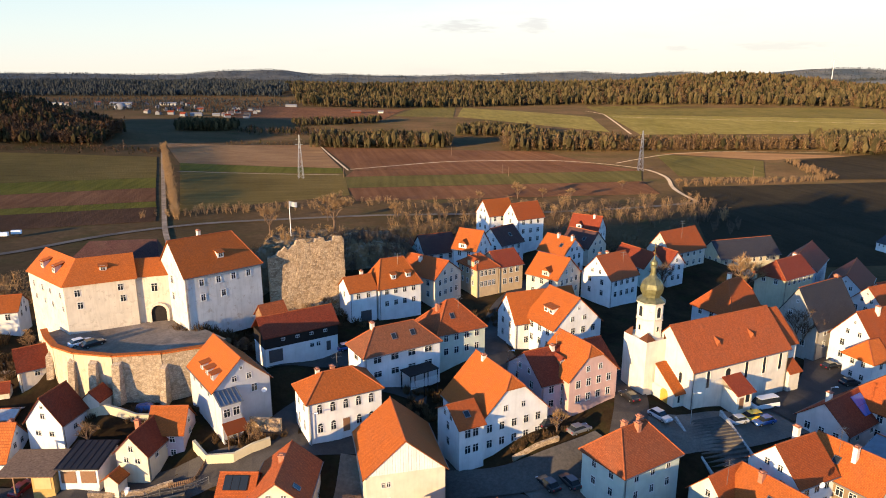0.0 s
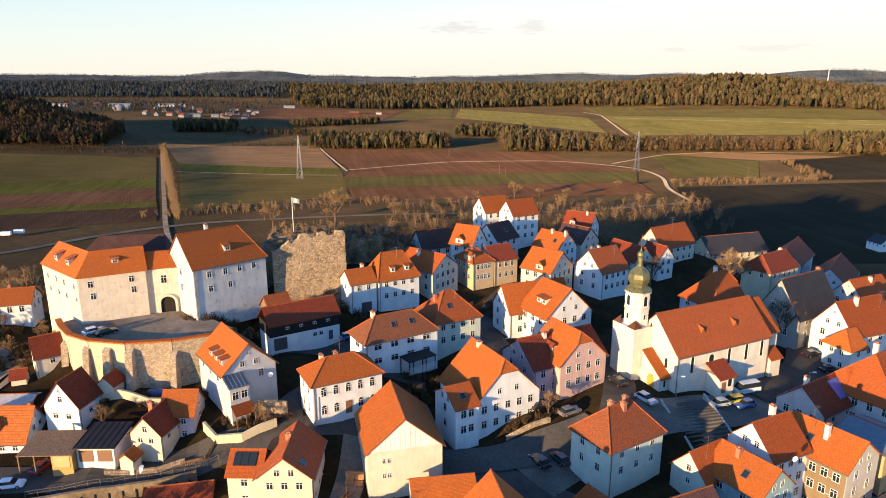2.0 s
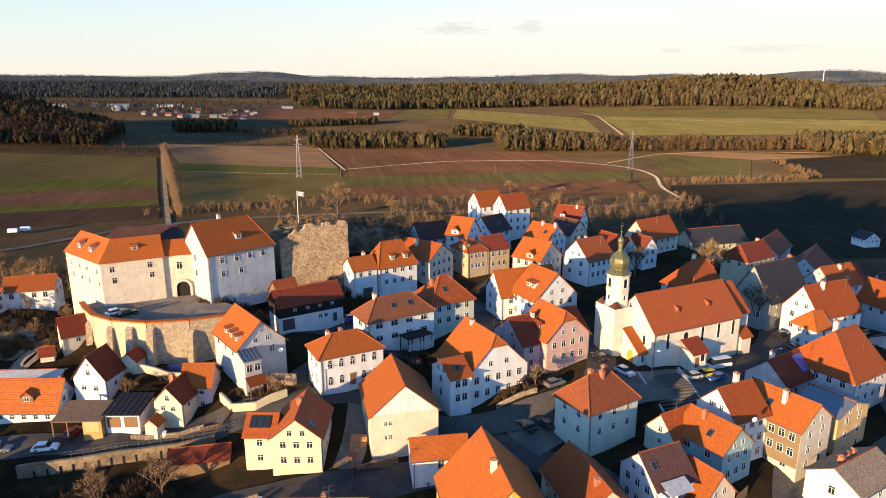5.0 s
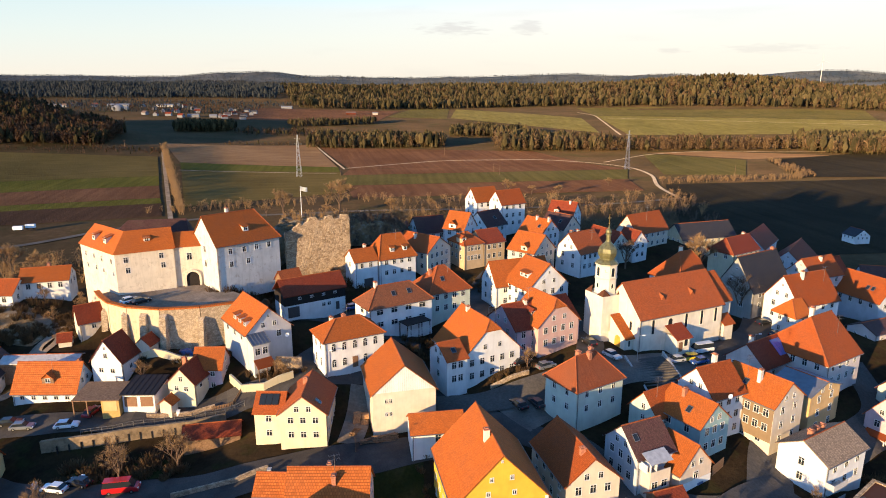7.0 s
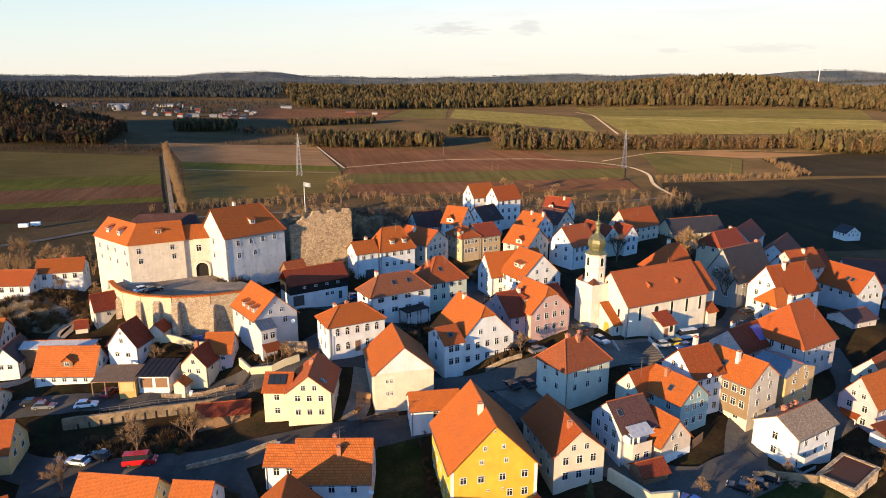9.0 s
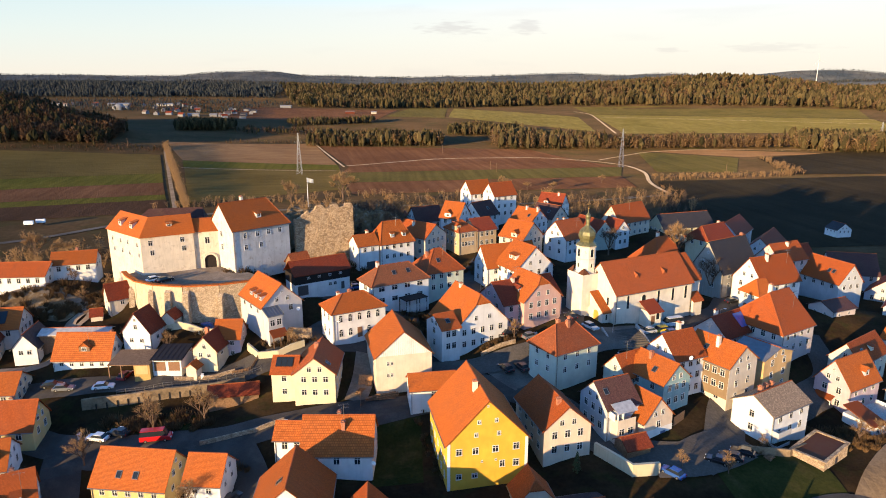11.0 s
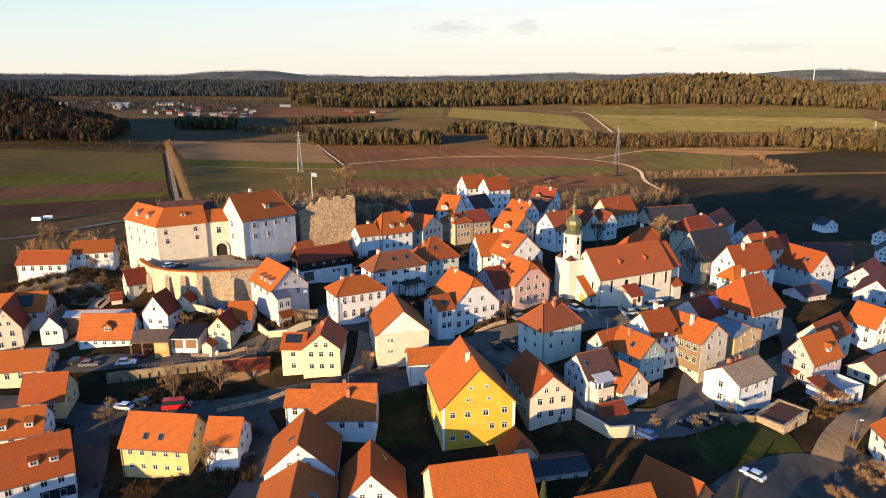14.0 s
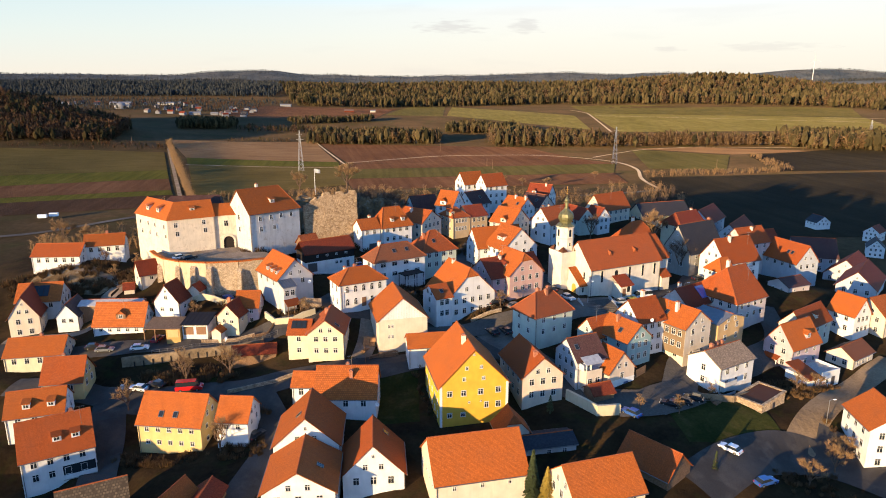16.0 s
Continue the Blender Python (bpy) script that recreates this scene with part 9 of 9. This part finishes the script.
# canopy with posts behind the villa
cp_ = empty("garden_canopy", -5.4, 113.6, 1.2, 36, "dark green flat garden canopy on posts", "canopy")
bm = bmesh.new()
box(bm, -3.2, -1.8, 3.0, 3.2, 1.8, 3.2)
part("canopy_roof", bm, M["wood_black"], cp_)
for sx in (-3, 0, 3):
    for sy in (-1.6, 1.6):
        bm = bmesh.new()
        box(bm, sx - 0.08, sy - 0.08, -2, sx + 0.08, sy + 0.08, 3.0)
        part("post", bm, M["wood_black"], cp_)
for k in range(7):
    bm = bmesh.new()
    box(bm, -3.1, -1.75, 0.4 + 0.22 * k, 3.1, -1.68, 0.5 + 0.22 * k)
    part("railing_board", bm, M["frame"], cp_)

# neighbours at the lower edge of the town
house("barn", "barn with a chequered brown tile roof", (-55.4, 33.6), 26.6, 10.3, 10.0, -12.4, -8.5, -19.0, "stone_yellow", "tile_check", floors=0, attic=False, category="barn")
house("cottage", "low house with an orange and maroon roof", (-42.6, 33.6), 74, 8, 6, -12.4, -9.6, -17, "cream", "tile_orange", floors=1, attic=False)
house("shed", "shed with a plain maroon roof", (-37.4, 34.6), 88, 8, 4.6, -12.2, -10.6, -16, "wood", "tile_maroon", floors=0, attic=False, category="shed", gut=False, group="sheds")
# three houses out of view, added to shade the walls and yards behind
house("town_house", "white house beyond the lane", (-88, 24), 20, 14, 10, -14, -9.2, -21, "white", "tile_red")
house("town_house", "cream house below the parking yard", (45, 14), 20, 14, 10, -13, -8.4, -20, "cream", "tile_red")
house("town_house", "white house below the lawn", (70, 20), 20, 14, 10, -15, -10.4, -21, "white", "tile_red")

# lower wing, terrace and porch of the lilac house
lw_ = empty("house_annex", 91.4, 82.4, -13.6, 24, "white one-storey annexe with a flat terrace and small red roof", "house", "houses of the town")
bm = bmesh.new()
box(bm, -5.2, -4.0, -2, 5.2, 2.4, 3.0)
part("wall", bm, M["white"], lw_)
bm = bmesh.new()
box(bm, -1.0, -4.0, 3.0, 5.2, -3.85, 3.8)
box(bm, 5.05, -3.85, 3.0, 5.2, 2.4, 3.8)
part("parapet", bm, M["white"], lw_)
bm = bmesh.new()
box(bm, -1.0, -3.84, 2.98, 5.04, 2.4, 3.04)
part("terrace_floor", bm, M["concrete"], lw_)
bm = bmesh.new()
slab(bm, [(-5.6, -4.4), (-1.1, -4.4), (-1.1, 2.4), (-5.6, 2.4)], (2.7, 2.7, 4.6, 4.6), [2.9, 2.9, 4.8, 4.8])
part("roof", bm, M["tile_red"], lw_)
for u in (-3.4, -1.2, 1.0):
    add_window(lw_, Matrix.Translation((u, -4.0, 1.4)), 0.8, 1.1)
bm = bmesh.new()
box(bm, 2.4, -4.06, 0, 3.6, -3.95, 2.2)
part("door", bm, M["door"], lw_)

# satellite dishes
def dish(x, y, z, turn, label):
    d_ = empty("satellite_dish", x, y, z, turn, label, "satellite dish", "satellite dishes")
    bm = bmesh.new()
    rings = []
    for r, q in ((0.02, 0.0), (0.2, 0.02), (0.36, 0.07), (0.46, 0.12)):
        rings.append([bm.verts.new((r * math.cos(2 * math.pi * i / 14), -q - 0.4, r * math.sin(2 * math.pi * i / 14) + 0.1)) for i in range(14)])
    for a_, b_ in zip(rings, rings[1:]):
        for i in range(14):
            bm.faces.new((a_[i], a_[(i + 1) % 14], b_[(i + 1) % 14], b_[i]))
    part("reflector", bm, M["white_metal"], d_)
    bm = bmesh.new()
    tube(bm, (0, 0.1, 0), (0, -0.42, 0.1), 0.04)
    part("bracket", bm, M["gutter"], d_)
    return d_


dish(-9.9, 58.8, -7.2, -20, "white satellite dish on a house wall")
dish(-32.2, 104.6, 4.6, 20, "white satellite dish on the grey gable")
dish(51.6, 80.6, 2.6, 10, "white satellite dish on a red roof")


# roof aerials
def aerial(x, y, z, h, label="thin television aerial on a roof"):
    a_ = empty("roof_aerial", x, y, z, 25, label, "aerial", "roof aerials")
    bm = bmesh.new()
    tube(bm, (0, 0, -1.5), (0, 0, h), 0.035, 0.03, 5)
    part("mast", bm, M["gutter"], a_)
    for zz, n in ((h - 0.1, 5), (h - 0.8, 4)):
        bm = bmesh.new()
        tube(bm, (-0.9, 0, zz), (0.9, 0, zz), 0.02, None, 4)
        for k in range(n):
            xx = -0.8 + 1.6 * k / (n - 1)
            tube(bm, (xx, -0.45, zz), (xx, 0.45, zz), 0.015, None, 4)
        part("antenna", bm, M["gutter"], a_)


for x, y, z, h in ((70, 192.5, 12.4, 3.6), (-15.8, 64.0, -1.9, 3.0), (57.5, 86.5, 5.2, 2.6), (39, 81, 3.6, 2.4), (-19.6, 106.6, 8.4, 2.2), (-12, 149, 15.2, 2.2), (20, 113.5, 10, 2.2), (86, 107, 5.4, 2.6), (-79, 98.4, -0.2, 2.0), (2, 127, 12.2, 2.2), (98, 134.5, 8.6, 2.4), (45, 163.5, 11.6, 2.4), (-66, 51, -5.6, 2.2), (12, 105, 8.6, 1.8)):
    aerial(x, y, z, h)

# garden hedges and fences
def fence(pts, h, label, gap=0.3, mat="wood"):
    root = empty("fence", pts[0][0], pts[0][1], ground_at(*pts[0]), 0, label, "fence", "garden fences")
    ox, oy, oz = pts[0][0], pts[0][1], ground_at(*pts[0])
    for (x0, y0), (x1, y1) in zip(pts, pts[1:]):
        ln = math.hypot(x1 - x0, y1 - y0)
        n = max(1, int(ln / gap))
        ang = math.atan2(y1 - y0, x1 - x0)
        for i in range(n):
            u = (i + 0.5) / n
            x, y = x0 + (x1 - x0) * u, y0 + (y1 - y0) * u
            key = ("picket", round(h, 2), round(gap, 2), mat)
            if key not in WIN:
                bm = bmesh.new()
                box(bm, -gap * 0.36, -0.03, -0.6, gap * 0.36, 0.03, h)
                pk = bpy.data.meshes.new("picket")
                bm.to_mesh(pk)
                bm.free()
                pk.materials.append(M[mat])
                WIN[key] = pk
            share("picket", WIN[key], root, Matrix.Translation((x - ox, y - oy, ground_at(x, y) - oz)) @ Matrix.Rotation(ang, 4, "Z"))
        bm = bmesh.new()
        a_ = Vector((x0 - ox, y0 - oy, ground_at(x0, y0) - oz + h * 0.7))
        b_ = Vector((x1 - ox, y1 - oy, ground_at(x1, y1) - oz + h * 0.7))
        tube(bm, a_, b_, 0.05, None, 4)
        part("rail", bm, M[mat], root)
    return root


fence([(-44.5, 91.2), (-40.6, 92.4), (-39.6, 95.0)], 1.0, "brown wooden picket fence before the lilac house")
fence([(-15.5, 84.5), (-14.6, 78.0)], 1.6, "grey board fence between yards", 0.4)
fence([(-90, 117), (-84, 120), (-80, 114.5)], 0.9, "low wooden fence on the castle slope")
fence([(46.4, 72.4), (49.4, 75.0)], 1.9, "brown wooden yard gate beside the teal house", 0.35)
fence([(-30, 70.5), (-22.5, 72.2)], 1.1, "low wooden fence beside the street")
fence([(84, 79), (86.5, 74.5), (93, 77.5)], 1.0, "wooden fence round a garden")
shrubs("shrubs", along([(83, 78), (88, 74), (95, 78)], 0.8, 0.8, 21) + strew(76, 70, 86, 78, 40, 22), 11, "brown garden shrubs beside the road", (0.6, 1.5), "bush")
shrubs("shrubs", along([(65, 45.5), (71, 47.5), (78, 48)], 1.2, 0.8, 23) + strew(66, 41, 78, 45, 20, 24), 12, "brown hedge below the parking yard", (0.5, 1.1), "bush")
shrubs("shrubs", along([(-60, 52), (-56, 51.5), (-46, 51.5)], 0.7, 0.5, 25) + strew(-40, 50, -32, 56, 40, 26), 13, "reddish garden hedge below the yellow house", (0.6, 1.3), "bush")
shrubs("shrubs", strew(-126, 118, -96, 124, 40, 27) + along([(-128, 128), (-112, 127), (-98, 134)], 1.0, 1.2, 28), 14, "bare brush on the slope below the farmhouses", (0.8, 2.2), "bush")
shrubs("shrubs", strew(54, 130, 62, 142, 26, 30), 15, "dark shrubs between the houses", (0.7, 1.8), "bush")
shrubs("shrubs", strew(-8, 106, 4, 114, 40, 32) + strew(6, 144, 16, 152, 30, 33) + strew(44, 176, 56, 186, 30, 34), 16, "garden shrubs between houses", (0.6, 1.5), "bush")
thicket("thicket", [(-150, 165), (-95, 158), (-95, 185), (-150, 200)], 46, 35, "bare trees on the slope beside the castle", (4, 8))
# darker twigs put the slope's shade into the thicket
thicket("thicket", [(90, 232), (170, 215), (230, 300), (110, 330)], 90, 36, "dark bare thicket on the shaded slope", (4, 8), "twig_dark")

# dark twig colour paints the shade of the crag face
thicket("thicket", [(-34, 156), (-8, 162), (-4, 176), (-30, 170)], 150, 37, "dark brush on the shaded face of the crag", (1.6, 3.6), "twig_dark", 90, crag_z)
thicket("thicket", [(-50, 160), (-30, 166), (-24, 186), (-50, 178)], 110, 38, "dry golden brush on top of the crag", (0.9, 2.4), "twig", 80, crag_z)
thicket("thicket", [(-130, 205), (-50, 205), (-40, 330), (-150, 330)], 130, 39, "bare brush and small trees below the castle", (3, 7), "twig_mid")
thicket("thicket", [(-60, 290), (120, 300), (150, 400), (-60, 400)], 150, 40, "bare brown trees below the slope", (4, 8), "twig_mid")
thicket("thicket", [(-45, 126), (-38, 132), (-34, 141), (-42, 138)], 50, 41, "bare climbing brush at the foot of the keep", (1.2, 3.2), "twig_dark", 90)

# red porch roof on the lilac house
lh_ = by_label("white and lilac house")
bm = bmesh.new()
slab(bm, [(-7.2, -1.0), (-5.4, -1.0), (-5.4, 3.2), (-7.2, 3.2)], (2.3, 3.1, 3.1, 2.3), [2.45, 3.25, 3.25, 2.45])
part("porch_roof", bm, M["tile_red"], lh_)
for y in (-0.8, 3.0):
    bm = bmesh.new()
    box(bm, -7.1, y - 0.08, -2, -6.94, y + 0.08, 2.4)
    part("porch_post", bm, M["frame"], lh_)

# stacked timber, bins and clutter in the yards
def heap(name, x, y, turn, n, label, category, mat, size=(1.6, 0.5, 0.18)):
    rng = random.Random(int(x * 7 + y * 13))
    h_ = empty(name, x, y, ground_at(x, y) + 0.2, turn, label, category)
    for k in range(n):
        bm = bmesh.new()
        m = Matrix.Translation((rng.uniform(-0.5, 0.5), rng.uniform(-0.5, 0.5), 0.1 + 0.17 * (k // 2))) @ Matrix.Rotation(rng.uniform(-0.3, 0.3), 4, "Z")
        box(bm, -size[0] / 2, -size[1] / 2, -size[2] / 2, size[0] / 2, size[1] / 2, size[2] / 2, m)
        part("board", bm, M[mat], h_)
    return h_


heap("timber_stack", -15.2, 83, 80, 8, "stack of brown boards in the yard beside the barn", "timber", "wood")
for cx_, cy_, cz_, tn in ((-15.4, 86.2, 0, 12), (-13.9, 86.4, 0, 5), (-15.2, 86.2, 1.05, 8), (-13.8, 86.5, 1.05, 14)):
    cr_ = empty("crate", cx_, cy_, ground_at(cx_, cy_) + 0.2 + cz_, tn, "orange-brown slatted wooden crate in the yard", "crate", "crates in the yard")
    for k in range(4):
        for sy in (-0.52, 0.48):
            bm = bmesh.new()
            box(bm, -0.7, sy, 0.04 + 0.25 * k, 0.7, sy + 0.04, 0.24 + 0.25 * k)
            part("slat", bm, M["crate_wood"], cr_)
        for sx in (-0.7, 0.66):
            bm = bmesh.new()
            box(bm, sx, -0.48, 0.04 + 0.25 * k, sx + 0.04, 0.48, 0.24 + 0.25 * k)
            part("slat", bm, M["crate_wood"], cr_)
    bm = bmesh.new()
    box(bm, -0.66, -0.48, 0.02, 0.66, 0.48, 0.9)
    part("load", bm, M["crate_wood"], cr_)
heap("timber_stack", -9.6, 81.2, 15, 14, "heap of old beams in the yard", "timber", "wood", (4.2, 0.22, 0.2))
heap("timber_stack", -12.4, 80.6, 25, 10, "old planks lying in the yard", "timber", "wood", (3.4, 0.3, 0.08))
bm = bmesh.new()
bmesh.ops.create_grid(bm, x_segments=14, y_segments=8, size=1)
for v in bm.verts:
    e_ = max(abs(v.co.x), abs(v.co.y))
    v.co = Vector((v.co.x * 2.1, v.co.y * 1.2, (1.1 + 0.25 * noise.noise(v.co * 2.3)) * (1 - smooth((e_ - 0.55) / 0.45)) + 0.02))
tp_ = tagged(obj("tarpaulin", bm, M["tarp_blue"]), "blue tarpaulin over a heap at the castle wall", "tarpaulin")
tp_.matrix_world = Matrix.Translation((-55.6, 108.6, ground_at(-55.6, 108.6) + 0.05)) @ Matrix.Rotation(0.2, 4, "Z")
heap("timber_stack", -55, 106, 20, 8, "boards stacked below the castle wall", "timber", "wood")
heap("timber_stack", -62, 122.5, 36, 10, "pale building boards at the castle gate", "timber", "boards_grey", (2.6, 0.7, 0.2))
heap("timber_stack", 62, 65.6, 30, 6, "boards beside the garden", "timber", "wood")


def bin_(x, y, turn, mat, label):
    root = empty("waste_bin", x, y, ground_at(x, y) + 0.2, turn, label, "bin", "waste bins")
    bm = bmesh.new()
    tv = [bm.verts.new(q) for q in ((-0.24, -0.28, 0), (0.24, -0.28, 0), (0.24, 0.28, 0), (-0.24, 0.28, 0), (-0.3, -0.34, 1.0), (0.3, -0.34, 1.0), (0.3, 0.36, 1.0), (-0.3, 0.36, 1.0))]
    for f in ((3, 2, 1, 0), (4, 5, 6, 7), (0, 1, 5, 4), (1, 2, 6, 5), (2, 3, 7, 6), (3, 0, 4, 7)):
        bm.faces.new([tv[i] for i in f])
    part("body", bm, M[mat], root)
    bm = bmesh.new()
    slab(bm, [(-0.33, -0.38), (0.33, -0.38), (0.33, 0.4), (-0.33, 0.4)], 1.0, [1.06, 1.06, 1.14, 1.14])
    part("lid", bm, M[mat], root)


for x, y, tn, mt, lab in ((-50.6, 90.2, 10, "white_metal", "pale waste bin beside the porch"), (-68.6, 72.6, 0, "corrugated", "grey waste bin on the bank"), (23.2, 92.6, 40, "door_blue", "blue waste bin beside the sage house"), (24.2, 93.2, 40, "door_blue", "blue waste bin beside the sage house"), (-28.4, 72.4, 0, "corrugated", "grey waste bin beside the street"), (-61.0, 73.8, 0, "white_metal", "white waste bin beside parked cars")):
    bin_(x, y, tn, mt, lab)

# village on the plain, far off
rng = random.Random(77)
proto = {}
for k, (wm, rm_) in enumerate((("far_wall", "far_roof"), ("far_wall", "tile_maroon"), ("far_wall", "tile_dark"))):
    bm = wall_body(13, 9, -3, 5, 8.4, ("gable", "gable"))
    wme = bpy.data.meshes.new("wall")
    bm.to_mesh(wme)
    bm.free()
    wme.materials.append(M[wm])
    bm, _, _ = roof_shell(13, 9, 5, 8.4)
    rme = bpy.data.meshes.new("roof")
    bm.to_mesh(rme)
    bm.free()
    rme.materials.append(M[rm_])
    proto[k] = (wme, rme)
LAB = {0: "far white village house with a red roof", 1: "far cream village house with a maroon roof", 2: "far white village house with a dark roof"}
for i in range(34):
    x, y = (rng.uniform(-720, -430), rng.uniform(1420, 1640)) if i < 22 else (rng.uniform(-1000, -620), rng.uniform(1640, 1780))
    k = rng.randrange(3)
    vh = empty("village_house", x, y, ground_at(x, y), rng.uniform(0, 180), LAB[k], "house", "houses of the far village")
    share("wall", proto[k][0], vh)
    share("roof", proto[k][1], vh)
